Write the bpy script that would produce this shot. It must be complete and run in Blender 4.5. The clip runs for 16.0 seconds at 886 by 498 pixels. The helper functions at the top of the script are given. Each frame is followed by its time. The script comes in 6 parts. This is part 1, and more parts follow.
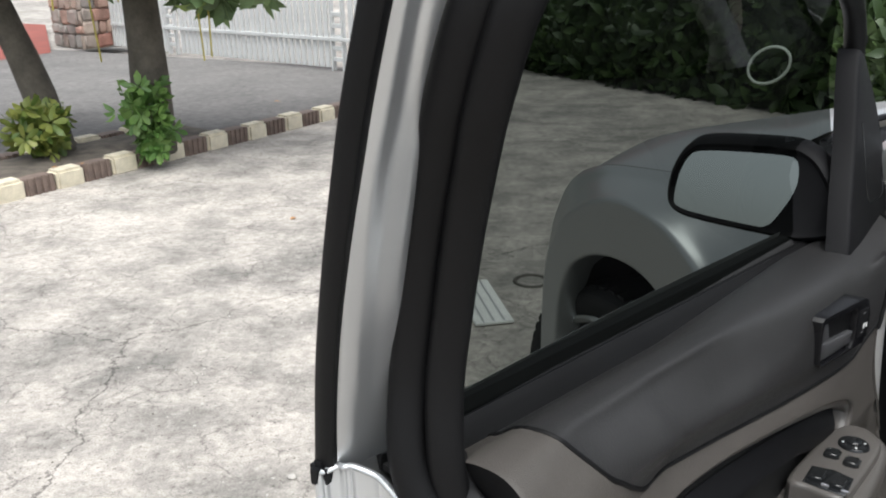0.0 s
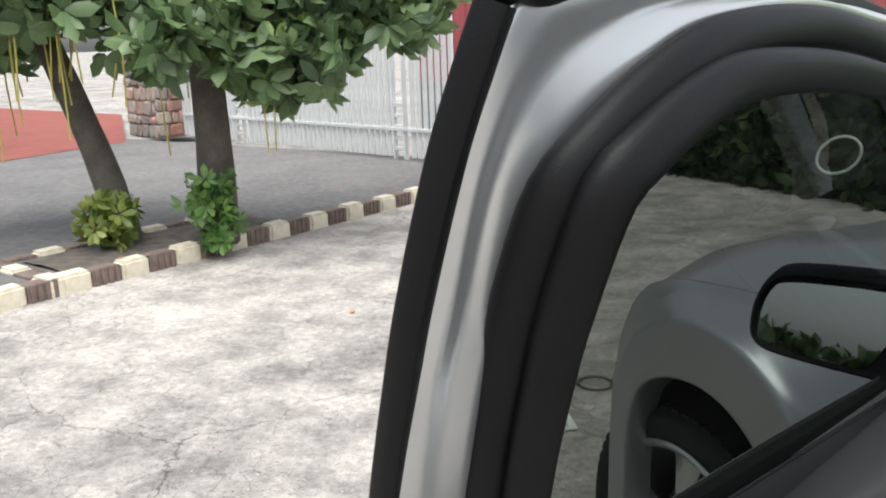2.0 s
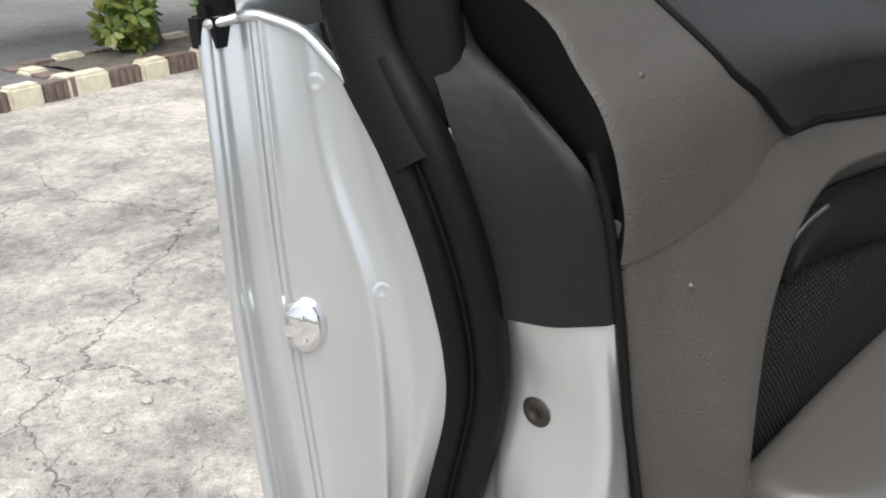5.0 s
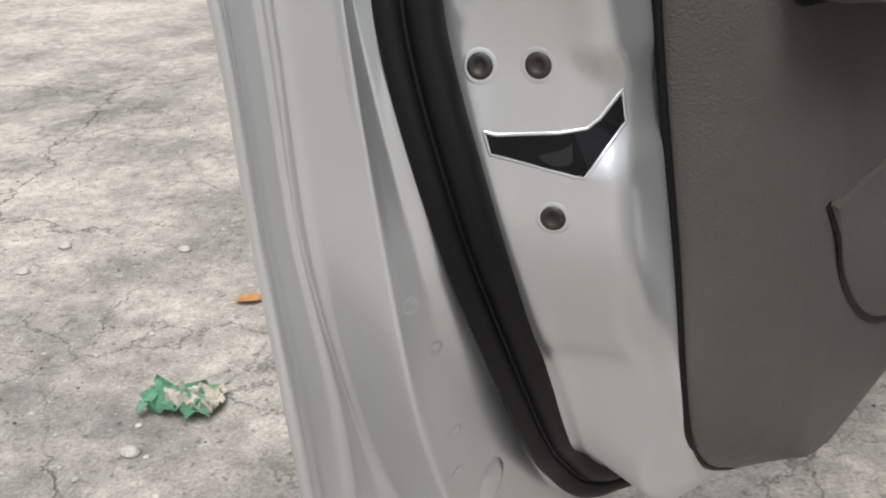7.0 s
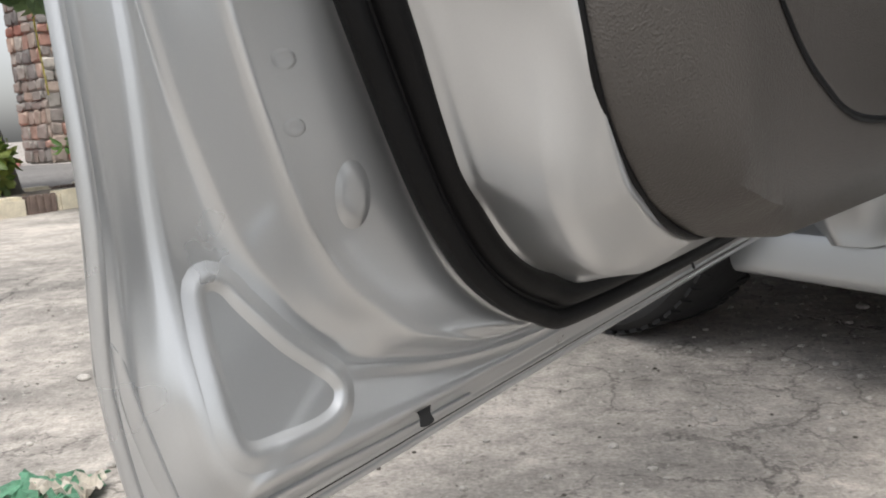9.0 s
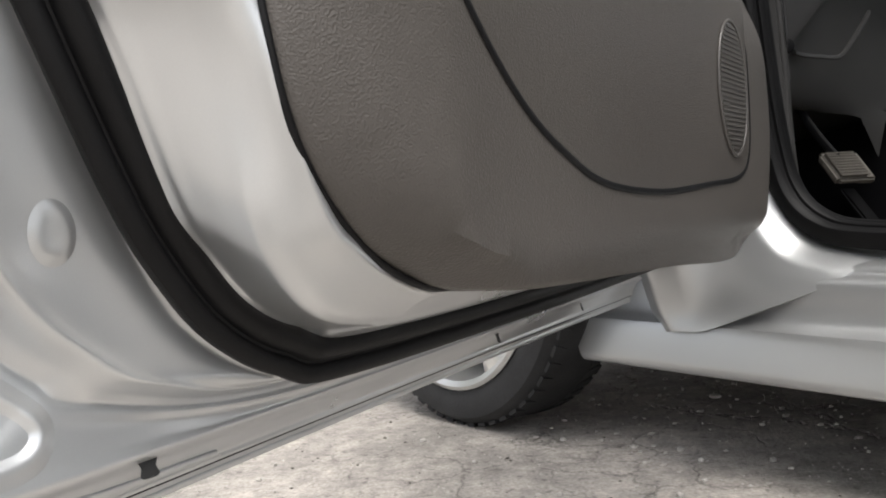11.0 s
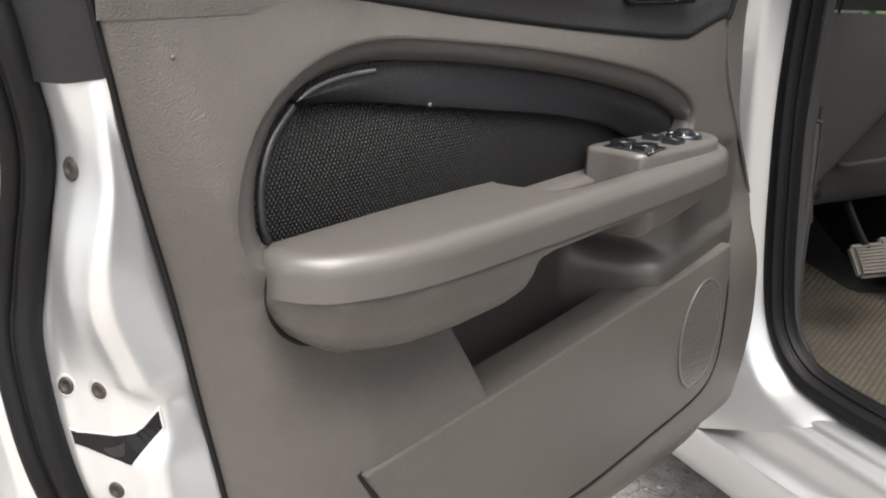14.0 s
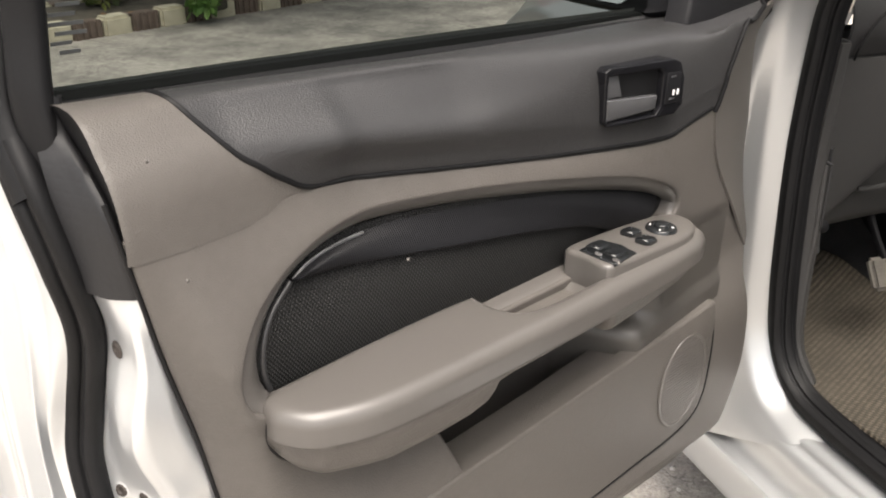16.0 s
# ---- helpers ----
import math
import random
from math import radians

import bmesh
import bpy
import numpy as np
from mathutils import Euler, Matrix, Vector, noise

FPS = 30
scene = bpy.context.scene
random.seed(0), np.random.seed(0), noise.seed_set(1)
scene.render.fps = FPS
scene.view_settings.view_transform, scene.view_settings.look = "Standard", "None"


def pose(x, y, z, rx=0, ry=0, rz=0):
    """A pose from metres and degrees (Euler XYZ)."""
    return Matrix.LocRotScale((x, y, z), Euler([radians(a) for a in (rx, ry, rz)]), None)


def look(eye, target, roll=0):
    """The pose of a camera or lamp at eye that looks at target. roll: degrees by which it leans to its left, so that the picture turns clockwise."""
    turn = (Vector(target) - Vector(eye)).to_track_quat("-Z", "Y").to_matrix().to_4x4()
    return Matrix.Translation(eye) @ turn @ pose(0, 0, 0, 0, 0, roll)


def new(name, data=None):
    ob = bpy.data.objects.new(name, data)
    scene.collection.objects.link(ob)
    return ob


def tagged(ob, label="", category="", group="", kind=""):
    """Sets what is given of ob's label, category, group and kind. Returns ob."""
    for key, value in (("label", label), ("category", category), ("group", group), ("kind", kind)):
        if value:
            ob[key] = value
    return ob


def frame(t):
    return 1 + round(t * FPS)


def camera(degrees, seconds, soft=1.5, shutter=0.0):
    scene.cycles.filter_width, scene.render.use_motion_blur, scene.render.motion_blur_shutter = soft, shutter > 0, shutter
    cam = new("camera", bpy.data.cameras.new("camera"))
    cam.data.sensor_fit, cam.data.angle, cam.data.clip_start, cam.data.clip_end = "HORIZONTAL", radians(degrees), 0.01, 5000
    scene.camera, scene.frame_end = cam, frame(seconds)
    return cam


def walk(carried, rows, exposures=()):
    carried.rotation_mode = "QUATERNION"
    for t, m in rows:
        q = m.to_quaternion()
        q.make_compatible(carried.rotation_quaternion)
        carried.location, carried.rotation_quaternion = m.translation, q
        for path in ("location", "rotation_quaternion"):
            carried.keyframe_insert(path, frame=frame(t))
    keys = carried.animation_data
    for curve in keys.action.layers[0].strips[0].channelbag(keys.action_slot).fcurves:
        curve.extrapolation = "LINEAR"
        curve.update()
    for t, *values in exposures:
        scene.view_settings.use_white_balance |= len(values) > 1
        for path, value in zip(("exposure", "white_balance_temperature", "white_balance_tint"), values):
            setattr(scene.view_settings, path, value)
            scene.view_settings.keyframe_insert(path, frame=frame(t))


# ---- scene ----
cam = camera(54.3, 16.0, soft=2.0)

PATH = [
    (0, (0.345, 0.357, 1.36), (0.089, 2.227, 0.698), -1.3),
    (0.5, (0.357, 0.35, 1.418), (0.007, 2.224, 0.813), -1.8),
    (1, (0.359, 0.358, 1.446), (-0.028, 2.241, 0.894), -1.6),
    (1.5, (0.349, 0.397, 1.447), (-0.043, 2.298, 0.963), -1.8),
    (2, (0.329, 0.448, 1.409), (-0.066, 2.349, 0.93), -2.0),
    (2.5, (0.312, 0.48, 1.351), (-0.07, 2.36, 0.785), -2.0),
    (3, (0.294, 0.517, 1.279), (-0.064, 2.362, 0.597), -2.7),
    (3.2, (0.29, 0.527, 1.251), (-0.066, 2.365, 0.547), -3.0),
    (5.3, (0.371, 0.561, 0.992), (-0.119, 2.326, 0.191), -3.5),
    (5.5, (0.37, 0.56, 0.961), (-0.098, 2.329, 0.154), -3.5),
    (6, (0.361, 0.552, 0.89), (-0.068, 2.326, 0.071), -3.3),
    (6.5, (0.354, 0.535, 0.825), (-0.039, 2.3, -0.03), -3.5),
    (7, (0.347, 0.525, 0.754), (0.012, 2.288, -0.129), -2.5),
    (7.5, (0.354, 0.521, 0.682), (0.093, 2.307, -0.182), -1.3),
    (8, (0.361, 0.513, 0.589), (0.12, 2.359, -0.141), -1.4),
    (8.5, (0.359, 0.519, 0.505), (0.108, 2.438, 0.001), -2.6),
    (9, (0.377, 0.543, 0.436), (0.153, 2.504, 0.115), -4.4),
    (9.5, (0.385, 0.554, 0.356), (0.2, 2.542, 0.23), -5.3),
    (10, (0.404, 0.57, 0.311), (0.266, 2.565, 0.282), -5.1),
    (10.2, (0.419, 0.566, 0.308), (0.307, 2.563, 0.282), -4.8),
    (12.3, (0.522, 0.466, 0.675), (0.599, 2.42, 0.259), -3.3),
    (12.5, (0.527, 0.459, 0.703), (0.558, 2.398, 0.213), -3.1),
    (13, (0.554, 0.46, 0.76), (0.49, 2.37, 0.173), -1.8),
    (13.5, (0.599, 0.452, 0.833), (0.431, 2.347, 0.216), 0.2),
    (14, (0.606, 0.437, 0.923), (0.334, 2.316, 0.294), 1.5),
    (14.5, (0.623, 0.438, 1.024), (0.295, 2.316, 0.417), 0.9),
    (15, (0.673, 0.431, 1.124), (0.308, 2.307, 0.535), -0.2),
    (15.5, (0.687, 0.411, 1.15), (0.277, 2.243, 0.462), -0.2),
    (16, (0.703, 0.405, 1.17), (0.26, 2.151, 0.301), 0.7),
]
walk(cam, [(t, look(eye, target, roll)) for t, eye, target, roll in PATH],
     exposures=[(0, .68, 6300, 8), (3, .80, 6300, 8), (5.5, .53, 6300, 8), (6.2, .46, 6350, 9), (7, .35, 6500, 10), (7.6, .42, 6500, 10), (8, .52, 6500, 10), (8.5, .47, 6500, 10), (9, .46, 6520, 10), (9.5, .62, 6550, 10), (10.2, .62, 6550, 10), (12.5, 1.55, 6650, 11),
                (13.5, 1.50, 6650, 11), (14.5, 1.75, 6700, 11), (15, 2.0, 6800, 11), (15.5, 1.93, 6950, 12), (16, 1.75, 7000, 12)])

# ---- light ----
world = bpy.data.worlds.new("overcast_sky")
scene.world = world
world.use_nodes = True
wn, wl = world.node_tree.nodes, world.node_tree.links
sky = wn.new("ShaderNodeTexSky")
sky.sky_type = 'NISHITA'
sky.sun_disc = False
sky.sun_elevation, sky.sun_rotation = radians(70), radians(164)
sky.air_density, sky.dust_density, sky.ozone_density = 1.0, 3.0, 1.0
grey = wn.new("ShaderNodeHueSaturation")
grey.inputs["Saturation"].default_value = 0.22
wl.new(sky.outputs[0], grey.inputs["Color"])
wl.new(grey.outputs[0], wn["Background"].inputs["Color"])
wn["Background"].inputs["Strength"].default_value = 0.15
sun = new("sun", bpy.data.lights.new("sun", 'SUN'))
sun.data.energy, sun.data.angle, sun.data.color = 2.2, radians(50), (1.0, 0.97, 0.92)
sun.matrix_world = look((0, 0, 10), (-1.0, 3.5, 0))


# ---- materials ----
def mat(name, color, rough=0.5, metal=0.0, var=0.15, scale=6.0, grain=200.0, bump=0.0, bump_scale=300.0, spec=0.5,
        coat=0.0, stain=None, coords="Object"):
    """A surface with two scales of colour variation and a fine relief."""
    m = bpy.data.materials.new(name)
    m.use_nodes = True
    n, l = m.node_tree.nodes, m.node_tree.links
    b = n["Principled BSDF"]
    tc = n.new("ShaderNodeTexCoord")
    big, fine = n.new("ShaderNodeTexNoise"), n.new("ShaderNodeTexNoise")
    big.inputs["Scale"].default_value, big.inputs["Detail"].default_value = scale, 6
    fine.inputs["Scale"].default_value, fine.inputs["Detail"].default_value = grain, 3
    for t in (big, fine):
        l.new(tc.outputs[coords], t.inputs["Vector"])
    mix = n.new("ShaderNodeMath")
    mix.operation = 'MULTIPLY_ADD'
    l.new(fine.outputs["Fac"], mix.inputs[0])
    mix.inputs[1].default_value = 0.4
    l.new(big.outputs["Fac"], mix.inputs[2])
    ramp = n.new("ShaderNodeMapRange")
    ramp.inputs["From Min"].default_value, ramp.inputs["From Max"].default_value = 0.45, 0.95
    ramp.inputs["To Min"].default_value, ramp.inputs["To Max"].default_value = 1 - var, 1 + var
    l.new(mix.outputs[0], ramp.inputs["Value"])
    col = n.new("ShaderNodeMix")
    col.data_type, col.blend_type = 'RGBA', 'MULTIPLY'
    col.inputs["Factor"].default_value = 1
    col.inputs["A"].default_value = (*color, 1)
    l.new(ramp.outputs[0], col.inputs["B"])
    l.new(col.outputs["Result"], b.inputs["Base Color"])
    b.inputs["Metallic"].default_value = metal
    rr = n.new("ShaderNodeMapRange")
    rr.inputs["To Min"].default_value, rr.inputs["To Max"].default_value = max(0.02, rough - 0.06), min(1, rough + 0.06)
    l.new(big.outputs["Fac"], rr.inputs["Value"])
    l.new(rr.outputs[0], b.inputs["Roughness"])
    b.inputs["Specular IOR Level"].default_value = spec
    b.inputs["Coat Weight"].default_value = coat
    b.inputs["Coat Roughness"].default_value = 0.08
    if bump:
        relief, bn = n.new("ShaderNodeTexNoise"), n.new("ShaderNodeBump")
        relief.inputs["Scale"].default_value, relief.inputs["Detail"].default_value = bump_scale, 3
        l.new(tc.outputs[coords], relief.inputs["Vector"])
        bn.inputs["Strength"].default_value, bn.inputs["Distance"].default_value = bump, 0.002
        l.new(relief.outputs["Fac"], bn.inputs["Height"])
        l.new(bn.outputs[0], b.inputs["Normal"])
    return m


def leather_mat(name, color, rough, cell=820.0, strength=0.44, var=0.10, spec=.28):
    """Moulded plastic with a pebbled skin."""
    m = mat(name, color, rough, var=var, scale=5, grain=90, spec=spec)
    n, l = m.node_tree.nodes, m.node_tree.links
    tc = [x for x in n if x.type == 'TEX_COORD'][0]
    v, bn = n.new("ShaderNodeTexVoronoi"), n.new("ShaderNodeBump")
    v.feature = 'SMOOTH_F1'
    v.inputs["Scale"].default_value = cell
    wob = n.new("ShaderNodeTexNoise")
    wob.inputs["Scale"].default_value = cell * 0.6
    add = n.new("ShaderNodeMixRGB")
    add.inputs["Fac"].default_value = 0.0008
    l.new(tc.outputs["Object"], add.inputs[1])
    l.new(tc.outputs["Object"], wob.inputs["Vector"])
    l.new(wob.outputs["Color"], add.inputs[2])
    l.new(add.outputs[0], v.inputs["Vector"])
    bn.inputs["Strength"].default_value, bn.inputs["Distance"].default_value = strength, 0.0011
    l.new(v.outputs["Distance"], bn.inputs["Height"])
    l.new(bn.outputs[0], n["Principled BSDF"].inputs["Normal"])
    return m


SILVER = mat("silver_paint", (0.47, 0.48, 0.485), 0.38, 0.75, var=0.04, scale=3, grain=1500, coat=0.3)
SILVER_IN = mat("silver_primer", (0.565, 0.577, 0.585), 0.29, 0.73, var=0.05, scale=4, grain=1500, coat=0.25)
RUBBER = mat("black_rubber", (0.0055, 0.0055, 0.006), 0.5, spec=.18, var=0.3, scale=8, grain=400, bump=0.15, bump_scale=900)
RUBBER_SOFT = mat("flocked_rubber", (0.012, 0.012, 0.013), 0.75, var=0.4, scale=8, grain=600, bump=0.3, bump_scale=1500)
PLASTIC = mat("black_plastic", (0.007, 0.007, 0.008), 0.58, spec=.14, var=0.2, scale=8, bump=0.15, bump_scale=1200)
GLOSS = mat("gloss_black", (0.012, 0.013, 0.014), 0.12, var=0.1)
TRIM = leather_mat("grey_trim", (0.078, 0.071, 0.065), 0.44)
TRIM_DARK = leather_mat("dark_trim", (0.024, 0.0235, 0.024), 0.42, 800, 0.42, spec=.40)
TRIM_SMOOTH = mat("smooth_trim", (0.078, 0.072, 0.067), 0.33, spec=.5, var=0.06, scale=5, grain=300, bump=0.05, bump_scale=700)
CHROME = mat("chrome", (0.85, 0.85, 0.86), 0.12, 1.0, var=0.03)
STEEL = mat("zinc_steel", (0.35, 0.35, 0.36), 0.38, 0.9, var=0.2, scale=60)
ALLOY = mat("alloy", (0.68, 0.68, 0.67), 0.3, 0.8, var=0.06)
TYRE = mat("tyre_rubber", (0.02, 0.02, 0.021), 0.8, var=0.4, scale=20, bump=0.4, bump_scale=160)
WHITE_INK = mat("white_ink", (0.75, 0.75, 0.75), 0.5, var=0.03)
# for dark parts and joints; also coloured in for the shade inside slots
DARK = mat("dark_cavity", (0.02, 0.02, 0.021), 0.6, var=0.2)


# ---- shaping helpers ----
def cat(pts, n, closed=False):
    """n points along a smooth curve through pts, evenly spread over its control points."""
    p = np.array(pts, float)
    k = len(p)
    if closed:
        ts = np.linspace(0, k, n, endpoint=False)
        i = np.floor(ts).astype(int)
        g = [p[(i + d) % k] for d in (-1, 0, 1, 2)]
    else:
        ts = np.linspace(0, k - 1, n)
        i = np.minimum(np.floor(ts).astype(int), k - 2)
        q = np.vstack([2 * p[0] - p[1], p, 2 * p[-1] - p[-2]])
        g = [q[i + d] for d in (0, 1, 2, 3)]
    f = (ts - i)[:, None]
    a, b, c, d = g
    return 0.5 * (2 * b + (c - a) * f + (2 * a - 5 * b + 4 * c - d) * f ** 2 + (3 * b - a - 3 * c + d) * f ** 3)


def even(pts, n, closed=False):
    """The same curve with points evenly spaced along its length."""
    q = cat(pts, n * 8, closed)
    if closed:
        q = np.vstack([q, q[:1]])
    s = np.r_[0, np.cumsum(np.linalg.norm(np.diff(q, axis=0), axis=1))]
    w = np.linspace(0, s[-1], n + 1)[:-1] if closed else np.linspace(0, s[-1], n)
    return np.stack([np.interp(w, s, q[:, k]) for k in range(q.shape[1])], 1)


def part(name, bm, material, parent=None, label="", smooth=True, kind="", angle=40):
    """Links a bmesh as one mesh object under a thing or a part."""
    me = bpy.data.meshes.new(name)
    if smooth:
        for fc in bm.faces:
            fc.smooth = True
        for e in bm.edges:
            if len(e.link_faces) == 2 and e.calc_face_angle(0) > radians(angle):
                e.smooth = False
    bm.to_mesh(me)
    bm.free()
    me.materials.append(material)
    ob = new(name, me)
    if parent is not None:
        ob.parent = parent
    if label or kind:
        tagged(ob, label, kind=kind)
    return ob


def grid_bm(rows, close_u=False, close_v=False, bm=None):
    """A skin over rows of points."""
    bm = bm or bmesh.new()
    vs = [[bm.verts.new(p) for p in r] for r in rows]
    nr, nc = len(vs), len(vs[0])
    for i in range(nr if close_v else nr - 1):
        for j in range(nc if close_u else nc - 1):
            a, b = vs[i], vs[(i + 1) % nr]
            quad = [a[j], a[(j + 1) % nc], b[(j + 1) % nc], b[j]]
            try:
                bm.faces.new(quad)
            except ValueError:
                pass
    return bm, vs


def loft(rails, n=80, sub=3, bm=None):
    """A skin through rails that have equal numbers of control points; sub smooths across them."""
    rr = [cat(r, n) for r in rails]
    across = np.stack(rr, 1)
    rows = [cat(row, (len(rails) - 1) * sub + 1) for row in across]
    return grid_bm(rows, bm=bm)[0]


def solid(bm, thick):
    """Gives a skin thickness."""
    bmesh.ops.recalc_face_normals(bm, faces=bm.faces)
    bmesh.ops.solidify(bm, geom=list(bm.faces) + list(bm.edges) + list(bm.verts), thickness=thick)
    return bm


def tube(path, section, up, n=80, closed=False, bm=None, caps=True):
    """Sweeps a closed section (pairs of across and out) along a path; out leans to up."""
    p = even(path, n, closed)
    m = len(p)
    rows = []
    for i in range(m):
        t = p[(i + 1) % m] - p[i - 1] if closed else p[min(i + 1, m - 1)] - p[max(i - 1, 0)]
        t = t / np.linalg.norm(t)
        o = np.array(up(p[i]) if callable(up) else up, float)
        o = o - t * (o @ t)
        o = o / np.linalg.norm(o)
        s = np.cross(t, o)
        rows.append([p[i] + s * a + o * b for a, b in section])
    bm, vs = grid_bm(rows, close_u=True, close_v=closed, bm=bm)
    if caps and not closed:
        for r in (vs[0], vs[-1]):
            try:
                bm.faces.new(r)
            except ValueError:
                pass
    bmesh.ops.recalc_face_normals(bm, faces=bm.faces)
    return bm


def ring_sec(rx, ry, n=12, power=2.0):
    out = []
    for k in range(n):
        c, s = math.cos(2 * math.pi * k / n), math.sin(2 * math.pi * k / n)
        out.append((rx * math.copysign(abs(c) ** (2 / power), c), ry * math.copysign(abs(s) ** (2 / power), s)))
    return out


def inset(poly, d):
    """Moves a closed outline inwards by d."""
    p = np.array(poly, float)
    t = np.roll(p, -1, 0) - np.roll(p, 1, 0)
    t /= np.linalg.norm(t, axis=1)[:, None] + 1e-12
    area = np.sum(p[:, 0] * np.roll(p[:, 1], -1) - p[:, 1] * np.roll(p[:, 0], -1))
    nrm = np.stack([-t[:, 1], t[:, 0]], 1) * (1 if area > 0 else -1)
    return p + nrm * d


def fill_loops(bm, loops):
    edges = []
    for lp in loops:
        for i in range(len(lp)):
            e = bm.edges.get((lp[i], lp[(i + 1) % len(lp)])) or bm.edges.new((lp[i], lp[(i + 1) % len(lp)]))
            edges.append(e)
    bmesh.ops.triangle_fill(bm, edges=edges, use_beauty=True)


def plate(outline, face, depth, rim=0.004, holes=(), place=None, steps=3, hole_depth=None, fine=0):
    """A moulded plate: outline in two coordinates, face(a, b) its front height, rounded rim, sides of the given depth, holes.
    place(a, b, h) lays a point into the thing's space; h rises towards the viewer's side."""
    bm = bmesh.new()
    loops = []
    for k, lp in enumerate([outline, *holes]):
        sign = 1 if k == 0 else -1
        rings = []
        dd = depth if k == 0 else (hole_depth or depth)
        ref = inset(lp, sign * rim)
        rings.append([(a, b, face(a, b) - dd) for a, b in lp])
        for s in range(steps + 1):
            w = math.pi / 2 * s / steps
            q = inset(lp, sign * rim * (1 - math.cos(w)))
            rings.append([(a, b, face(a, b) - rim * (1 - math.sin(w))) for a, b in q])
        vs = [[bm.verts.new(place(*p)) for p in r] for r in rings]
        for i in range(len(vs) - 1):
            for j in range(len(lp)):
                jn = (j + 1) % len(lp)
                bm.faces.new([vs[i][j], vs[i][jn], vs[i + 1][jn], vs[i + 1][j]])
        loops.append(vs[-1])
    sides = set(bm.faces)
    fill_loops(bm, loops)
    if fine:
        rim_verts = {v for lp in loops for v in lp}
        for _ in range(6):
            inner = [e for e in bm.edges if e.calc_length() > fine and not any(q in sides for q in e.link_faces)]
            if not inner:
                break
            bmesh.ops.subdivide_edges(bm, edges=inner, cuts=1)
            bmesh.ops.triangulate(bm, faces=[q for q in bm.faces if q not in sides])
            bmesh.ops.beautify_fill(bm, faces=[q for q in bm.faces if q not in sides], edges=[e for e in bm.edges if not any(q in sides for q in e.link_faces)])
        for v in bm.verts:
            if v not in rim_verts and not any(q in sides for q in v.link_faces):
                v.co = Vector(place(v.co.x, v.co.z, face(v.co.x, v.co.z)))
    bmesh.ops.recalc_face_normals(bm, faces=bm.faces)
    return bm


def box_bm(x0, x1, y0, y1, z0, z1, bevel=0.0, seg=2, bm=None):
    bm = bm or bmesh.new()
    before = set(bm.verts)
    g = bmesh.ops.create_cube(bm, size=1)
    for v in g["verts"]:
        v.co = Vector((x0 + (v.co.x + 0.5) * (x1 - x0), y0 + (v.co.y + 0.5) * (y1 - y0), z0 + (v.co.z + 0.5) * (z1 - z0)))
    if bevel:
        es = {e for v in g["verts"] for e in v.link_edges}
        bmesh.ops.bevel(bm, geom=list(es), offset=bevel, segments=seg, affect='EDGES', clamp_overlap=True)
    return bm


def lathe(profile, n=32, place=None, bm=None, caps=True):
    """Turns (radius, height) pairs round an axis; place(x, y, h)."""
    rows = [[place(r * math.cos(2 * math.pi * k / n), r * math.sin(2 * math.pi * k / n), h) for k in range(n)] for r, h in profile]
    bm, vs = grid_bm(rows, close_u=True, bm=bm)
    for r in (vs[0], vs[-1]) if caps else ():
        try:
            bm.faces.new(r)
        except ValueError:
            pass
    bmesh.ops.recalc_face_normals(bm, faces=bm.faces)
    return bm


# ---- the car's axes ----
CAR = Matrix(((0.822, -0.570, 0, 0.727), (0.570, 0.822, 0, 1.716), (0, 0, 1, 0), (0, 0, 0, 1)))
DOOR = Matrix(((0.48813, -0.87277, 0, 0.23913), (0.87277, 0.48813, 0, 0.84288), (0, 0, 1, 0), (0, 0, 0, 1)))


# ---- the car ----
car = tagged(new("car"), "silver hatchback standing on concrete with its front door wide open", "car")
car.matrix_world = CAR


def dplace(u, z, h):
    """Door space from length, height and the height of the surface towards the cabin."""
    return (u, -h, z)


# rails of the inner steel from the outer hem to the edge of the lining: belt, latch side, corner, bottom, hinge
HEM = [(0.0235, 0.0940, 0.9806), (0.0128, 0.0819, 0.9188), (0.0081, 0.0792, 0.8624), (0.0032, 0.0714, 0.8068), (-0.0030, 0.0581, 0.7322), (-0.0030, 0.0511, 0.6676), (-0.0034, 0.0482, 0.5841), (-0.0067, 0.0373, 0.4993), (-0.0080, 0.0309, 0.4098), (-0.0105, 0.0325, 0.3290), (0.0030, 0.0262, 0.2580), (0.0414, 0.0245, 0.2528), (0.2909, 0.0213, 0.2560), (0.6123, 0.0200, 0.2575), (1.0241, 0.0200, 0.2575)]
LAND = [(0.0372, 0.0790, 0.9838), (0.0302, 0.0715, 0.9233), (0.0281, 0.0700, 0.8679), (0.0249, 0.0635, 0.8123), (0.0201, 0.0529, 0.7357), (0.0189, 0.0489, 0.6665), (0.0188, 0.0445, 0.5746), (0.0245, 0.0343, 0.4789), (0.0222, 0.0285, 0.3860), (0.0172, 0.0110, 0.3220), (0.0260, 0.0020, 0.2905), (0.0625, -0.0025, 0.2860), (0.2670, -0.0029, 0.2858), (0.6171, -0.0006, 0.2875), (1.0321, 0.0001, 0.2890)]
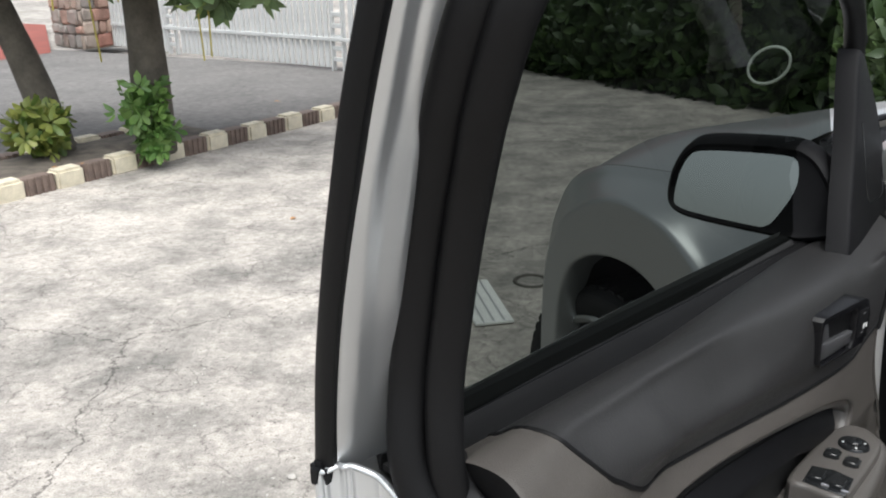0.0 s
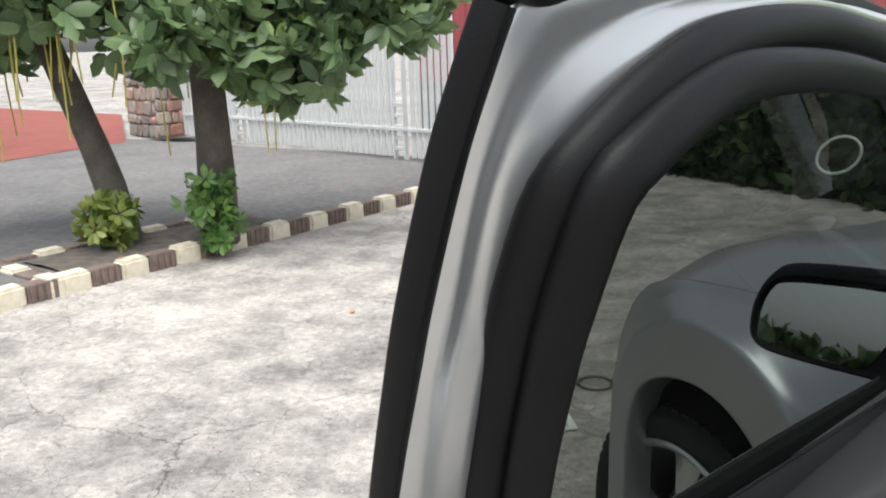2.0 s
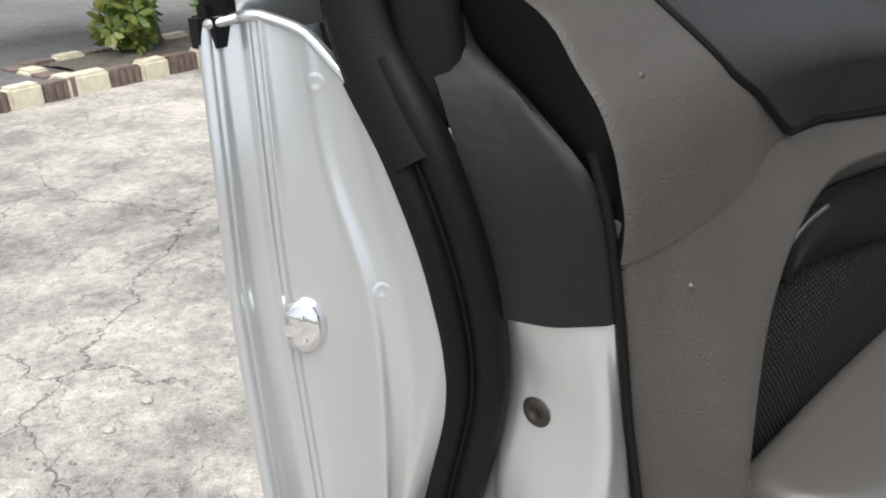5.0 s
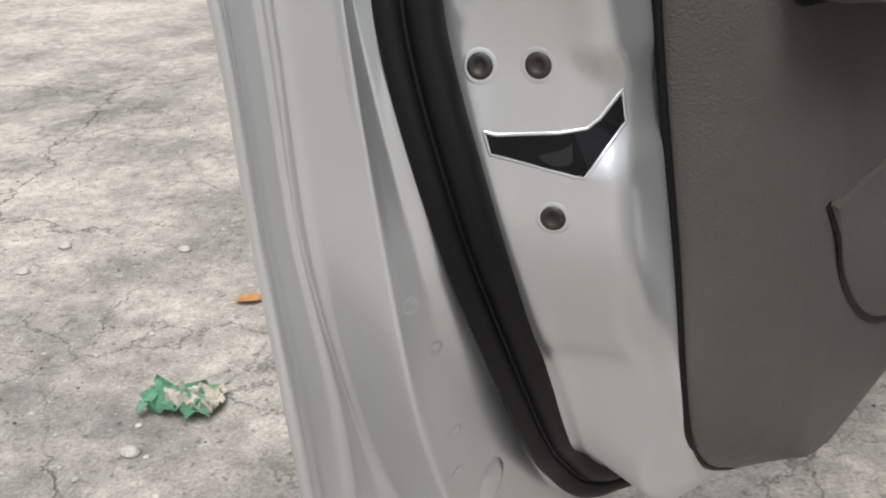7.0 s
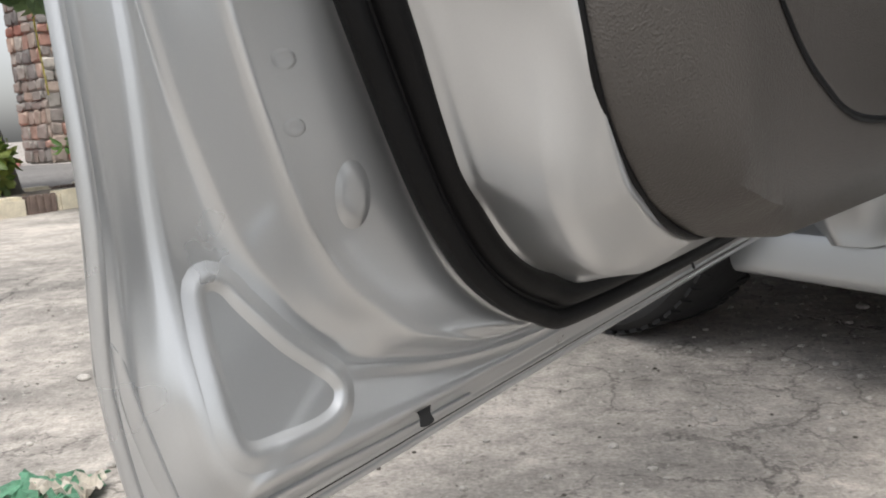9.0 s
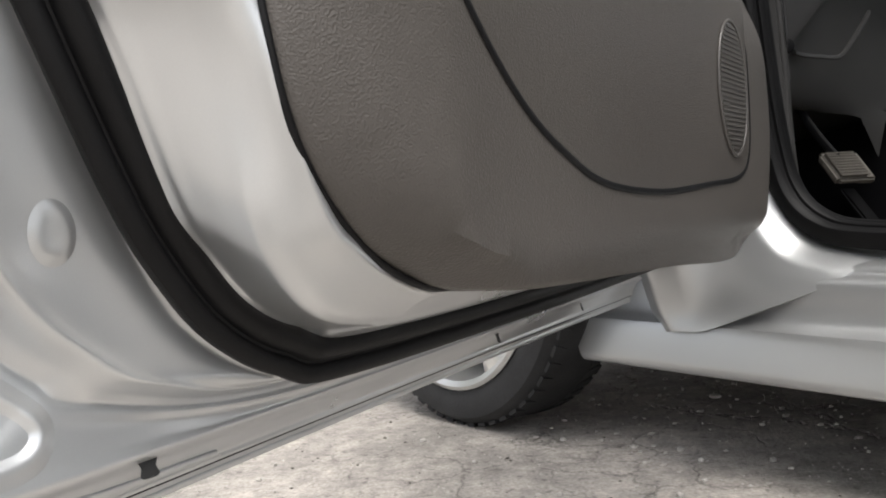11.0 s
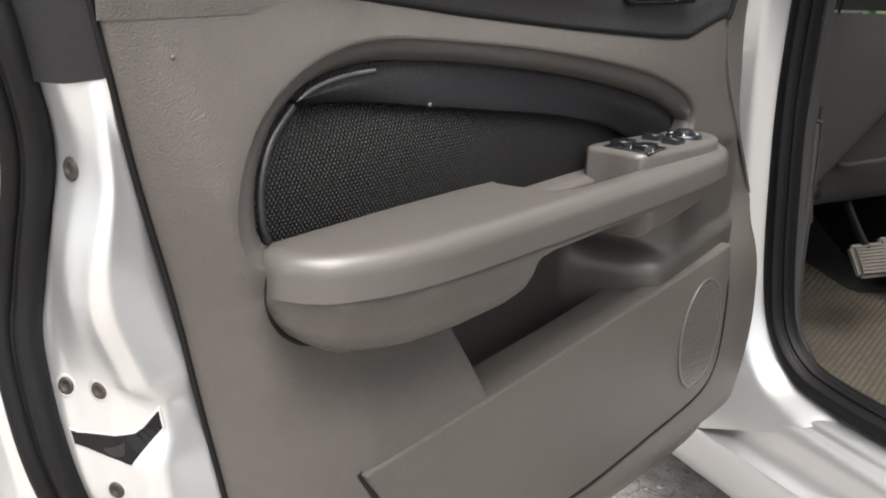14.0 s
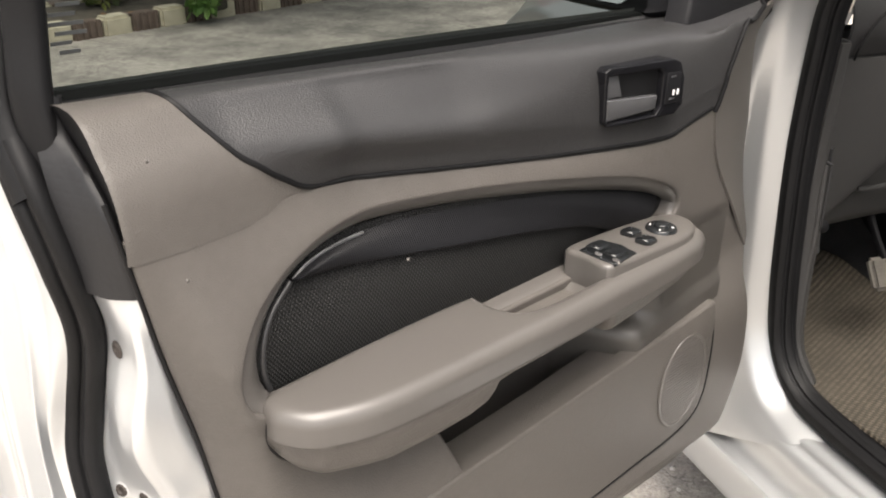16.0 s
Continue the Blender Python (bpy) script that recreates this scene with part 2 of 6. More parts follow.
RIDGE_B = [(0.0400, 0.0755, 0.9838), (0.0330, 0.0680, 0.9233), (0.0309, 0.0665, 0.8679), (0.0277, 0.0600, 0.8123), (0.0229, 0.0494, 0.7357), (0.0217, 0.0454, 0.6665), (0.0203, 0.0401, 0.5675), (0.0355, 0.0360, 0.4650), (0.0545, 0.0275, 0.3890), (0.0720, 0.0165, 0.3520), (0.0910, 0.0095, 0.3310), (0.1150, 0.0035, 0.3160), (0.2556, -0.0040, 0.2945), (0.6200, -0.0010, 0.2935), (1.0154, -0.0012, 0.2945)]
RIDGE_C = [(0.0493, 0.0562, 0.9766), (0.0468, 0.0483, 0.9194), (0.0460, 0.0273, 0.8603), (0.0408, 0.0188, 0.8007), (0.0327, 0.0153, 0.7232), (0.0301, 0.0091, 0.6596), (0.0288, -0.0014, 0.5733), (0.0332, -0.0109, 0.4840), (0.0528, -0.0128, 0.4108), (0.0749, -0.0084, 0.3755), (0.1021, -0.0101, 0.3483), (0.1449, -0.0143, 0.3228), (0.2564, -0.0098, 0.3034), (0.6100, -0.0070, 0.2995), (1.0242, -0.0058, 0.3000)]
VALLEY = [(0.0531, 0.0322, 0.9538), (0.0543, 0.0191, 0.9037), (0.0571, 0.0056, 0.8426), (0.0528, 0.0080, 0.7862), (0.0413, 0.0181, 0.7114), (0.0423, 0.0093, 0.6475), (0.0542, -0.0107, 0.5555), (0.0770, -0.0111, 0.5055), (0.1143, -0.0089, 0.4254), (0.1380, -0.0080, 0.3805), (0.1658, -0.0108, 0.3435), (0.2104, -0.0178, 0.3148), (0.2834, -0.0195, 0.3048), (0.6257, -0.0187, 0.3025), (1.0362, -0.0183, 0.3040)]
SEAL_L = [(0.0648, 0.0138, 0.9488), (0.0589, -0.0018, 0.9195), (0.0576, -0.0084, 0.8603), (0.0627, -0.0025, 0.8032), (0.0590, 0.0156, 0.7302), (0.0499, 0.0114, 0.6765), (0.0538, -0.0092, 0.5947), (0.0830, -0.0112, 0.5084), (0.1227, -0.0084, 0.4274), (0.1466, -0.0079, 0.3811), (0.1745, -0.0109, 0.3428), (0.2193, -0.0183, 0.3137), (0.2871, -0.0208, 0.3050), (0.6278, -0.0203, 0.3035), (1.0378, -0.0200, 0.3060)]
SEAL_R = [(0.0911, 0.0300, 0.9566), (0.0792, -0.0079, 0.9383), (0.0750, -0.0202, 0.8784), (0.0885, -0.0182, 0.8118), (0.0814, -0.0008, 0.7288), (0.0722, -0.0043, 0.6772), (0.0730, -0.0297, 0.5882), (0.1131, -0.0374, 0.4856), (0.1441, -0.0391, 0.4133), (0.1711, -0.0337, 0.3854), (0.2003, -0.0351, 0.3566), (0.2441, -0.0324, 0.3365), (0.2981, -0.0361, 0.3249), (0.6288, -0.0358, 0.3245), (1.0386, -0.0350, 0.3317)]
BEVEL = [(0.119, -0.0247, 0.9408), (0.1047, -0.0537, 0.9185), (0.0913, -0.0692, 0.8554), (0.0864, -0.0779, 0.7921), (0.084, -0.0744, 0.7181), (0.0917, -0.0821, 0.6593), (0.0994, -0.0906, 0.5663), (0.1416, -0.0846, 0.4728), (0.152, -0.083, 0.402), (0.17, -0.081, 0.37), (0.2, -0.08, 0.347), (0.245, -0.08, 0.338), (0.31, -0.08, 0.335), (0.62, -0.08, 0.3365), (1.03, -0.07, 0.338)]
LINING = [(0.1107, -0.0435, 0.9438), (0.0968, -0.0679, 0.9219), (0.0934, -0.0755, 0.8597), (0.1057, -0.0749, 0.7976), (0.1234, -0.0755, 0.7158), (0.1335, -0.0825, 0.6435), (0.1455, -0.0917, 0.5518), (0.1497, -0.1040, 0.4602), (0.1792, -0.1065, 0.3985), (0.2021, -0.1059, 0.3816), (0.2285, -0.1048, 0.3683), (0.2701, -0.1025, 0.3547), (0.3221, -0.1019, 0.3525), (0.6216, -0.1023, 0.3572), (0.9610, -0.1021, 0.3617)]
BACK = [(u + .02, o + .016, z + .018) for u, o, z in LINING]


def between(p_rail, q_rail, w, lift=0.0, low=None):
    """A rail part of the way between two others, lifted off the steel towards the open side; low is the lift along the bottom."""
    out = []
    for k, (p, q) in enumerate(zip(p_rail, q_rail)):
        t = min(1, max(0, (k - 6) / 3))
        n = Vector((-.85, -.5, 0)).lerp(Vector((-.2, -.95, -.2)), t).normalized() * (lift + ((low if low is not None else lift) - lift) * t)
        out.append(tuple(a * (1 - w) + b * w + c for a, b, c in zip(p, q, n)))
    return out


HEM_IN = between(HEM, LAND, .40)
rails = [HEM, between(HEM, LAND, .08, .0016), between(HEM, LAND, .30, .0016), between(HEM, LAND, .38, -.0012), between(HEM, LAND, .74, -.0022), between(HEM, LAND, .92, .0004), between(LAND, RIDGE_B, .06, .0014),
         between(LAND, RIDGE_B, .30, .0), between(LAND, RIDGE_B, .78, .0), between(RIDGE_B, RIDGE_C, .03, .0018), between(RIDGE_B, RIDGE_C, .16, -.0010, -.0024), between(RIDGE_B, RIDGE_C, .52, -.0016, -.0030),
         between(RIDGE_B, RIDGE_C, .84, -.0006), between(RIDGE_C, VALLEY, .04, .0020), between(RIDGE_C, VALLEY, .22, -.0012, .0), between(RIDGE_C, VALLEY, .72, -.0026, .0), between(VALLEY, SEAL_L, .10, .0008, .0), SEAL_L, SEAL_R,
         between(SEAL_R, BEVEL, .10, .0014), between(SEAL_R, BEVEL, .26, .0), between(SEAL_R, BEVEL, .42, .0), between(SEAL_R, BEVEL, .58, .0), between(SEAL_R, BEVEL, .74, .0), between(SEAL_R, BEVEL, .90, .0008), between(BEVEL, LINING, .16, .0), between(BEVEL, LINING, .55, -.0008), LINING, BACK]


def ridged(rails, n, round_r=0.22):
    """A pressed steel skin: flats between the rails, with rounded edges along each of them."""
    rr = np.stack([cat(r, n) for r in rails], 1)
    rows = []
    for row in rr:
        out = [row[0]]
        for i in range(1, len(row) - 1):
            a, b, c = row[i - 1], row[i], row[i + 1]
            p, q = b + (a - b) * round_r, b + (c - b) * round_r
            for w in (0, 0.33, 0.67, 1):
                out.append((1 - w) ** 2 * p + 2 * w * (1 - w) * b + w ** 2 * q)
        out.append(row[-1])
        rows.append(out)
    return grid_bm(rows)[0]


def ease(a):
    a = min(1, max(0, a))
    return a * a * (3 - 2 * a)


def end_relief(bm):
    """Presses the latch end: a sunk corner behind the latch mouth and a fold under the lowest bolt."""
    for v in bm.verts:
        u, o, z = v.co
        if o > -.015 or u > .20 or z < .40 or z > .82:
            continue
        k = max(abs(o + .090) / .030, abs(z - .640) / .026)
        sink = .011 * min(1, max(0, 1.6 * (1 - k)))
        w = min(1, max(0, (z - .492) / .022))
        bulge = .0055 * w * w * (3 - 2 * w) * min(1, max(0, (.60 - z) / .07)) * min(1, max(0, (-.03 - o) / .015)) * min(1, max(0, (o + .098) / .02))
        swell = .012 * ease((.806 - z) / .065) * ease((z - .655) / .075) * ease((.004 - o) / .050) * ease((o + .096) / .020)
        v.co += Vector((.93, .36, 0)) * (sink - bulge - swell)
    return bm


door = part("door", solid(end_relief(ridged(rails, 240, .3)), -0.0012), SILVER_IN, car,
            "open front door of silver pressed steel with grey lining", angle=75)
door.matrix_parent_inverse = Matrix.Identity(4)
door.matrix_local = CAR.inverted() @ DOOR


def dpart(name, bm, material, label="", **kw):
    return part(name, bm, material, door, label, **kw)


hem_line = between(HEM, HEM_IN, .62, .0012)
# dark tube laid along the hem's groove
dpart("hem_gap", tube(hem_line[10:], ring_sec(.0009, .0007, 6), (0, -1, -.2), 60), RUBBER, "dark line in the groove along the hem")
dpart("hem_bead", tube(between(HEM, HEM_IN, .10, .0006), ring_sec(.0034, .0028, 10), (-.6, -.8, -.1), 160), SILVER_IN, "folded edge of the outer panel")

def hem_strip(low_rail, high_rail, way, label):
    """A folded strip of sheet lying on the hem between two lines."""
    way = Vector(way).normalized()
    a, b = [Vector(q) for q in low_rail], [Vector(q) for q in high_rail]
    rails_ = [[tuple(p.lerp(q, w) + way * h) for p, q in zip(a, b)] for w, h in ((.0, .0012), (.12, .0030), (.5, .0036), (.88, .0028), (1.0, .0008))]
    return dpart("hem_fold", solid(loft(rails_, 30, 4), .0012), SILVER_IN, label)


hem_strip([(-.0068, .0318, .358), (-.0062, .0306, .3328), (-.0027, .0276, .3081), (.0008, .0256, .2868)], [(-.0032, .0277, .3484), (.0005, .0248, .3254), (.0057, .0215, .3001), (.0112, .0181, .2757)], (-.45, -.88, -.05), "thick folded hem above the lower corner")
hem_strip([(.0290, .0195, .2655), (.055, .0190, .2645), (.095, .0188, .2650), (.145, .0185, .2655), (.215, .0180, .2660)], [(.0139, .0173, .2716), (.0344, .0118, .2747), (.0752, .0104, .2750), (.1356, .0131, .2716), (.2067, .0133, .2702)], (-.05, -.95, -.25), "tapered folded hem along the bottom edge")
dpart("corner_bead", tube([(-.0040, .0290, .2800), (-.0010, .0274, .2680), (.0028, .0262, .2602), (.0100, .0255, .2568), (.0190, .0250, .2560)], ring_sec(.0040, .0034, 10), (-.4, -.9, 0), 30), SILVER_IN, "rolled bead at the lower corner")

TOP_EDGE = [r[0] for r in rails[:18:2]]
dpart("rolled_top", tube(TOP_EDGE, ring_sec(.0030, .0026, 10), (0, 0, 1), 40), SILVER_IN, "rolled top edge of the pressed steel")

# outer skin
skin_rows = []
for k in range(17):
    w = k / 16
    skin_rows.append([(u + (1.05 - u) * w, o + .004 + .014 * math.sin(math.pi * w) - .155 * w * min(1, max(0, (z - .30) / .66)), z - .014 * w * max(0, (z - .6) / .4)) for u, o, z in cat(HEM[:11], 26)])
dpart("outer_skin", solid(grid_bm(skin_rows)[0], 0.001), SILVER, "silver painted outer panel")

# the painted window frame
FR_A = [(.034, .090, .975), (.023, .066, 1.062), (.008, .038, 1.155), (.001, .018, 1.225), (.002, .001, 1.281), (.004, -.024, 1.364), (.022, -.041, 1.424), (.060, -.046, 1.436), (.149, -.046, 1.433), (.316, -.044, 1.427), (.531, -.043, 1.420), (.830, -.033, 1.388), (1.00, -.02, 1.32)]
FR_B = [(0.089, 0.066, 0.975), (0.072, 0.045, 1.062), (0.052, 0.022, 1.145), (0.039, -0.001, 1.22), (0.038, -0.013, 1.261), (0.036, -0.032, 1.324), (0.058, -0.044, 1.36), (0.105, -0.053, 1.389), (0.168, -0.061, 1.415), (0.331, -0.065, 1.425), (0.5, -0.062, 1.413), (0.8, -0.053, 1.383), (1.0, -0.045, 1.3)]
mid = [tuple(0.72 * a + 0.28 * b + d for a, b, d in zip(p, q, (0, -.001, 0))) for p, q in zip(FR_A, FR_B)]
DENT = [0, 0, 0, .2, .5, .9, 1, .8, .4, .1, 0, 0, 0]
mid2 = [tuple(0.45 * a + 0.55 * b + d for a, b, d in zip(p, q, (.002 + .003 * k, .003 + .006 * k, 0))) for p, q, k in zip(FR_A, FR_B, DENT)]
FR_B = [(u + .004 * k, o + .006 * k, z) for (u, o, z), k in zip(FR_B, (1, 1, 1, 1, 1, .8, .5, .2, 0, 0, 0, 0, 0))]
outer = [(u + .004, o + .016, z + .002) for u, o, z in FR_A]
inner = []
for u, o, z in FR_B:
    d = Vector((.45 - u, 0, 1.16 - z)).normalized() * .024
    inner.append((u + d.x, o + .008, z + d.z))
dpart("window_frame", solid(ridged([outer, FR_A, mid, mid2, FR_B, inner], 90), 0.0012), SILVER_IN, "silver painted window frame")

# black strip on the frame's rear edge, its clip, and the corner block
EDGE = [(.0344, .0942, .9840), (.0207, .0715, 1.0778), (.0068, .0440, 1.1621), (-.0014, .0224, 1.2268), (-.0064, .0044, 1.2811), (-.0097, -.0219, 1.3544), (-.0056, -.0379, 1.3995), (-.001, -.045, 1.422)]
dpart("edge_strip", tube(EDGE, ring_sec(.0085, .008, 12, 4), (-1, -.3, 0), 50), RUBBER, "black rubber edge strip")
dpart("strip_clip", box_bm(.019, .039, .086, .103, .966, .989, .005), PLASTIC, "black plastic clip")
blk = [(-.005, 1.428), (.000, 1.440), (.006, 1.447), (.028, 1.444), (.045, 1.436), (.058, 1.433), (.056, 1.425), (.034, 1.420), (.014, 1.423), (.004, 1.420)]
dpart("corner_block", plate(even(blk, 40, True), lambda a, b: .052, .014, .005, place=dplace), PLASTIC, "moulded black corner block")
TOPS = [(.028, -.046, 1.451), (.10, -.047, 1.449), (.223, -.046, 1.442), (.453, -.041, 1.428), (.70, -.034, 1.402), (.86, -.025, 1.370), (1.0, -.015, 1.31)]
dpart("drip_strip", tube(TOPS, [(-.008, -.004), (.007, -.004), (.011, .002), (.010, .005), (-.004, .006), (-.009, .002)], (0, -1, .25), 60), RUBBER, "grained black drip moulding")
TOPM = [(u, o - .002, z - .014) for u, o, z in TOPS]
dpart("drip_channel", tube(TOPM, ring_sec(.006, .004, 10, 3), (0, -1, .25), 60), SILVER, "narrow bright channel")

# weather strips
SEAL_MID = [tuple(.5 * a + .5 * b for a, b in zip(p, q)) for p, q in zip(SEAL_L, SEAL_R)]
SEAL = SEAL_MID[:1:-1] + [(.060, .000, .925), (.060, .024, .962), (.0630, .0375, .9969), (.0747, .0433, 1.0500), (.0745, .0351, 1.1081), (.0685, .0194, 1.1727), (.0573, -.0014, 1.2324), (.0458, -.0205, 1.2754), (.0419, -.0444, 1.3314), (.0669, -.0554, 1.3575), (.1214, -.0615, 1.3842), (.1922, -.0651, 1.4015), (.3239, -.0649, 1.4062), (.4761, -.0626, 1.3941), (.7375, -.0536, 1.3625), (.8990, -.0499, 1.3112), (1.0205, -.0450, 1.2116)]


def seal_up(p):
    w = min(1, max(0, (p[2] - .33) / .25))
    return (-.75 * w, -1 + .35 * w, -.25 * (1 - w))


SEAL_SEC = [(-.0150, -.004), (-.0158, .001), (-.0150, .0050), (-.0120, .0072), (-.0080, .0076), (-.0045, .0060), (-.0030, .0034), (-.0015, .0034), (.0, .0066), (.0040, .0100), (.0085, .0102), (.0122, .0080), (.0150, .0040), (.0156, .0), (.0150, -.004)]
SEAL_TOP = len(SEAL_MID) - 2
dpart("door_seal", tube(SEAL[:SEAL_TOP + 2], SEAL_SEC, seal_up, 180), RUBBER, "black ribbed rubber weather strip")
dpart("frame_seal", tube(SEAL[SEAL_TOP:], ring_sec(.0150, .0105, 16, 2.3), (-.75, -.65, 0), 150), RUBBER, "round black rubber strip on the window frame")
dpart("seal_lip", tube([(u + .004, o - .003, z + .003) for u, o, z in reversed(SEAL_R[3:])], ring_sec(.0026, .0034, 8), seal_up, 110), RUBBER, "thin inner lip of the weather strip")
RUN = [(.080, .0037, .9273), (.079, .0072, .9592), (.0790, .0126, .9964), (.0861, .0174, 1.0487), (.0871, .0104, 1.1053), (.0798, -.0048, 1.1693), (.0687, -.0243, 1.2283), (.0550, -.0433, 1.2709), (.0506, -.0678, 1.3317), (.0779, -.0744, 1.3526), (.1323, -.0767, 1.3716), (.1989, -.0781, 1.3810), (.3365, -.0755, 1.3759), (.4878, -.0716, 1.3600), (.7385, -.0627, 1.3250), (.8994, -.0599, 1.2686), (1.0002, -.0500, 1.1500)]
dpart("glass_run", tube(RUN, ring_sec(.0150, .010, 14, 2.8), (-.7, -.72, 0), 120), RUBBER, "black glass run channel")

FILL = [(.5 * (np.interp(z, [p[2] for p in SEAL[SEAL_TOP:SEAL_TOP + 8]], [p[0] for p in SEAL[SEAL_TOP:SEAL_TOP + 8]]) + np.interp(z, [p[2] for p in RUN[:8]], [p[0] for p in RUN[:8]])) + .003,
         .5 * (np.interp(z, [p[2] for p in SEAL[SEAL_TOP:SEAL_TOP + 8]], [p[1] for p in SEAL[SEAL_TOP:SEAL_TOP + 8]]) + np.interp(z, [p[2] for p in RUN[:8]], [p[1] for p in RUN[:8]])) + .004, z) for z in (.955, .985, 1.03, 1.08, 1.14, 1.20, 1.24)]
dpart("run_web", tube(FILL, ring_sec(.0115, .005, 10), (-.7, -.72, 0), 60), RUBBER, "black web between the two rubber strips")

# honeycomb-grained cap at the rear end of the belt
CAP_O = [(.076, -.020, .853), (.072, -.016, .91), (.072, -.004, .945), (.075, .008, .968), (.080, .012, 1.00)]
CAP_M = [(.084, -.050, .853), (.081, -.046, .91), (.083, -.022, .945), (.084, -.002, .968), (.087, .006, 1.00)]
CAP_I = [(.094, -.074, .858), (.087, -.070, .912), (.088, -.036, .945), (.090, -.004, .968), (.093, .006, .992)]
CAP_B = [(u + .006, o + .012, z) for u, o, z in CAP_I]
hexm = mat("honeycomb_plastic", (.011, .011, .012), .55, spec=.3, var=.2, scale=10)
hn, hl = hexm.node_tree.nodes, hexm.node_tree.links
hv, hb, ht = hn.new("ShaderNodeTexVoronoi"), hn.new("ShaderNodeBump"), hn.new("ShaderNodeTexCoord")
hv.feature = 'DISTANCE_TO_EDGE'
hv.inputs["Scale"].default_value, hv.inputs["Randomness"].default_value = 110, 0.25
hl.new(ht.outputs["Object"], hv.inputs["Vector"])
hb.inputs["Strength"].default_value, hb.inputs["Distance"].default_value = .35, .001
hl.new(hv.outputs["Distance"], hb.inputs["Height"])
hl.new(hb.outputs[0], hn["Principled BSDF"].inputs["Normal"])
dpart("pillar_cap", solid(ridged([CAP_O, CAP_M, CAP_I, CAP_B], 20), -.003), hexm, "black honeycomb-grained pillar cap")

# window glass, faintly tinted
glass = bpy.data.materials.new("tinted_glass")
glass.use_nodes = True
gn, gl = glass.node_tree.nodes, glass.node_tree.links
gn.remove(gn["Principled BSDF"])
tr_, gs, fr, mx = gn.new("ShaderNodeBsdfTransparent"), gn.new("ShaderNodeBsdfGlossy"), gn.new("ShaderNodeLayerWeight"), gn.new("ShaderNodeMixShader")
tr_.inputs[0].default_value = (.165, .18, .173, 1)
gs.inputs["Roughness"].default_value = 0.01
fr.inputs["Blend"].default_value = 0.5
pw, ad_ = gn.new("ShaderNodeMath"), gn.new("ShaderNodeMath")
pw.operation, ad_.operation = 'POWER', 'MULTIPLY_ADD'
pw.inputs[1].default_value = 5.0
ad_.inputs[1].default_value, ad_.inputs[2].default_value = .32, .013
gl.new(fr.outputs["Facing"], pw.inputs[0])
gl.new(pw.outputs[0], ad_.inputs[0])
gl.new(ad_.outputs[0], mx.inputs[0])
gl.new(tr_.outputs[0], mx.inputs[1])
gl.new(gs.outputs[0], mx.inputs[2])
gl.new(mx.outputs[0], gn["Material Output"].inputs["Surface"])
GLASS = glass


def pane_o(u, z):
    w = min(1, max(0, (z - .97) / .3))
    return (.344 - .31 * z) * w + (.062 - .14 * (u - .15)) * (1 - w)


bm = bmesh.new()
rows = []
for u in np.linspace(.062, .995, 30):
    top = np.interp(u, [.06, .065, .10, .19, .36, .69, .88, .98, 1.0], [1.25, 1.33, 1.375, 1.39, 1.375, 1.335, 1.26, 1.12, 1.0])
    bot = np.interp(u, [.06, .07, .085, .10, .101], [1.23, 1.16, 1.08, .955, .948])
    rows.append([(u, pane_o(u, z), z) for z in np.linspace(bot, top, 14)])
bm = grid_bm(rows, bm=bm)[0]
win = dpart("window_pane", bm, GLASS, "tinted side window glass")
win.visible_shadow = False

# small etched marks in the corner of the glass
etch = mat("etched_marks", (.07, .075, .075), .6, var=.05)
for k, (w0, w1) in enumerate(((.012, .030), (.006, .026), (.004, .032), (.010, .034), (.006, .022), (.012, .028))):
    z = 1.048 - k * .0075
    vs_ = [(.112 + w0, z), (.112 + w1, z), (.112 + w1, z + .0032), (.112 + w0, z + .0032)]
    dpart("etching", plate(vs_, lambda a, b: -pane_o(a, b) + .0016, .001, .0001, place=dplace), etch, smooth=False)

# ---- door lining ----
def face_m(u, z):
    """Height of the lining: it leans back above the armrest."""
    w = min(1, max(0, (z - .77) / .13))
    w = w * w * (2 - w)
    lower = .109 + .06 * u
    upper = np.interp(u, [.08, .13, .2, .3, .4, .5, .6, .7, .81, .95], [.085, .084, .079, .074, .085, .103, .122, .143, .162, .175])
    return float(lower + (upper - lower) * w)


UP_LOW = [(.0865, .907), (.14, .908), (.20, .908), (.280, .904), (.393, .886), (.529, .871), (.675, .858), (.722, .857), (.760, .868), (.804, .879)]
MAIN = [*UP_LOW, (.812, .842), (.828, .803), (.862, .757), (.895, .716), (.948, .648), (.932, .600), (.945, .480), (.925, .400), (.890, .350), (.830, .326), (.620, .336), (.37, .345), (.290, .352), (.250, .362), (.215, .379), (.190, .398), (.172, .418), (.158, .442), (.1497, .480), (.1455, .552), (.1335, .644), (.1234, .716), (.1057, .798), (.0945, .86)]
main = np.vstack([even(MAIN[:10], 60), even(MAIN[10:] + [MAIN[0]], 110)[:-1]])
REC_O = [(.148, .765), (.154, .796), (.176, .826), (.214, .849), (.260, .863), (.314, .868), (.386, .863), (.477, .853), (.591, .834), (.675, .814), (.741, .785), (.752, .755), (.700, .735), (.450, .728), (.225, .728), (.164, .738)]
rec_o = even(REC_O, 110, True)
CAV = [(.376, .568), (.341, .662), (.39, .690), (.60, .702), (.70, .700), (.80, .672), (.852, .625), (.845, .602), (.70, .590), (.535, .577)]
cav = np.vstack([np.linspace(a, b, 12, endpoint=False) for a, b in zip(np.array(CAV), np.roll(np.array(CAV), -1, 0))])


